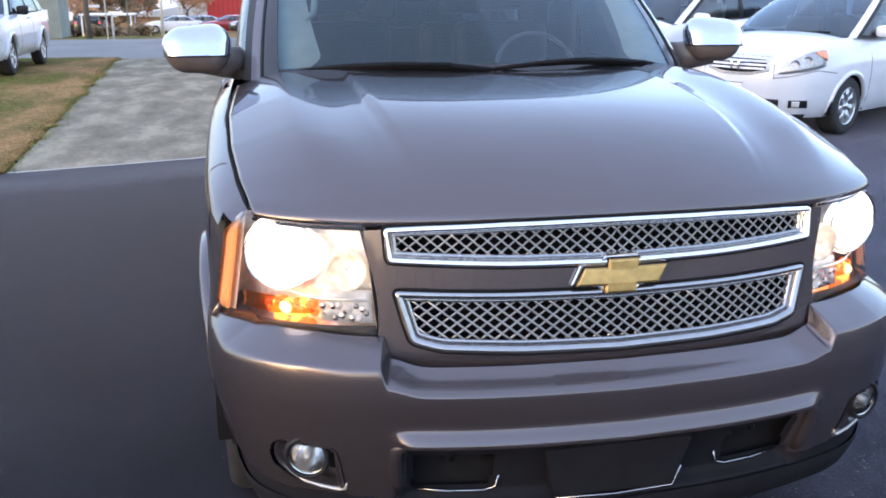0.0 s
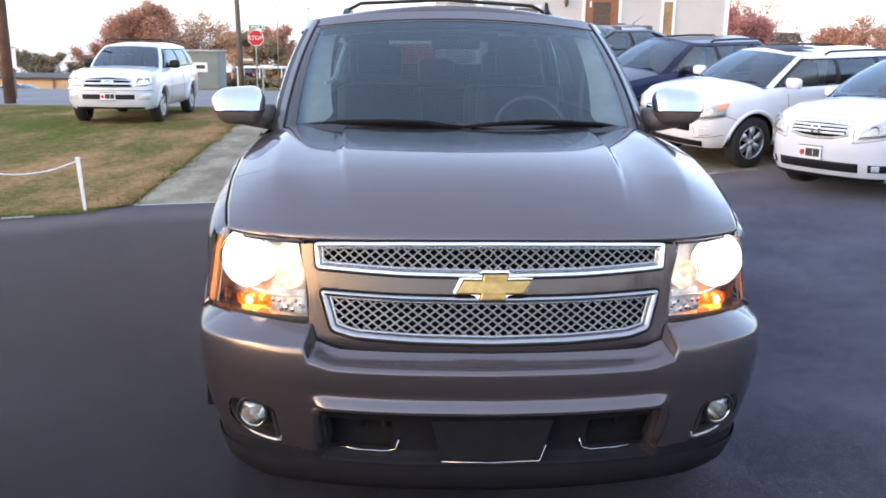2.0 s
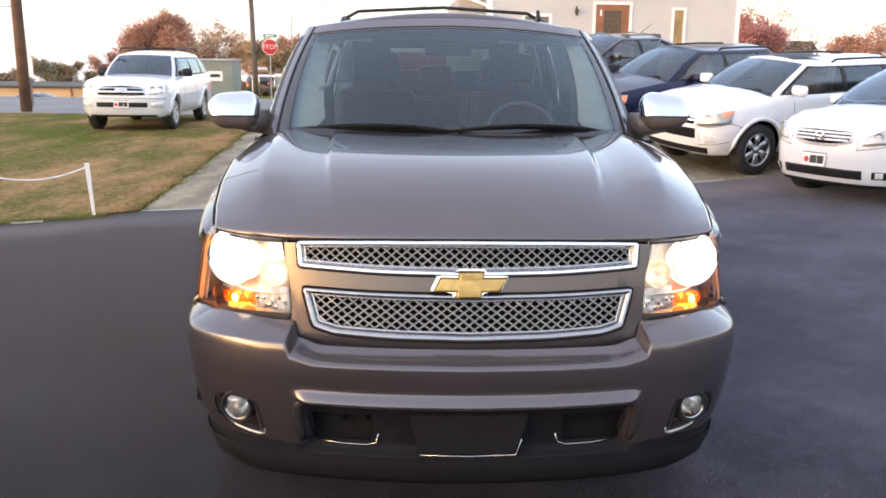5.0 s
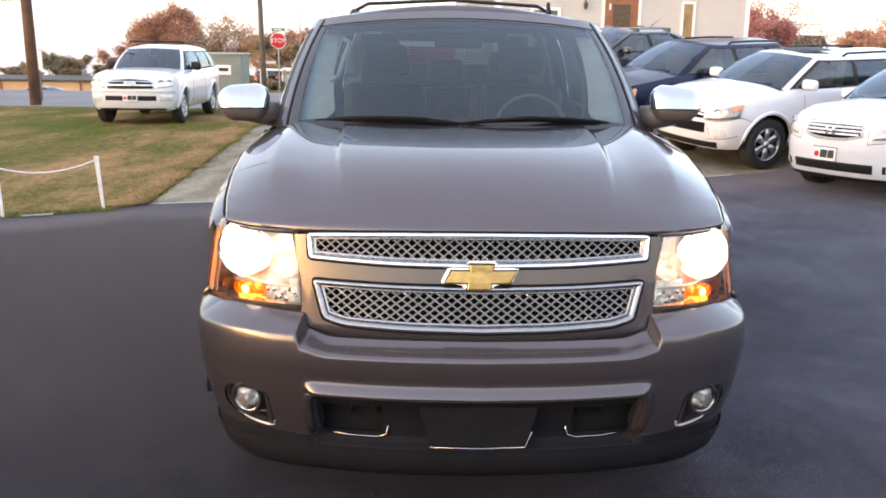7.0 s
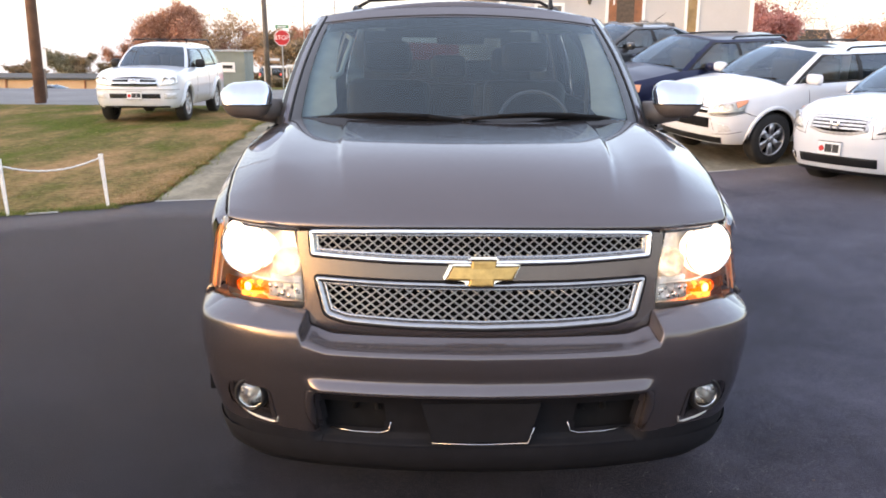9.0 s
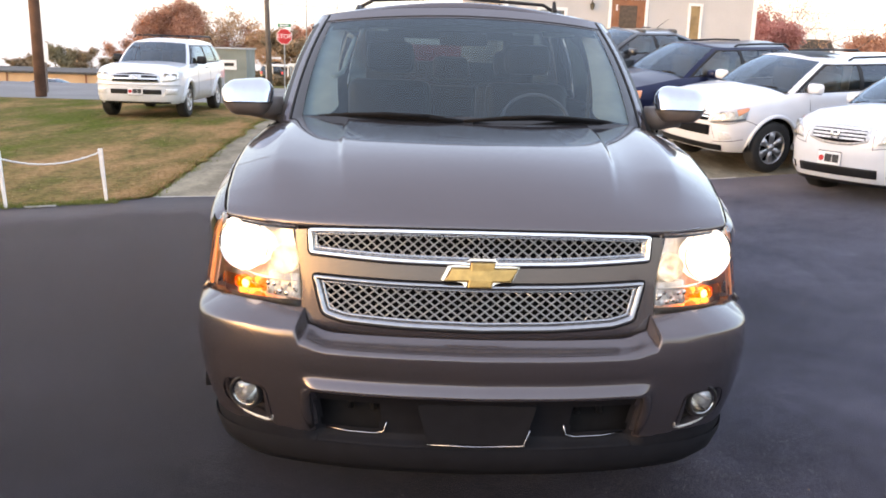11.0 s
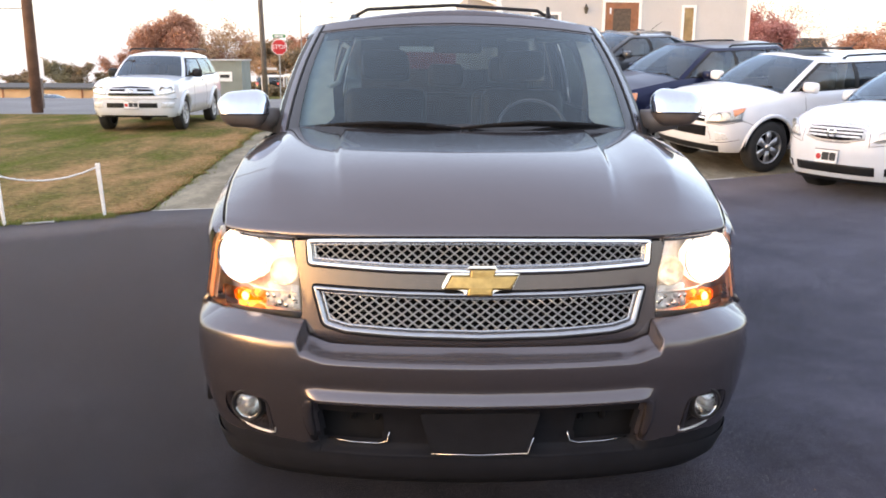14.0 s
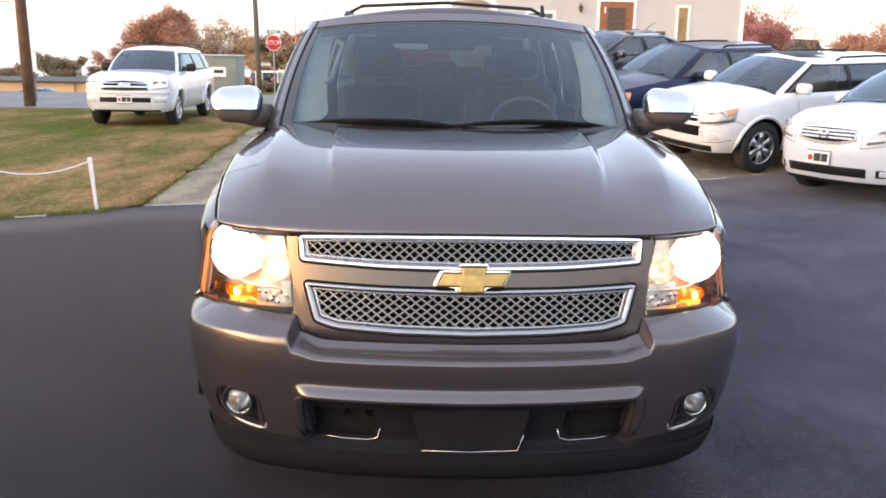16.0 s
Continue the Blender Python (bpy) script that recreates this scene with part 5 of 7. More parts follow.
    part("park_lamp", band(head, (sg * (si + 0.02), sg * (si + 0.03)), (sg * FACE.s_of_x(0.765), sg * FACE.s_of_x(0.765)), [0.858, 0.856], [0.935, 0.935], 0.03, 10, 4, 0.02), PALE_LAMP, hl, "ribbed clear park lamp")
    for k in range(14):
        p = head(sg * (si + 0.036 + 0.0095 * k), 0.882 + 0.017 * math.sin(k * 2.6), 0.027)
        part("lens_facet", lathe([(-0.001, 0.001), (0.0, 0.006 + 0.002 * (k % 3)), (0.005, 0.009 + 0.002 * (k % 3))], 6, "y", m=pose(*p, 0, 25 * k, 0)), REFLECT if k % 3 == 1 else PALE_LAMP if k % 3 else SATIN, hl)
    part("bezel", tube([head(sg * FACE.s_of_x(a), z, 0.022) for a, z in ((0.648, 0.917), (0.70, 0.917), (0.76, 0.914), (0.81, 0.916), (0.86, 0.924))], [0.003, 0.005, 0.005, 0.004, 0.002], 8), BRIGHT, hl, "bright bar across the lamp")
    part("marker_lamp", band(head, (sg * (so - 0.082), sg * (so - 0.094)), (sg * (so + 0.008), sg * (so - 0.010)), [0.832, 0.824], [1.085, 1.040], 0.004, 6, 8, 0.006), MARKER, hl, "lit amber side marker")

# bumper
TOPC = [(0.085, 0.764), (0.080, 0.757), (0.040, 0.741), (0.014, 0.7305), (0.0055, 0.7262), (0.0014, 0.7220), (0.0, 0.7165), (0.0, 0.708)]
TOPS = [(0.105, 0.838), (0.060, 0.820), (0.020, 0.802), (0.0125, 0.7985), (0.0100, 0.7960), (0.0085, 0.792), (0.0070, 0.785), (0.0030, 0.758)]
MID = [(0.0, 0.700), (0.0015, 0.675), (0.004, 0.650)]
LIPC = [(0.012, 0.628), (0.002, 0.616), (-0.012, 0.597), (-0.014, 0.588), (-0.008, 0.581), (0.012, 0.576), (0.034, 0.566), (0.050, 0.545), (0.075, 0.50), (0.092, 0.46), (0.104, 0.425), (0.108, 0.405), (0.098, 0.388), (0.075, 0.372), (0.08, 0.34)]
LIPS = [(0.006, 0.632), (0.007, 0.622), (0.0085, 0.608), (0.010, 0.598), (0.0115, 0.588), (0.014, 0.572), (0.018, 0.552), (0.023, 0.530), (0.032, 0.495), (0.044, 0.455), (0.055, 0.425), (0.062, 0.400), (0.066, 0.380), (0.070, 0.36), (0.09, 0.34)]
PROF_N = len(TOPC) + len(MID) + len(LIPC)


def bump_row(k, x):
    """The k-th step of the bumper's section at x from the middle: how far in, and how high."""
    if k < len(TOPC):
        a, b, w = TOPC[k], TOPS[k], smoothstep(0.604, 0.626, x) * 0.72 + 0.28 * smoothstep(0.48, 0.608, x) ** 2
    elif k < len(TOPC) + len(MID):
        a = b = MID[k - len(TOPC)]
        w = 0.0
    else:
        a, b, w = LIPC[k - len(TOPC) - len(MID)], LIPS[k - len(TOPC) - len(MID)], smoothstep(0.540, 0.618, x)
    d, z = a[0] + (b[0] - a[0]) * w, a[1] + (b[1] - a[1]) * w
    if k < len(TOPC):
        up = float(np.interp(x, [0.62, 0.7, 0.8, 0.9, 1.0, 1.05], [0.0, 0.0, 0.005, 0.002, -0.002, 0.018]))
        crease = float(np.interp(x, [0.62, 0.7, 0.8, 0.9, 1.0, 1.05], [-0.008, -0.009, -0.006, -0.009, -0.015, -0.012]))
        t = min(1.0, k / 3)
        z += smoothstep(0.604, 0.626, x) * (up * (1 - t) + crease * t) * (1 if k < 6 else 0.6)
    return d, z


def bump_at(s, k, off=0.0):
    x, _ = BUMP.at(abs(s))
    i = min(int(k), PROF_N - 2)
    (d0, z0), (d1, z1) = bump_row(i, x), bump_row(i + 1, x)
    f = k - i
    px, py = BUMP.at(s, d0 + (d1 - d0) * f + off)
    return Vector((px, py, z0 + (z1 - z0) * f))


STEPS = [float(k) for k in range(len(TOPC) + len(MID) + 4)] + [k / 4 for k in range(4 * (len(TOPC) + len(MID) + 4), 4 * (PROF_N - 1) + 1)]


def bump_depth(z):
    return float(np.interp(z, [p[1] for p in LIPS[::-1]], [p[0] for p in LIPS[::-1]]))


POCKET = rounded([(0.735, 0.568), (0.885, 0.572), (0.898, 0.50), (0.85, 0.452), (0.725, 0.430)], 0.03, 5)


def bump_keep(s, k):
    p = bump_at(s, k)
    if inside(POCKET, abs(p.x), p.z):
        return False
    return not (k >= INSERT and (abs(p.x) < 0.552 or p.z < low_line(p.x)))


def low_line(x):
    """Where the painted skin ends above the lower edge, which is darkened for shade."""
    return float(np.interp(abs(x), [0.5, 0.72, 0.9, 1.06], [0.395, 0.418, 0.414, 0.400]))


def low_keep(s, k):
    p = bump_at(s, k)
    return abs(p.x) >= 0.552 and p.z < low_line(p.x)


def insert_keep(s, k):
    p = bump_at(s, k)
    return abs(p.x) < 0.552 and not (0.33 < abs(p.x) < 0.535 and 0.418 < p.z < 0.53)


BUMP_S = sorted([*lin(-BUMP.length, BUMP.length, 341), *lin(BUMP.s_of_x(0.602), BUMP.s_of_x(0.628), 14), *lin(-BUMP.s_of_x(0.628), -BUMP.s_of_x(0.602), 14)])
INSERT = len(TOPC) + len(MID) + 6
bumper = part("front_bumper", grid(bump_at, BUMP_S, STEPS, bump_keep), BROWN, HERO, "brown front bumper with a raised lip")
# The dark grey below also holds the shade of the recess and tucked-under edge.
part("lower_insert", grid(bump_at, lin(-BUMP.length, BUMP.length, 341), [k for k in STEPS if k >= INSERT], insert_keep), VALANCE, bumper, "lower bumper insert, dark grey with recess shade in its colour")
for sg in (1, -1):
    part("lower_edge", grid(lambda s, k: bump_at(sg * s, k), lin(0.4, BUMP.length, 130), [k for k in STEPS if k >= INSERT], low_keep), VALANCE, bumper, "lower edge of the bumper, its shade put into dark grey")
part("valance", grid(lambda s, v: Vector((*BUMP.at(s, (0.060, 0.062, 0.085, 0.13, 0.22)[int(v)]), (0.372, 0.345, 0.29, 0.25, 0.235)[int(v)])), lin(-BUMP.length, BUMP.length, 120), [0, 1, 2, 3, 4]), VALANCE, bumper, "dark grey lower valance")
part("bumper_backing", grid(lambda s, v: Vector((*BUMP.at(s, 0.13), v)), lin(-1.0, 1.0, 40), lin(0.30, 0.72, 4)), VOID, bumper)
part("plate_panel", prism(rounded([(-0.205, 0.548), (0.205, 0.548), (0.165, 0.392), (-0.165, 0.392)], 0.012), lambda a, b, d: Vector((a, -0.022 + 0.2 * a * a + (0.55 - b) * 0.18 + d, b)), 0.06, bevel=0.004), VALANCE, bumper, "blank plate panel", smooth=False)
part("panel_trim", tube([(-0.166, 0.010, 0.389), (0, 0.004, 0.386), (0.166, 0.010, 0.389), (0.185, 0.004, 0.45)], 0.0035, 6), SATIN, bumper)
for sg in (1, -1):
    hole = [(0.325, 0.545), (0.545, 0.545), (0.545, 0.410), (0.325, 0.410)]
    part("tow_recess", prism([(sg * a, b) for a, b in hole], lambda a, b, d: Vector((*BUMP.at(BUMP.s_of_x(a), 0.16 + d), b)), 0.02), VOID, bumper, smooth=False)
    part("tow_hook", tube([Vector((*BUMP.at(BUMP.s_of_x(sg * a), 0.11), z)) for a, z in ((0.37, 0.49), (0.375, 0.535), (0.45, 0.54), (0.455, 0.49))], 0.012, 8), BLACK, bumper, "black tow hook")
    part("recess_trim", tube([Vector((*BUMP.at(BUMP.s_of_x(sg * a), 0.099), z)) for a, z in ((0.318, 0.455), (0.328, 0.415), (0.36, 0.405), (0.46, 0.405), (0.545, 0.414))], 0.004, 6), SATIN, bumper, "bright trim line")
    # fog lamp
    fx, fy = BUMP.at(sg * BUMP.s_of_x(0.812), 0.02)
    ang = sg * 18
    fm = pose(fx, fy, 0.532, 0, 0, ang)
    fg = part("fog_lamp", lathe([(0.07, 0.01), (0.05, 0.030), (0.018, 0.044), (0.0, 0.046), (0.0, 0.048), (0.02, 0.051), (0.06, 0.053)], 30, "y", m=fm), REFLECT, bumper, "round fog lamp, unlit")
    part("fog_lens", lathe([(-0.012, 0.001), (-0.009, 0.022), (-0.003, 0.040), (0.004, 0.047)], 30, "y", m=fm), LENS, fg)
    part("fog_bulb", lathe([(-0.004, 0.001), (-0.002, 0.010), (0.02, 0.014), (0.05, 0.012)], 14, "y", m=fm), LAMPBOX, fg, "pale bulb shield")
    part("fog_bezel", lathe([(-0.004, 0.050), (-0.007, 0.054), (-0.004, 0.058), (0.02, 0.062)], 32, "y", m=fm), BLACK, fg, "black bezel")
    pocket = fine_line(POCKET, 0.015)

    def pocket_at(k, v):
        a, z = pocket[int(k) % len(pocket)]
        c = v * 0.45
        a, z = a + (0.815 - a) * c, z + (0.52 - z) * c
        return Vector((*BUMP.at(BUMP.s_of_x(sg * a), bump_depth(z) + 0.075 * smoothstep(0, 0.7, v) - 0.004), z))
    part("fog_pocket", grid(pocket_at, list(range(len(pocket) + 1)), [-0.06, 0, 0.15, 0.4, 0.7, 1.0]), BROWN, bumper, "recessed fog lamp pocket")
    part("pocket_back", prism([(sg * a, z) for a, z in POCKET], lambda a, z, d: Vector((*BUMP.at(BUMP.s_of_x(a), 0.105 + d), z)), 0.01), VOID, bumper, smooth=False)
    part("pocket_trim", tube([Vector((*BUMP.at(BUMP.s_of_x(sg * a), bump_depth(z) - 0.002), z)) for a, z in ((0.719, 0.455), (0.724, 0.436), (0.745, 0.433), (0.79, 0.440), (0.83, 0.449), (0.855, 0.458))], [0.002, 0.0035, 0.005, 0.005, 0.003, 0.001], 6), BRIGHT, bumper, "bright crescent trim")
    # side badge, handles
    part("fender_badge", tube([HS.at(sg * HS.plan.s_of_y(1.62), 0.93, -0.004), HS.at(sg * HS.plan.s_of_y(1.78), 0.93, -0.004)], 0.018, 6), CHROME, HERO, "small chrome fender badge")
    for yy in (2.75, 3.75):
        part("door_handle", tube([HS.at(sg * HS.plan.s_of_y(yy), 1.12, -0.01), HS.at(sg * HS.plan.s_of_y(yy + 0.05), 1.12, -0.035), HS.at(sg * HS.plan.s_of_y(yy + 0.17), 1.12, -0.035), HS.at(sg * HS.plan.s_of_y(yy + 0.22), 1.12, -0.01)], 0.016, 8), CHROME, HERO, "chrome door handle")
    for yy in (1.70, 2.95, 3.95):
        part("door_gap", tube([HS.at(sg * HS.plan.s_of_y(yy), z, 0.002) for z in lin(0.50, 1.32, 12)], 0.004, 5), VOID, HERO)
    ear = [bump_at(sg * BUMP.s_of_x(1.046), 2), bump_at(sg * BUMP.s_of_x(1.050), 0.6) + Vector((sg * 0.012, 0, 0.012)), bump_at(sg * BUMP.s_of_x(1.050), 0) + Vector((sg * 0.030, 0.0, 0.035))]
    part("bumper_ear", tube(ear, [0.012, 0.009, 0.003], 8), BROWN, bumper, "raised end of the bumper shoulder")
    part("lip_end", tube([Vector((*BUMP.at(BUMP.s_of_x(sg * a), d), z)) for a, z, d in ((0.52, 0.592, 0.006), (0.565, 0.588, 0.012), (0.588, 0.568, 0.022), (0.594, 0.52, 0.036), (0.592, 0.47, 0.052), (0.586, 0.42, 0.070))], [0.008, 0.014, 0.019, 0.020, 0.018, 0.012], 12), BROWN, bumper, "rounded end of the bumper lip")


# ---- the row of parked cars ----
LEV = [(0, 0.10), (0.10, 0.05), (0.25, 0.015), (0.5, 0.0), (0.7, 0.008), (0.85, 0.03), (0.94, 0.055), (1.0, 0.10)]

# compact white suv
RAV = dict(paint=WHITE, plan=[(0, 0.0), (0.45, 0.03), (0.76, 0.14), (0.89, 0.42), (0.925, 0.8), (0.925, 3.9), (0.88, 4.35), (0, 4.45)],
           top=[(0, 0.90), (0.25, 0.98), (0.6, 1.04), (1.15, 1.11), (1.6, 1.125), (4.5, 1.18)], levels=LEV, z0=0.30, axles=(0.88, 3.50), r=0.365, w=0.205, cowl=1.07,
           crown=lambda y: 0.065 * smoothstep(0.09, 0.8, y), cabin=(0.845, 0.99, 4.38, 0.66, 1.84, 4.0, 1.125, 1.10, 1.11, 1.565, 0.10, 0.04), roof_crown=0.06, seat_z=0.98, dash_z=1.10, mirror_z=1.185, mirror_size=(0.26, 0.155),
           lamps=[("headlight", 0.50, 0.56, 0.98, 1.02, [0.72, 0.73, 0.78], [0.84, 0.90, 0.93], PALE_LAMP), ("headlight_lens", 0.49, 0.55, 1.0, 1.05, [0.71, 0.72, 0.77], [0.85, 0.91, 0.945], LENS, -0.016), ("turn_lamp", 0.90, 0.87, 1.03, 1.06, [0.82, 0.89], [0.905, 0.94], TURNLENS, -0.020),
                  ("fog_recess", 0.66, 0.64, 0.84, 0.80, [0.47, 0.50], [0.60, 0.58], PALE_LAMP, -0.004)],
           bands=[("grille", -0.46, 0.46, [0.72, 0.71, 0.72], [0.80, 0.82, 0.80], VOID), ("grille_bar", -0.46, 0.46, [0.765], [0.785], CHROME, -0.014), ("lower_grille", -0.50, 0.50, [0.52], [0.66], VOID), ("skid_plate", -0.7, 0.7, [0.31], [0.40], BLACK)],
           rails=(0.60, 2.45, 4.1, 1.578), rail_mat=BLACK, spokes=6, mirror_y=0.44, pale=True, seams=[[(0.50, 0.70), (0.74, 0.70), (1.02, 0.76), (1.20, 0.70)], [(0.56, 0.44), (0.80, 0.46), (1.0, 0.50)], [(0.52, 0.66), (0.58, 0.50), (0.54, 0.42)]], arch=1.22, back_glass=REARGLASS, bowls=[(0.68, 0.82, 0.05), (0.82, 0.84, 0.045)])
rav, rs = everyday_car("compact_suv", "white compact suv with black roof rails and alloy wheels", "car", pose(3.74, 10.10, rise(3.74, 10.10)) @ pose(0, 0, 0, 4.3, 0, 0) @ pose(0, 0, 0, 0, 0, -67), RAV)
part("sunroof", grid(lambda x, y: Vector((x, y, 1.565 - 0.04 + 0.06 * (1 - (x / 0.66) ** 2) + 0.010 + 0.022 * smoothstep(1.95, 2.3, y))), lin(-0.36, 0.36, 9), lin(1.93, 2.60, 8)), material("black_glass", (0.006, 0.007, 0.012), 0.5, 0, var=0.1, spec=0.12), rav, "dark glass sunroof")

# white minivan
VAN = dict(paint=PEARL, plan=[(0, 0.0), (0.50, 0.040), (0.78, 0.19), (0.925, 0.52), (0.97, 0.95), (0.975, 4.5), (0.93, 5.0), (0, 5.1)],
           top=[(0, 0.965), (0.25, 1.038), (0.6, 1.088), (1.0, 1.128), (1.5, 1.140), (5.2, 1.17)], levels=LEV[:5] + [(0.85, 0.04), (0.92, 0.085), (0.97, 0.135), (1.0, 0.19)], z0=0.24, axles=(0.98, 4.0), r=0.345, w=0.235, cowl=1.02,
           crown=lambda y: 0.065 * smoothstep(0.09, 0.7, y), cabin=(0.90, 0.94, 5.0, 0.68, 2.10, 4.75, 1.150, 1.125, 1.115, 1.70, 0.10, 0.04), roof_crown=0.06, seat_z=0.98, dash_z=1.11, mirror_z=1.20,
           lamps=[("headlight", 0.52, 0.58, 1.05, 1.10, [0.755, 0.785, 0.845], [0.86, 0.975, 1.02], PALE_LAMP), ("headlight_lens", 0.51, 0.57, 1.07, 1.13, [0.745, 0.775, 0.835], [0.87, 0.985, 1.03], LENS, -0.018), ("fog_recess", 0.66, 0.66, 0.90, 0.88, [0.36], [0.45], BLACK), ("fog_lamp", 0.70, 0.70, 0.79, 0.79, [0.37], [0.44], PALE_LAMP, -0.012), ("turn_lamp", 0.98, 0.98, 1.10, 1.13, [0.970, 0.900], [1.0, 1.02], TURNLENS, -0.022)],
           bands=[("grille_surround", -0.41, 0.41, [0.770, 0.718, 0.710, 0.718, 0.770], [0.928, 0.938, 0.942, 0.938, 0.928], PALE_LAMP, -0.008), ("grille", -0.37, 0.37, [0.785, 0.752, 0.746, 0.752, 0.785], [0.898, 0.904, 0.906, 0.904, 0.898], VOID, -0.013), ("grille_bar", -0.385, 0.385, [0.866], [0.891], PALE_LAMP, -0.018), ("grille_bar", -0.382, 0.382, [0.824], [0.849], PALE_LAMP, -0.018), ("grille_bar", -0.36, 0.36, [0.783], [0.807], PALE_LAMP, -0.018), ("grille_bar", -0.41, 0.41, [0.926, 0.936, 0.940, 0.936, 0.926], [0.950, 0.962, 0.966, 0.962, 0.950], CHROME, -0.012), ("lower_grille", -0.55, 0.55, [0.345], [0.455], BLACK), ("lip", -0.9, 0.9, [0.24], [0.285], BLACK)],
           rails=(0.62, 2.6, 4.6, 1.712), rail_mat=BLACK, plate=(-0.05, 0.54), spokes=7, pale=True, back_glass=REARGLASS, seams=[[(0.46, 0.69), (0.62, 0.715), (0.98, 0.79), (1.28, 0.75)], [(0.46, 0.92), (0.47, 0.69)]], bowls=[(0.70, 0.858, 0.055), (0.86, 0.898, 0.058)])
van, _ = everyday_car("minivan", "white minivan with a chrome-barred grille and a dealer plate", "car", pose(4.91, 7.77, 0, 0, 0, -62.5), VAN)
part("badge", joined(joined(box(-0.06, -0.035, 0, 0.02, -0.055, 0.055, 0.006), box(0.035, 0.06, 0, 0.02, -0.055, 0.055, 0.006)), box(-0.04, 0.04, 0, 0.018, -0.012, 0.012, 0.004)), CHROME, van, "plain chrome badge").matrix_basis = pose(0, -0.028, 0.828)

# navy crossover
BLUE = dict(paint=NAVY, plan=[(0, 0.0), (0.45, 0.03), (0.76, 0.15), (0.88, 0.45), (0.92, 0.85), (0.92, 4.1), (0.86, 4.6), (0, 4.7)],
            top=[(0, 0.84), (0.3, 0.94), (0.7, 1.0), (1.25, 1.07), (1.7, 1.09), (4.8, 1.15)], levels=LEV, z0=0.28, axles=(0.92, 3.65), r=0.355, w=0.225, cowl=1.32,
            crown=lambda y: 0.07 * smoothstep(0.09, 0.8, y), cabin=(0.84, 1.24, 4.6, 0.62, 2.2, 4.2, 1.10, 1.07, 1.09, 1.59, 0.10, 0.04), roof_crown=0.06, seat_z=0.97, dash_z=1.06, mirror_z=1.14,
            lamps=[("headlight", 0.52, 0.56, 0.98, 1.03, [0.70, 0.71, 0.76], [0.80, 0.86, 0.90], PALE_LAMP), ("headlight_lens", 0.51, 0.55, 1.0, 1.05, [0.69, 0.70, 0.75], [0.81, 0.87, 0.91], LENS, -0.016), ("turn_lamp", 0.88, 0.92, 1.03, 1.07, [0.78], [0.90], TURNLENS, -0.02)],
            bands=[("grille", -0.44, 0.44, [0.66], [0.80], VOID), ("grille_bar", -0.44, 0.44, [0.79], [0.81], CHROME, -0.014), ("lower_grille", -0.6, 0.6, [0.34], [0.48], BLACK)],
            rails=(0.56, 2.75, 4.2, 1.592), rail_mat=BLACK, spokes=6, mirror_mat=NAVY, pale=True)
everyday_car("crossover", "dark navy blue crossover with black roof rails", "car", pose(2.8, 12.5, rise(2.8, 12.5)) @ pose(0, 0, 0, 4.3, 0, 0) @ pose(0, 0, 0, 0, 0, -62), BLUE)

# dark grey sedan
SEDAN = dict(paint=SLATE, plan=[(0, 0.0), (0.45, 0.03), (0.76, 0.16), (0.87, 0.48), (0.91, 0.9), (0.91, 4.1), (0.86, 4.65), (0, 4.78)],
             top=[(0, 0.76), (0.3, 0.84), (0.8, 0.91), (1.35, 0.98), (1.8, 1.0), (4.0, 1.03), (4.8, 1.02)], levels=LEV, z0=0.22, axles=(0.95, 3.7), r=0.33, w=0.215, cowl=1.42,
             crown=lambda y: 0.065 * smoothstep(0.09, 0.8, y), cabin=(0.82, 1.34, 4.45, 0.56, 2.35, 3.55, 1.0, 0.985, 1.0, 1.42, 0.10, 0.05), roof_crown=0.06, seat_z=0.86, dash_z=0.97, mirror_z=1.05,
             lamps=[("headlight", 0.52, 0.56, 1.0, 1.05, [0.60, 0.62, 0.68], [0.72, 0.77, 0.80], PALE_LAMP), ("headlight_lens", 0.51, 0.55, 1.02, 1.07, [0.59, 0.61, 0.67], [0.73, 0.78, 0.81], LENS, -0.016)],
             bands=[("grille", -0.42, 0.42, [0.58], [0.70], VOID), ("lower_grille", -0.6, 0.6, [0.28], [0.42], BLACK)], spokes=5, mirror_mat=SLATE)
sed, _ = everyday_car("sedan", "dark grey sedan with a roof aerial", "car", pose(1.85, 14.6, rise(1.85, 14.6) + 0.46) @ pose(0, 0, 0, 4.3, 0, 0) @ pose(0, 0, 0, 0, 0, -62), SEDAN)
part("aerial", tube([(0.0, 3.45, 1.45), (0.0, 3.75, 1.62)], [0.008, 0.003], 6), BLACK, sed)
part("deck", box(-0.75, 0.75, 3.6, 4.72, 0.9, 1.02, 0.04), SLATE, sed)

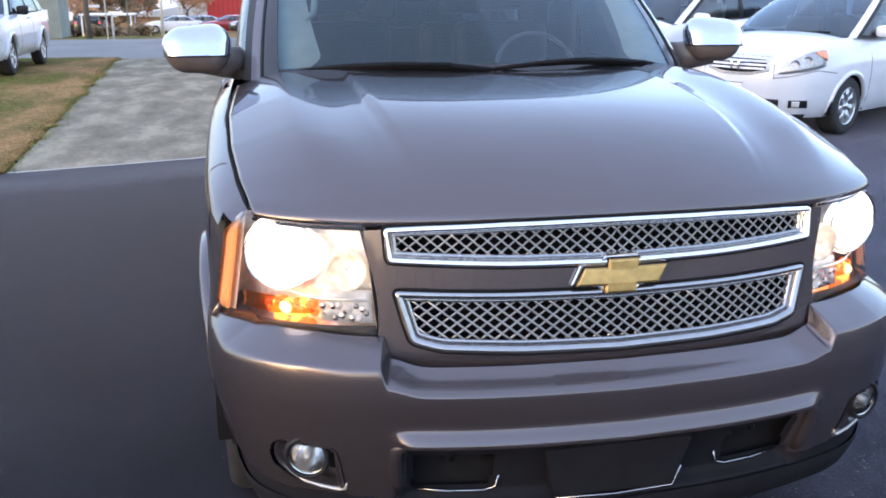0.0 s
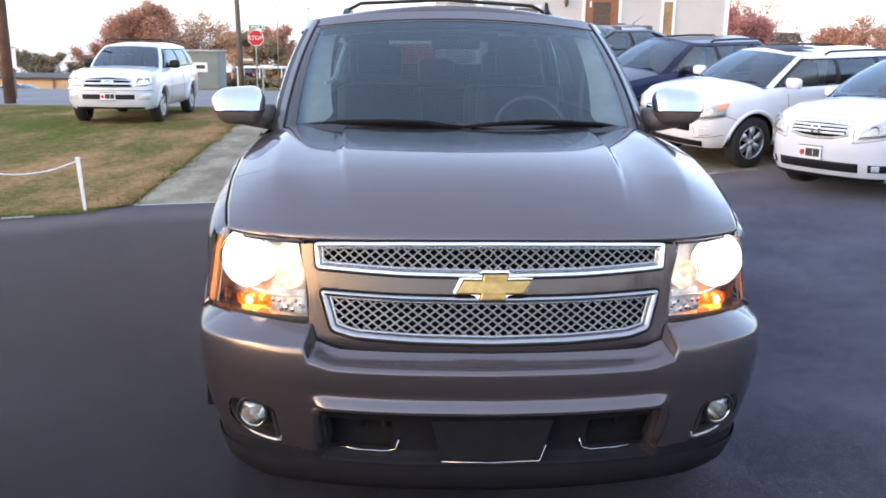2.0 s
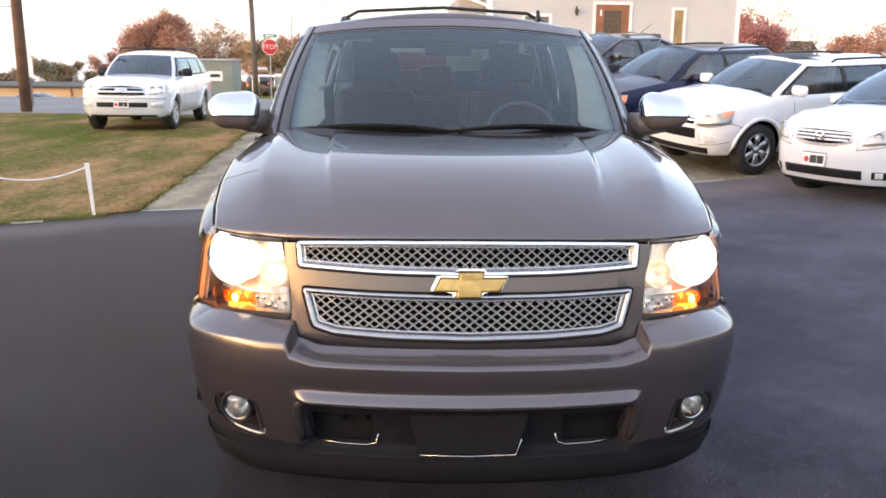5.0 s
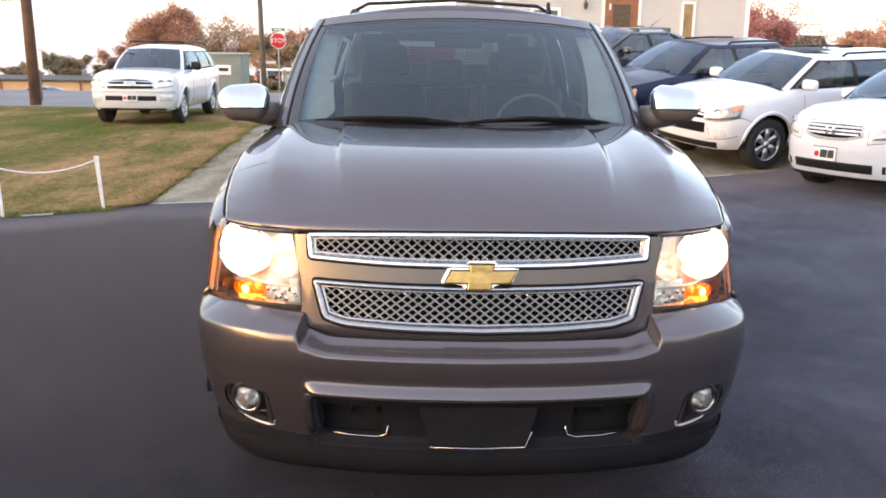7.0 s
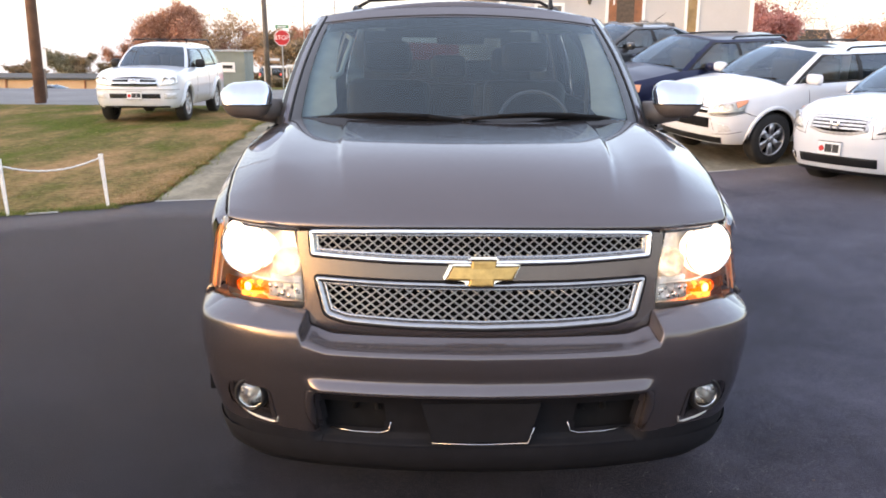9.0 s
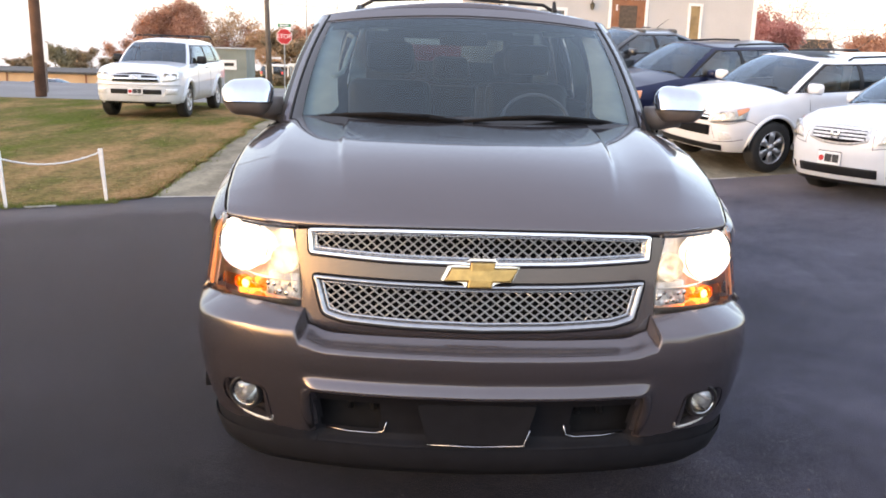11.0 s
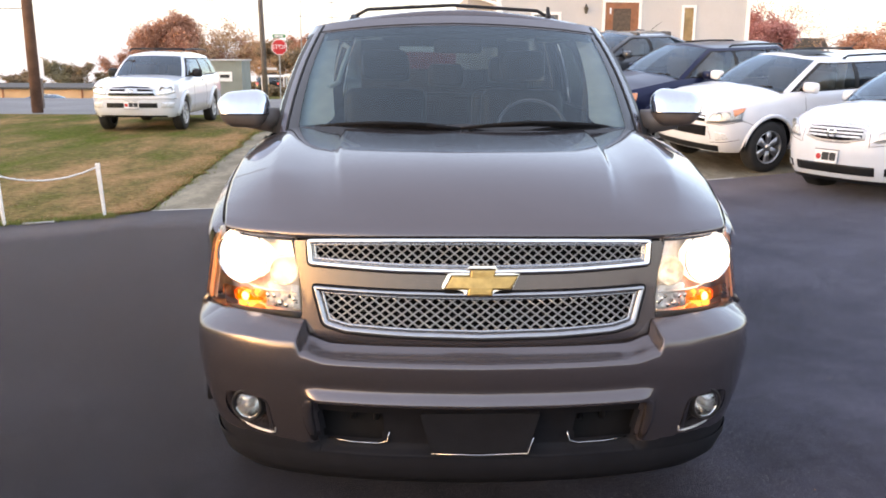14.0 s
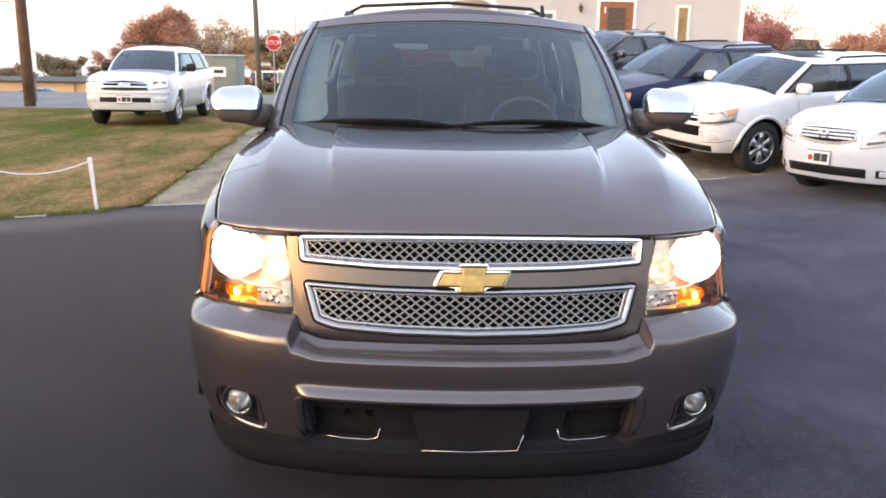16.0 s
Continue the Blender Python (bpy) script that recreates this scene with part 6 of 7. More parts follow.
# white mid-size suv on the lawn
RUN = dict(paint=WHITE, plan=[(0, 0.0), (0.55, 0.03), (0.84, 0.13), (0.925, 0.36), (0.94, 0.8), (0.94, 4.3), (0.90, 4.7), (0, 4.8)],
           top=[(0, 0.98), (0.2, 1.05), (0.6, 1.09), (1.2, 1.14), (1.7, 1.16), (4.9, 1.20)], levels=LEV, z0=0.32, axles=(0.88, 3.67), r=0.38, w=0.215, cowl=1.28,
           crown=lambda y: 0.055 * smoothstep(0.09, 0.7, y), cabin=(0.87, 1.14, 4.72, 0.68, 1.86, 4.4, 1.17, 1.14, 1.16, 1.63, 0.06, 0.03), seat_z=1.05, dash_z=1.15, mirror_z=1.23, roof_crown=0.11, flare=0.055, mirror_size=(0.23, 0.19),
           lamps=[("headlight", 0.55, 0.53, 0.96, 0.98, [0.79, 0.80, 0.84], [0.955, 1.005, 1.01], LAMP_PALE), ("fog_recess", 0.62, 0.62, 0.92, 0.92, [0.52], [0.64], PALE_LAMP), ("fog_lamp", 0.66, 0.66, 0.88, 0.88, [0.54], [0.62], PALE_LAMP, -0.012)],
           bands=[("grille", -0.50, 0.50, [0.775, 0.765, 0.775], [0.92, 0.995, 0.92], ALLOY, -0.010), ("grille_slot", -0.40, 0.40, [0.945, 0.945, 0.945], [0.952, 0.975, 0.952], VOID, -0.016), ("grille_slot", -0.46, -0.13, [0.872], [0.908, 0.922], VOID, -0.016), ("grille_slot", 0.13, 0.46, [0.872], [0.922, 0.908], VOID, -0.016), ("grille_slot", -0.48, 0.48, [0.795], [0.835], VOID, -0.016), ("bumper_step", -0.95, 0.95, [0.715], [0.74], WHITE, -0.022), ("lower_grille", -0.54, 0.54, [0.525], [0.625], BLACK), ("bumper_seam", -0.98, 0.98, [0.705], [0.715], GREY_SEAM, -0.012), ("skid_plate", -0.75, 0.75, [0.32], [0.36], BLACK)],
           rails=(0.62, 2.1, 4.3, 1.76), rail_mat=BLACK, crossbars=True, plate=(0.0, 0.585), spokes=6, mirror_mat=BLACK, bowls=[(0.655, 0.905, 0.068), (0.835, 0.91, 0.064)])
RX, RY = -6.07, 16.6
run, _ = everyday_car("midsize_suv", "white mid-size suv with a roof rack parked on the lawn", "car", pose(RX, RY, 0.03, 0, 0, -1), RUN)
part("badge", lathe([(0.0, 0.055), (-0.008, 0.055), (-0.012, 0.045), (-0.008, 0.035), (0.0, 0.035)], 20, "y"), CHROME, run, "plain oval badge").matrix_basis = pose(0, -0.018, 0.89)

# ---- house with siding ----
BX0, BX1, BY = 2.29, 9.25, 22.18
house = thing("house", "cream vinyl-sided house with a brown wooden door", "house")
wall_h = 4.4
part("wall", box(BX0, BX1, BY, BY + 9, -0.02, wall_h), SIDING, house, smooth=False)
for k in range(38):
    z = 0.25 + k * 0.111
    if z > wall_h - 0.1:
        break
    bm = bmesh.new()
    vs4 = [bm.verts.new(c) for c in ((BX0, BY - 0.020, z), (BX1, BY - 0.020, z), (BX1, BY - 0.003, z + 0.111), (BX0, BY - 0.003, z + 0.111), (BX0, BY - 0.001, z), (BX1, BY - 0.001, z))]
    bm.faces.new(vs4[:4])
    bm.faces.new((vs4[0], vs4[4], vs4[5], vs4[1]))
    part("siding_board", bm, SIDING, house, smooth=False)
part("corner_board", box(BX1 - 0.09, BX1 + 0.03, BY - 0.035, BY + 0.1, 0, wall_h), TRIM_WHITE, house, smooth=False)
part("corner_board", box(BX0 - 0.03, BX0 + 0.09, BY - 0.035, BY + 0.1, 0, wall_h), TRIM_WHITE, house, smooth=False)
DX0, DX1, DZ0, DZ1 = 5.16, 6.25, 1.12, 3.21


def trim_frame(x0, x1, z0, z1, w, y, depth=0.04):
    bm = box(x0, x0 + w, y - depth, y + 0.02, z0, z1)
    box(x1 - w, x1, y - depth, y + 0.02, z0, z1, bm=bm)
    box(x0, x1, y - depth - 0.003, y + 0.02, z1 - w, z1, bm=bm)
    return bm


dr = part("door", box(DX0 + 0.08, DX1 - 0.08, BY - 0.030, BY + 0.02, DZ0, DZ1 - 0.08), DOOR_WOOD, house, "brown wooden door with a tall leaded pane", smooth=False)
part("door_frame", trim_frame(DX0, DX1, DZ0, DZ1, 0.08, BY, 0.055), TRIM_WHITE, dr, smooth=False)
part("pane", box(DX0 + 0.30, DX1 - 0.30, BY - 0.042, BY - 0.03, DZ0 + 0.3, DZ1 - 0.24), material("bronze_door_glass", (0.085, 0.055, 0.035), 0.25, 0, var=0.4, scale=14), dr, "bronze patterned pane", smooth=False)
part("door_panel", trim_frame(DX0 + 0.26, DX1 - 0.26, DZ0 + 0.26, DZ1 - 0.20, 0.04, BY - 0.03, 0.016), DOOR_WOOD, dr, smooth=False)
part("sticker", box(DX0 + 0.20, DX0 + 0.25, BY - 0.036, BY - 0.03, DZ1 - 0.38, DZ1 - 0.22), SIGN_WHITE, dr, smooth=False)
w1 = part("window", trim_frame(7.36, 7.76, 1.75, 3.08, 0.07, BY, 0.055), TRIM_WHITE, house, "narrow white-framed window", smooth=False)
part("pane", box(7.43, 7.69, BY - 0.03, BY - 0.02, 1.75, 3.04), material("curtained_pane", (0.30, 0.20, 0.09), 0.25, 0, var=0.25, scale=5), w1, smooth=False)
part("sill", box(7.34, 7.78, BY - 0.07, BY + 0.02, 1.68, 1.76), TRIM_WHITE, w1, smooth=False)
w2 = part("window", trim_frame(3.2, 4.03, 1.6, 2.87, 0.085, BY, 0.055), TRIM_WHITE, house, "white-framed window", smooth=False)
part("pane", box(3.28, 3.95, BY - 0.03, BY - 0.02, 1.6, 2.80), material("dim_pane", (0.12, 0.12, 0.11), 0.12, 0, var=0.25, scale=5), w2, smooth=False)
lp = part("wall_lamp", lathe([(-0.10, 0.008), (-0.085, 0.036), (0.035, 0.062), (0.05, 0.075), (0.075, 0.045), (0.11, 0.012)], 8, "z", m=pose(4.69, BY - 0.14, 2.92)), LANTERN, house, "dull bronze lantern wall lamp", smooth=False)
part("lamp_bracket", tube([(4.69, BY - 0.02, 2.98), (4.69, BY - 0.10, 3.08), (4.69, BY - 0.14, 3.04)], 0.014, 6), BLACK, lp)
rf = bmesh.new()
for pts in ([(BX0 - 0.4, BY - 0.45, wall_h), (BX1 + 0.4, BY - 0.45, wall_h), (BX1 + 0.4, BY + 4.5, wall_h + 2.2), (BX0 - 0.4, BY + 4.5, wall_h + 2.2)], [(BX0 - 0.4, BY + 9.45, wall_h), (BX1 + 0.4, BY + 9.45, wall_h), (BX1 + 0.4, BY + 4.5, wall_h + 2.2), (BX0 - 0.4, BY + 4.5, wall_h + 2.2)]):
    rf.faces.new([rf.verts.new(p) for p in pts])
roof_ob = part("roof", rf, SHINGLE, house, smooth=False)
md = roof_ob.modifiers.new("thickness", "SOLIDIFY")
md.thickness = 0.15
part("gutter", box(BX0 - 0.4, BX1 + 0.4, BY - 0.52, BY - 0.44, wall_h - 0.12, wall_h - 0.0), TRIM_WHITE, house, smooth=False)
# The wing's shadow is put into its wall colour, darker than the front siding.
part("side_wing", box(1.55, BX0 - 0.035, BY + 1.2, BY + 7, -0.02, 3.35), material("shaded_grey_siding", (0.34, 0.31, 0.28), 0.6, 0, var=0.08, scale=2), house, smooth=False)
part("downspout", tube([(1.62, BY + 1.13, 3.5), (1.75, BY + 1.08, 3.32), (2.30, BY + 0.4, 3.08), (2.38, BY - 0.06, 3.0), (2.38, BY - 0.06, 0.1)], 0.045, 8), TRIM_WHITE, house, "white downspout")

# ---- street things ----
POSTS = [(-3.44, 6.64), (-4.30, 6.20), (-5.16, 5.74), (-6.02, 5.28)]
for px, py in POSTS:
    stake = box(-0.023, 0.023, -0.014, 0.014, 0, 0.58, 0.004)
    for v in stake.verts:
        if v.co.z < 0.1:
            v.co.x *= 0.55
    ps = part("rope_post", stake, WHITE_PAINT, None, smooth=False)
    ps.matrix_world = pose(px, py, 0.0, 0, -4, 0)
    tagged(ps, "thin white-painted stake at the edge of the lawn", "post", "rope fence posts")
for (ax_, ay_), (bx_, by_) in zip(POSTS[:-1], POSTS[1:]):
    pts = []
    for i in range(33):
        t = i / 32
        pts.append((ax_ - 0.037 + (bx_ - ax_) * t, ay_ + (by_ - ay_) * t, 0.545 - 0.035 * t - 0.095 * 4 * t * (1 - t) + 0.0022 * math.sin(i * 2.4)))
    rp = part("rope", tube(pts, 0.0085, 6), WHITE_PAINT)
    tagged(rp, "sagging white rope between the stakes", "rope", "fence ropes")
edging = part("edging_strip", box(-0.15, 0.15, -0.02, 0.02, 0, 0.018, 0.006), PALE_EDGE)
edging.matrix_world = pose(-4.00, 6.30, 0.0, 0, 0, 22)
tagged(edging, "pale strip of old concrete edging beside the lawn", "edging")

pole = part("utility_pole", tube([(0, 0, 0), (-0.05, 0, 4), (-0.14, 0, 10)], [0.16, 0.145, 0.12], 14), WOOD_POLE)
pole.matrix_world = pose(*place_at(-0.4016, 26.3), 0)
tagged(pole, "brown wooden utility pole beside the road", "utility pole", "utility poles")
pole = part("utility_pole", tube([(0, 0, 0), (-0.12, 0, 5), (-0.25, 0, 10)], [0.16, 0.14, 0.12], 12), GREY_POLE)
pole.matrix_world = pose(*place_at(-0.153, 52), -1.0)
tagged(pole, "thin grey wooden utility pole across the road", "utility pole", "utility poles")
far_pole = part("utility_pole", tube([(0, 0, 0), (0, 0, 5), (0, 0, 11)], [0.16, 0.14, 0.12], 12), GREY_POLE)
far_pole.matrix_world = pose(62, 60, -1.2)
tagged(far_pole, "grey wooden utility pole behind the house", "utility pole", "utility poles")
west_pole = part("utility_pole", tube([(0, 0, 0), (0, 0, 5), (0, 0, 11)], [0.16, 0.14, 0.12], 12), WOOD_POLE)
west_pole.matrix_world = pose(-38, 27.5, -1.2)
tagged(west_pole, "brown wooden utility pole beside the road", "utility pole", "utility poles")
P1, P2 = Vector((*place_at(-0.4016, 26.3), 0)), Vector((*place_at(-0.153, 52), 0))
for A, B, sag in ((P1 + Vector((-0.1, 0, 3.9)), P2 + Vector((-0.2, 0, 4.5)), 0.25), (P1 + Vector((-0.1, 0, 2.9)), Vector((-38, 27.5, 3.4)), 0.3), (P1 + Vector((-0.1, 0, 3.8)), Vector((-38, 27.5, 4.6)), 0.3), (P2 + Vector((-0.2, 0, 4.6)), Vector((62, 60, 5.6)), 0.6), (P2 + Vector((-0.2, 0, 3.8)), Vector((62, 60, 4.5)), 0.6)):
    wr = part("overhead_wire", tube([A.lerp(B, i / 20) - Vector((0, 0, sag * 4 * (i / 20) * (1 - i / 20))) for i in range(21)], 0.012, 5), CABLE)
    tagged(wr, "thin black overhead wire between poles", "wire", "overhead wires")

# stop sign
ss0 = thing("stop_sign", "red octagonal stop sign under a green street sign", "road sign", m=pose(*place_at(-0.1367, 46), -0.66, 0, 0, 4))
octo = [(0.38 * math.cos(math.pi / 8 + k * math.pi / 4) / math.cos(math.pi / 8), 0.38 * math.sin(math.pi / 8 + k * math.pi / 4) / math.cos(math.pi / 8)) for k in range(8)]
part("post", box(-0.03, 0.03, 0.0, 0.05, 0, 3.25), METAL_GREY, ss0, smooth=False)
pn = part("sign_panel", prism([(a, b) for a, b in octo], lambda a, b, d: Vector((a, -0.02 + d, 2.66 + b)), 0.012), SIGN_WHITE, ss0, smooth=False)
part("sign_face", prism([(a * 0.93, b * 0.93) for a, b in octo], lambda a, b, d: Vector((a, -0.026 + d, 2.66 + b)), 0.005), SIGN_RED, pn, smooth=False)
cu = bpy.data.curves.new("sign_text", "FONT")
cu.body, cu.size, cu.align_x, cu.align_y, cu.extrude = "STOP", 0.30, "CENTER", "CENTER", 0.003
tx_ = new("sign_text", cu)
tx_.parent = pn
tx_.matrix_basis = pose(0, -0.032, 2.66, 90)
cu.materials.append(SIGN_WHITE)
part("street_sign", box(-0.32, 0.32, 0.01, 0.02, 3.12, 3.28), SIGN_GREEN, ss0, smooth=False)
part("street_sign_bar", box(-0.22, 0.20, 0.004, 0.01, 3.17, 3.23), SIGN_WHITE, ss0, smooth=False)


def sloped(name, label, category, slope, d, z, parts_fn):
    ob = thing(name, label, category, m=pose(*place_at(slope, d), z))
    parts_fn(ob)
    return ob


def shed_parts(ob):
    part("wall", box(-4.0, 0.95, 0, 3.2, 0, 2.25), SHED_GREEN, ob, smooth=False)
    for k in range(17):
        x = -3.9 + k * 0.29
        part("rib", box(x, x + 0.05, -0.007, 0, 0, 2.22), SHED_GREEN, ob, smooth=False)
    part("roof", prism([(-4.1, 2.25), (1.05, 2.25), (1.05, 2.33), (-4.1, 2.33)], lambda a, b, d: Vector((a, -0.1 + d, b)), 3.4), METAL_GREY, ob, smooth=False)
    part("sign", box(-0.55, 0.35, -0.06, -0.03, 1.0, 1.6), SIGN_WHITE, ob, smooth=False)
    part("sign_bar", box(-0.4, 0.2, -0.07, -0.06, 1.22, 1.42), INK, ob, smooth=False)


sloped("shed", "grey-green metal shed with a small white sign", "shed", -0.195, 57, -1.05, shed_parts)


def tan_parts(ob):
    part("wall", box(-16, 8, 0, 10, 0, 1.75), TAN_WALL, ob, smooth=False)
    part("roof", box(-16.2, 8.2, -0.2, 10.2, 1.75, 1.9), SHINGLE, ob, smooth=False)
    for x in (-4.5, -1.5, 1.6, 5.0):
        part("wall_post", box(x, x + 0.12, -0.08, 0, 0, 1.75), DOOR_WOOD, ob, smooth=False)


sloped("warehouse", "long low tan metal building beyond the road", "building", -0.375, 72, -2.95, tan_parts)


def arrow_sign(x, y, board_z, w):
    z0 = terrain(x, y)
    ob = thing("direction_sign", "small white direction board on a grey post", "sign", "roadside boards", m=pose(x, y, z0))
    part("post", box(-0.05, 0.05, 0, 0.08, 0, board_z - z0 + 0.08), METAL_GREY, ob, smooth=False)
    part("board", box(-0.15, w, -0.03, 0.0, board_z - z0 - 0.07, board_z - z0 + 0.07), SIGN_WHITE, ob, smooth=False)


arrow_sign(-8.25, 49.6, 0.82, 0.65)
arrow_sign(-6.8, 47.6, 0.52, 0.55)
slim_pole = part("flag_pole", tube([(0, 0, 0), (0, 0, 5), (0, 0, 9.0)], [0.045, 0.04, 0.03], 10), METAL_GREY)
slim_pole.matrix_world = pose(-7.06, 57.6, terrain(-7.06, 57.6))
tagged(slim_pole, "slim grey metal pole across the road", "pole", "flag poles")
thin_pole = part("flag_pole", tube([(0, 0, 0), (0, 0, 5), (0, 0, 9.5)], [0.10, 0.085, 0.06], 10), WHITE_PAINT)
thin_pole.matrix_world = pose(-5.0, 57.0, terrain(-5.0, 57.0))
tagged(thin_pole, "white-painted metal pole across the road", "pole", "flag poles")


def small_sign(ob):
    part("post", box(-0.03, 0.03, 0, 0.05, 0, 1.6), GREY_POLE, ob, smooth=False)
    part("board", box(-0.11, 0.11, -0.03, 0.0, 1.3, 1.9), SIGN_WHITE, ob, smooth=False)


sloped("roadside_sign", "narrow pale sign board on a post", "sign", -0.395, 28.5, -0.4, small_sign)

FAR = dict(RUN)
FAR["paint"], FAR["mirror_mat"], FAR["plate"] = paint("dark_green_grey_car_paint", (0.022, 0.028, 0.026), 0.3, 0.35, 0.2, 1.4), BLACK, None
fv, _ = everyday_car("far_suv", "dark parked suv with a lit red tail lamp beside the shed", "car", pose(-11.0, 71.0, terrain(-11.0, 69.0), 0, 0, 184), FAR)
TAIL = glowing("lit_tail_lamp", (0.9, 0.10, 0.08), 0.6)
for sx in (-0.84, 0.72):
    part("tail_lamp", box(sx, sx + 0.12, 4.66, 4.76, 0.95, 1.10, 0.02), TAIL, fv, "lit red tail lamp")
carport = thing("carport", "low pale flat-roofed carport beside the shed", "carport", m=pose(-10.55, 62.5, terrain(-10.55, 62.5)))
part("roof", box(-0.1, 3.3, 0, 3.2, 1.33, 1.42, 0.01), TRIM_WHITE, carport, smooth=False)
for cx_ in (0.0, 1.55, 3.1):
    for cy_ in (0.1, 3.0):
        part("post", box(cx_, cx_ + 0.10, cy_, cy_ + 0.10, 0, 1.33), TRIM_WHITE, carport, smooth=False)
tree("shrub", "low olive-brown shrub by the carport", pose(-9.6, 61.6, terrain(-9.6, 61.6)), 0.75, 0.9, HEDGE, 2500, 41, 0.05, trunk_r=0.04, group="shrubs")
REDPAINT = paint("red_car_paint", (0.35, 0.02, 0.02), 0.2, 0.3, 0.1)
for nm, lb, spec, pm, slp, dd, rz in (("far_sedan", "red sedan parked across the road", SEDAN, REDPAINT, -0.031, 78, -75), ("far_sedan", "dark sedan parked across the road", SEDAN, SLATE, -0.001, 74, -80), ("far_sedan", "white sedan parked across the road", SEDAN, WHITE, -0.088, 79, -85), ("far_sedan", "silver sedan parked across the road", SEDAN, SILVER, -0.062, 80, -85)):
    spec = dict(spec)
    spec["paint"], spec["mirror_mat"] = pm, pm
    fx_, fy_ = -0.98 + slp * dd, -2.02 + dd
    everyday_car(nm, lb, "car", pose(fx_, fy_, terrain(fx_, fy_), 0, 0, rz), spec, "cars across the road")
gx, gy = -0.98 - 0.010 * 100, 98.0
store = thing("storefront", "long low shop with a red front", "building", m=pose(gx, gy, terrain(gx, gy)))
part("wall", box(-1.2, 14, 0, 9, 0, 4.5), material("red_shop_front", (0.62, 0.06, 0.05), 0.5, 0, var=0.1, scale=1.0), store, smooth=False)
for k in range(12):
    part("rib", box(-1.1 + k * 0.5, -1.02 + k * 0.5, -0.06, 0, 0, 4.5), SIGN_RED, store, smooth=False)
part("side_wing", box(-11.0, -1.25, 0.5, 9, 0, 1.5), TAN_WALL, store, smooth=False)
part("roof", prism([(-11.2, 1.5), (-1.25, 1.5), (-1.25, 3.0), (-6.0, 2.2)], lambda a_, b_, d_: Vector((a_, 0.3 + d_, b_)), 9.0), TRIM_WHITE, store, smooth=False)
PICK = dict(SEDAN)
PICK["paint"] = material("blue_grey_paint", (0.07, 0.10, 0.15), 0.35, 0.2, var=0.05, coat=1.0)
everyday_car("far_pickup", "blue-grey parked car beyond the road", "car", pose(*place_at(-0.345, 58), terrain(*place_at(-0.345, 58)), 0, 0, 80), PICK)

# yellow truck and a grey-roofed outbuilding beyond the parked cars
YELLOW = material("yellow_truck_paint", (0.72, 0.42, 0.05), 0.45, 0, var=0.08, scale=2)
tkx, tky = 26.1, 37.6
tkz = terrain(tkx, tky)
truck = thing("box_truck", "yellow box truck parked behind the row of cars", "truck", m=pose(tkx, tky, tkz))
part("cargo_box", box(0, 4.6, 0, 2.3, 0.95, 3.05 - tkz, 0.03), YELLOW, truck, smooth=False)
part("roof_edge", box(-0.02, 4.62, -0.02, 2.32, 3.03 - tkz, 3.09 - tkz), METAL_GREY, truck, smooth=False)
part("door_panel", box(1.45, 4.5, -0.02, 0.0, 1.05, 2.95 - tkz), SIGN_WHITE, truck, smooth=False)
part("cab", box(4.65, 6.3, 0.1, 2.2, 0.6, 2.4, 0.12, 3), WHITE, truck)
part("chassis", box(0.1, 6.2, 0.4, 1.9, 0.5, 0.94), BLACK, truck, smooth=False)
for wx_ in (0.9, 5.4):
    for wy_, sg in ((0.15, -1), (2.1, 1)):
        part("wheel", lathe([(-0.12, 0.05), (-0.12, 0.40), (-0.08, 0.45), (0.08, 0.45), (0.12, 0.40), (0.12, 0.05)], 20, "y", m=pose(wx_, wy_, 0.45)), RUBBER, truck)
obx, oby = -0.46 + 0.443 * 62, -2.56 + 62
obz = terrain(obx, oby)
outb = thing("outbuilding", "small outbuilding with a grey gabled roof", "building", m=pose(obx, oby, obz))
part("wall", box(0, 1.9, 0, 3, 0, 2.35 - obz), SHED_GREEN, outb, smooth=False)
part("roof", prism([(-0.25, 2.35 - obz), (2.15, 2.35 - obz), (1.75, 2.95 - obz), (0.3, 2.98 - obz)], lambda a, b, d: Vector((a, -0.2 + d, b)), 3.4), SHINGLE, outb, smooth=False)

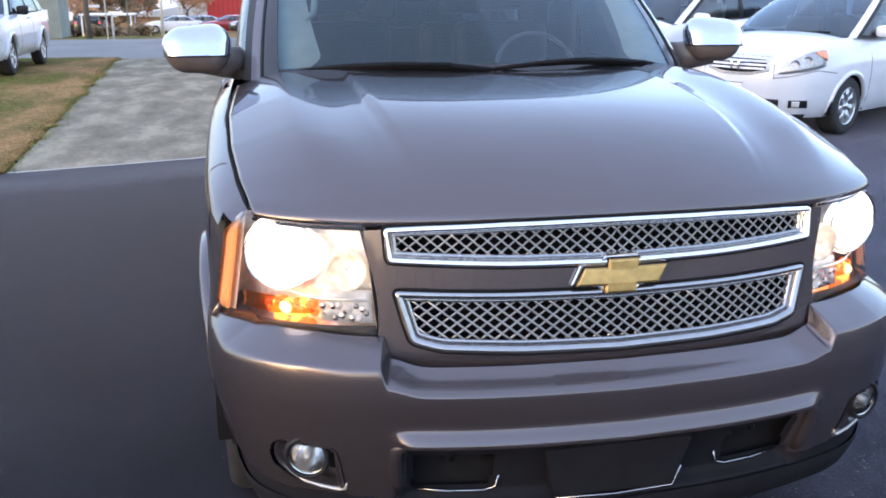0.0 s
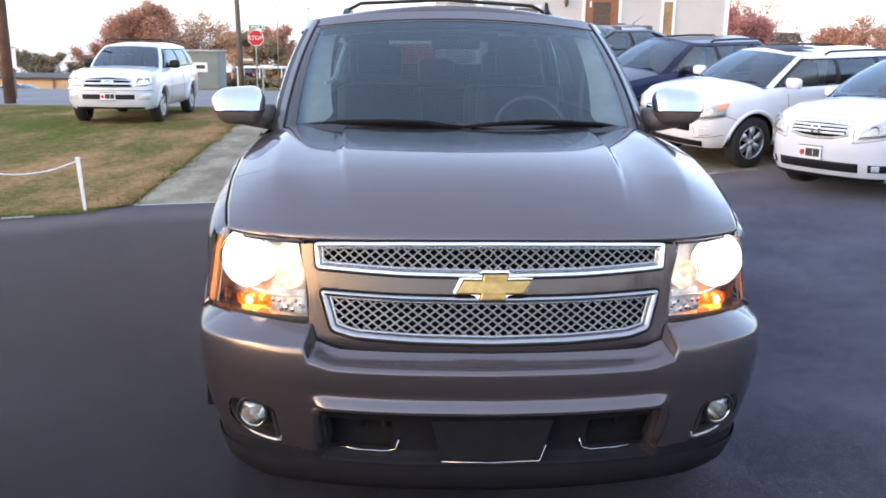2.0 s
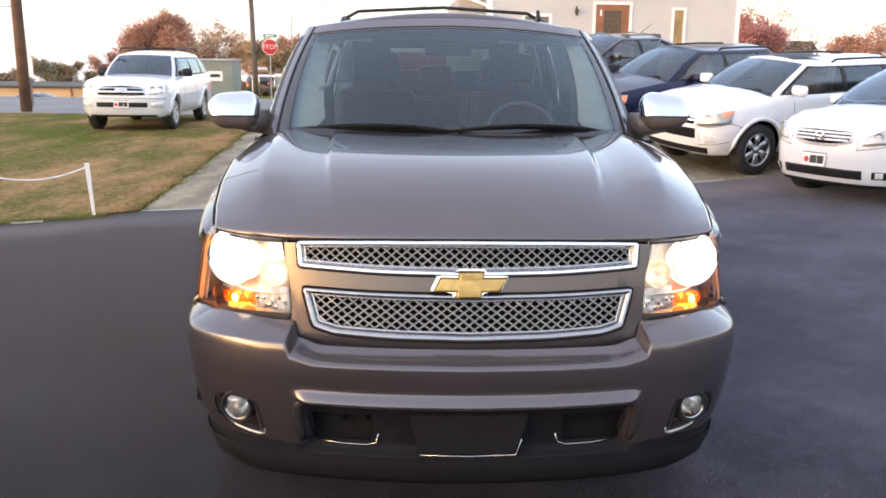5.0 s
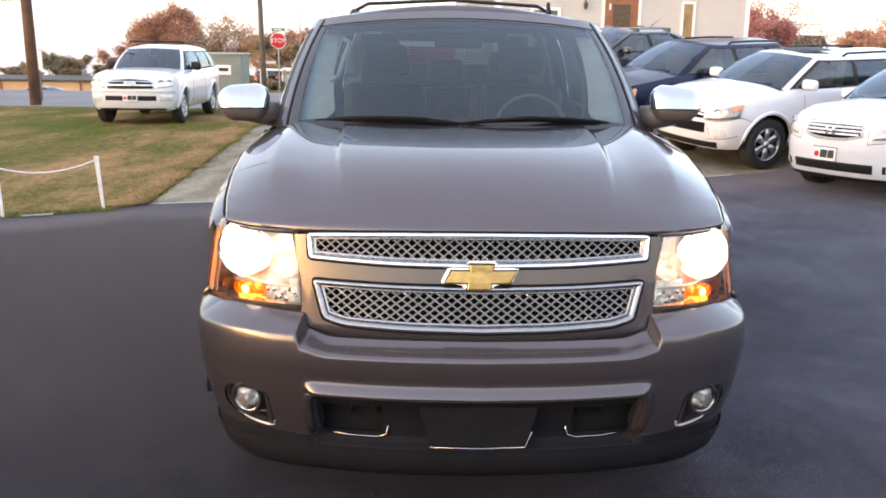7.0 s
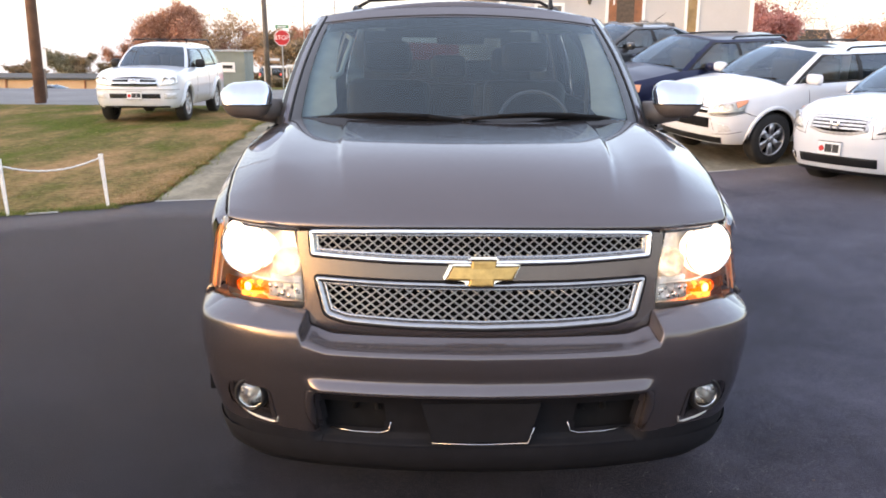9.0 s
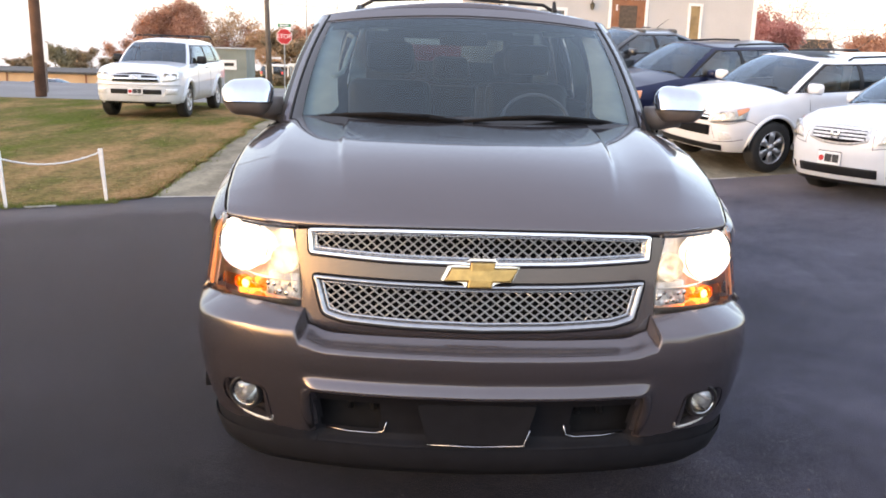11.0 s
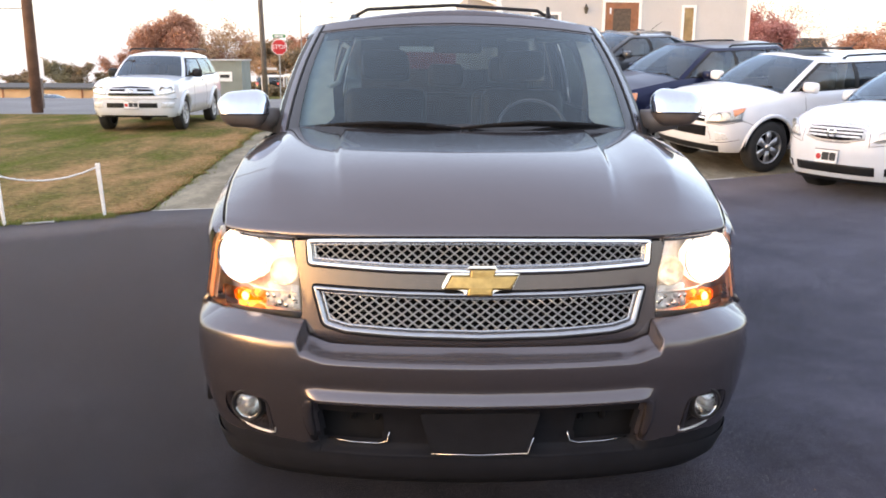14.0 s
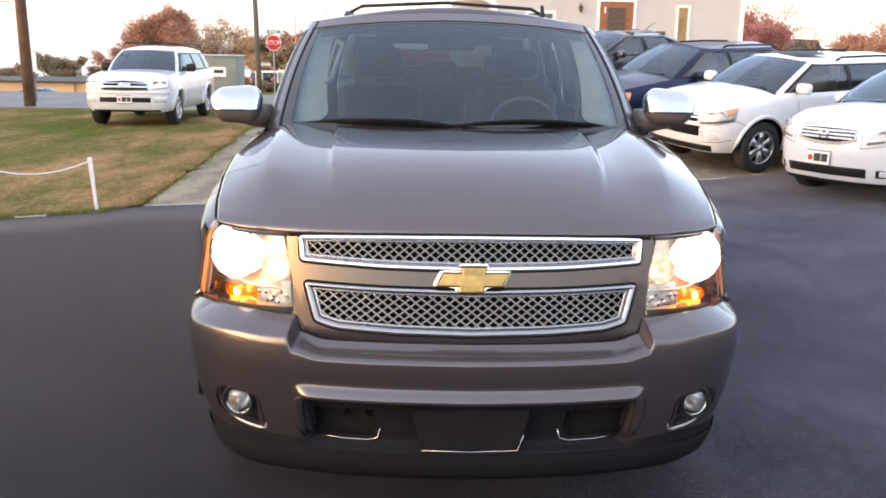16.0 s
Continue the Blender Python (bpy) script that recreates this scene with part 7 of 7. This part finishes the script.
# ---- far trees ----
for args in (("autumn_tree", "tall rust-brown autumn tree with a full crown", -0.262, 92, 0.040, 0.42, RUST, 42000, 23, 0.10), ("autumn_tree", "rust-brown autumn tree beyond the road", -0.298, 94, 0.012, 0.55, RUST, 18000, 4, 0.10),
             ("autumn_tree", "thin-leaved tan autumn tree beyond the road", -0.213, 95, 0.034, 0.81, TANLEAF, 8398, 5, 0.108), ("autumn_tree", "rust-brown autumn tree beyond the road", -0.186, 96, 0.016, 0.74, RUST, 9690, 6, 0.115),
             ("autumn_tree", "thin-leaved tan autumn tree beyond the road", -0.150, 93, 0.020, 0.81, TANLEAF, 7752, 7, 0.108), ("evergreen_tree", "dark green tree beyond the road", -0.3776, 105, -0.009, 0.56, GREENLEAF, 9690, 8, 0.115),
             ("evergreen_tree", "dark green and brown tree beyond the road", -0.348, 107, -0.014, 0.93, HEDGE, 11628, 9, 0.115), ("autumn_tree", "brown autumn tree beyond the road", -0.128, 72, 0.012, 0.87, HEDGE, 11628, 10, 0.101),
             ("autumn_tree", "dark red autumn tree beside the house", 0.412, 40, 0.050, 0.42, REDLEAF, 17000, 33, 0.060), ("bare_tree", "nearly bare autumn tree behind the cars", 0.392, 43, 0.085, 0.75, RUST, 4500, 12, 0.034, 0.26),
             ("bare_tree", "nearly bare autumn tree behind the cars", 0.472, 58, 0.056, 0.81, TANLEAF, 420, 13, 0.05, 0.26), ("autumn_tree", "orange-brown autumn tree behind the cars", 0.512, 70, 0.026, 0.52, RUST, 13000, 14, 0.10),
             ("autumn_tree", "rust-brown autumn tree beyond the road", -0.415, 100, -0.022, 0.99, HEDGE, 11628, 15, 0.115), ("bare_tree", "nearly bare autumn tree behind the cars", 0.440, 52, 0.058, 0.74, TANLEAF, 420, 16, 0.05, 0.24),
             ("autumn_tree", "rust-brown autumn tree behind the cars", 0.56, 80, 0.038, 0.87, RUST, 7500, 17, 0.101), ("autumn_tree", "brown autumn tree beyond the road", -0.10, 95, 0.02, 0.81, RUST, 11628, 18, 0.115), ("autumn_tree", "brown autumn tree beyond the road", -0.05, 95, 0.018, 0.81, TANLEAF, 9690, 19, 0.115)):
    tree_at(*args)


def woods(name, label, spans, seed, leaf, size):
    """A far belt of undergrowth: many small leaf clumps heaped along a line."""
    rnd = random.Random(seed)
    verts, faces = [], []
    for s0, s1, d, top, n in spans:
        for _ in range(n):
            s = rnd.uniform(s0, s1)
            dd = d + rnd.uniform(-3, 3)
            x, y = place_at(s, dd)
            z0 = terrain(x, y)
            h = (1.724 + top * dd - z0) * (0.72 + 0.28 * math.sin(s * 190 + seed) * math.sin(s * 71))
            c = Vector((x, y, z0 + h * rnd.random() ** 0.7))
            a = Vector((rnd.gauss(0, 1), rnd.gauss(0, 1), rnd.gauss(0, 1))).normalized() * size * rnd.uniform(0.6, 1.5)
            b = Vector((rnd.gauss(0, 1), rnd.gauss(0, 1), rnd.gauss(0, 1))).normalized() * size * rnd.uniform(0.5, 1.1)
            i = len(verts)
            verts += [c - a, c + b, c + a, c - b]
            faces.append((i, i + 1, i + 2, i + 3))
    me = bpy.data.meshes.new(name)
    me.from_pydata([tuple(v) for v in verts], [], faces)
    me.materials.append(leaf)
    return tagged(new(name, me), label, "woods", kind="stuff")


woods("far_woods", "brown and green undergrowth along the far side of the road", [(-0.47, -0.33, 112, -0.040, 14000), (-0.33, -0.02, 112, -0.012, 26000), (-0.15, -0.09, 66, -0.036, 5000)], 5, HEDGE, 0.2)
def woods_round(name, label, a0, a1, d, h, n, seed, leaf, size):
    """A far belt of trees round a stretch of the horizon, with an uneven top."""
    rnd = random.Random(seed)
    verts, faces = [], []
    for _ in range(n):
        a = radians(rnd.uniform(a0, a1))
        dd = d + rnd.uniform(-4, 4)
        x, y = math.sin(a) * dd, math.cos(a) * dd
        top = h * (0.70 + 0.18 * math.sin(a * 23 + seed) + 0.12 * math.sin(a * 61))
        c = Vector((x, y, terrain(x, y) + top * rnd.random() ** 0.8))
        p = Vector((rnd.gauss(0, 1), rnd.gauss(0, 1), rnd.gauss(0, 1))).normalized() * size * rnd.uniform(0.6, 1.5)
        q = Vector((rnd.gauss(0, 1), rnd.gauss(0, 1), rnd.gauss(0, 1))).normalized() * size * rnd.uniform(0.5, 1.1)
        i = len(verts)
        verts += [c - p, c + q, c + p, c - q]
        faces.append((i, i + 1, i + 2, i + 3))
    me = bpy.data.meshes.new(name)
    me.from_pydata([tuple(v) for v in verts], [], faces)
    me.materials.append(leaf)
    return tagged(new(name, me), label, "woods", kind="stuff")


woods_round("near_woods", "belt of brown autumn trees closing the place round the lot", 75, 300, 55, 2.8, 11000, 3, HEDGE, 0.8)
woods("roadside_bushes", "low brown bushes behind the parked cars", [(0.36, 0.75, 66, 0.003, 16000)], 9, HEDGE, 0.18)


# ---- lawn and lot details ----
def scatter(name, label, category, n, spot, leaf, size, seed, upright):
    """Many small blades or leaves in one mesh."""
    rnd = random.Random(seed)
    verts, faces = [], []
    while len(faces) < n:
        x, y, z = spot(rnd)
        a = rnd.uniform(0, 6.283)
        s = size * rnd.uniform(0.5, 1.4)
        i = len(verts)
        if upright:
            w, lx, ly = s * 0.13, rnd.gauss(0, 0.4) * s, rnd.gauss(0, 0.4) * s
            verts += [(x - math.cos(a) * w, y - math.sin(a) * w, z), (x + math.cos(a) * w, y + math.sin(a) * w, z), (x + lx, y + ly, z + s)]
            faces.append((i, i + 1, i + 2))
        else:
            c, d = math.cos(a) * s, math.sin(a) * s
            verts += [(x - c, y - d, z), (x + d * 0.6, y - c * 0.6, z + s * 0.4), (x + c, y + d, z + s * 0.1), (x - d * 0.6, y + c * 0.6, z + s * 0.25)]
            faces.append((i, i + 1, i + 2, i + 3))
    me = bpy.data.meshes.new(name)
    me.from_pydata(verts, [], faces)
    me.materials.append(leaf)
    return tagged(new(name, me), label, category, kind="stuff")


def on_lawn(rnd):
    u, v = rnd.random() ** 1.6, rnd.random() ** 1.3 * 0.52
    p = lawn_at(u, v)
    return p.x, p.y, p.z - 0.004


def lawn_fringe(rnd):
    if rnd.random() < 0.6:
        p = lawn_at(0.0, rnd.random() * 0.30)
        return p.x + rnd.gauss(0, 0.05), p.y + rnd.gauss(0, 0.05), 0.004
    p = lawn_at(rnd.random(), 0.0)
    return p.x + rnd.gauss(0, 0.05), p.y, 0.004


def by_drive(rnd):
    p = lawn_at(rnd.random(), abs(rnd.gauss(0, 0.16)))
    return p.x, p.y, p.z + 0.01


scatter("lawn_grass", "short green and straw-coloured grass blades on the lawn", "grass", 40000, on_lawn, GRASS, 0.020, 1, True)
scatter("lawn_fringe", "ragged grass along the edge of the lawn", "grass", 9000, lawn_fringe, BLADES, 0.030, 2, True)
scatter("fallen_leaves", "brown fallen leaves scattered along the drive", "leaves", 3500, by_drive, FALLEN, 0.013, 3, False)


def on_lot(rnd):
    while True:
        x, y = rnd.uniform(-5, 8), rnd.uniform(-2.5, 9)
        if y < edge_y(x) - 0.1:
            return x, y, rise(x, y) + 0.001


scatter("leaf_crumbs", "small brown leaf crumbs on the asphalt", "leaves", 260, on_lot, FALLEN, 0.006, 4, False)


def grit_spot(rnd):
    k = rnd.random()
    if k < 0.30:
        x, y = 1.10 + rnd.gauss(0, 0.30), 0.68 + rnd.gauss(0, 0.20)
    elif k < 0.45:
        x, y = -1.95 + rnd.gauss(0, 0.35), 2.0 + rnd.gauss(0, 0.35)
    elif k < 0.70:
        x, y = 1.7 + rnd.gauss(0, 0.7), 0.5 + rnd.gauss(0, 0.5)
    else:
        x, y = rnd.uniform(-3.5, 4), rnd.uniform(-1.5, 5)
    return x, y, 0.001


crack_rnd = random.Random(8)
crack_pts = [(3.22, 6.1), (3.19, 5.75), (3.14, 5.38), (3.14, 4.97), (3.10, 4.57), (3.10, 4.08), (3.01, 3.73), (2.93, 3.3)]
line = [(a[0] + (b[0] - a[0]) * k / 8 + crack_rnd.gauss(0, 0.012), a[1] + (b[1] - a[1]) * k / 8) for a, b in zip(crack_pts[:-1], crack_pts[1:]) for k in range(8)]
crack = bmesh.new()
crack_rows = [[crack.verts.new((x + sx * w, y, 0.0015)) for sx in (-1, 1)] for (x, y), w in ((p, crack_rnd.uniform(0.001, 0.0045)) for p in line)]
for a, b in zip(crack_rows[:-1], crack_rows[1:]):
    crack.faces.new((a[0], a[1], b[1], b[0]))
tagged(part("pavement_crack", crack, material("dusty_crack_filling", (0.030, 0.029, 0.033), 0.9, 0, var=0.3, scale=12), None, smooth=False), "fine dark crack wandering over the asphalt", "crack", kind="structure")
scatter("lot_grit", "pale stone grit scattered on the asphalt", "grit", 1500, grit_spot, material("pale_grit", (0.22, 0.21, 0.21), 0.8, 0, var=0.4, scale=30), 0.0030, 14, False)
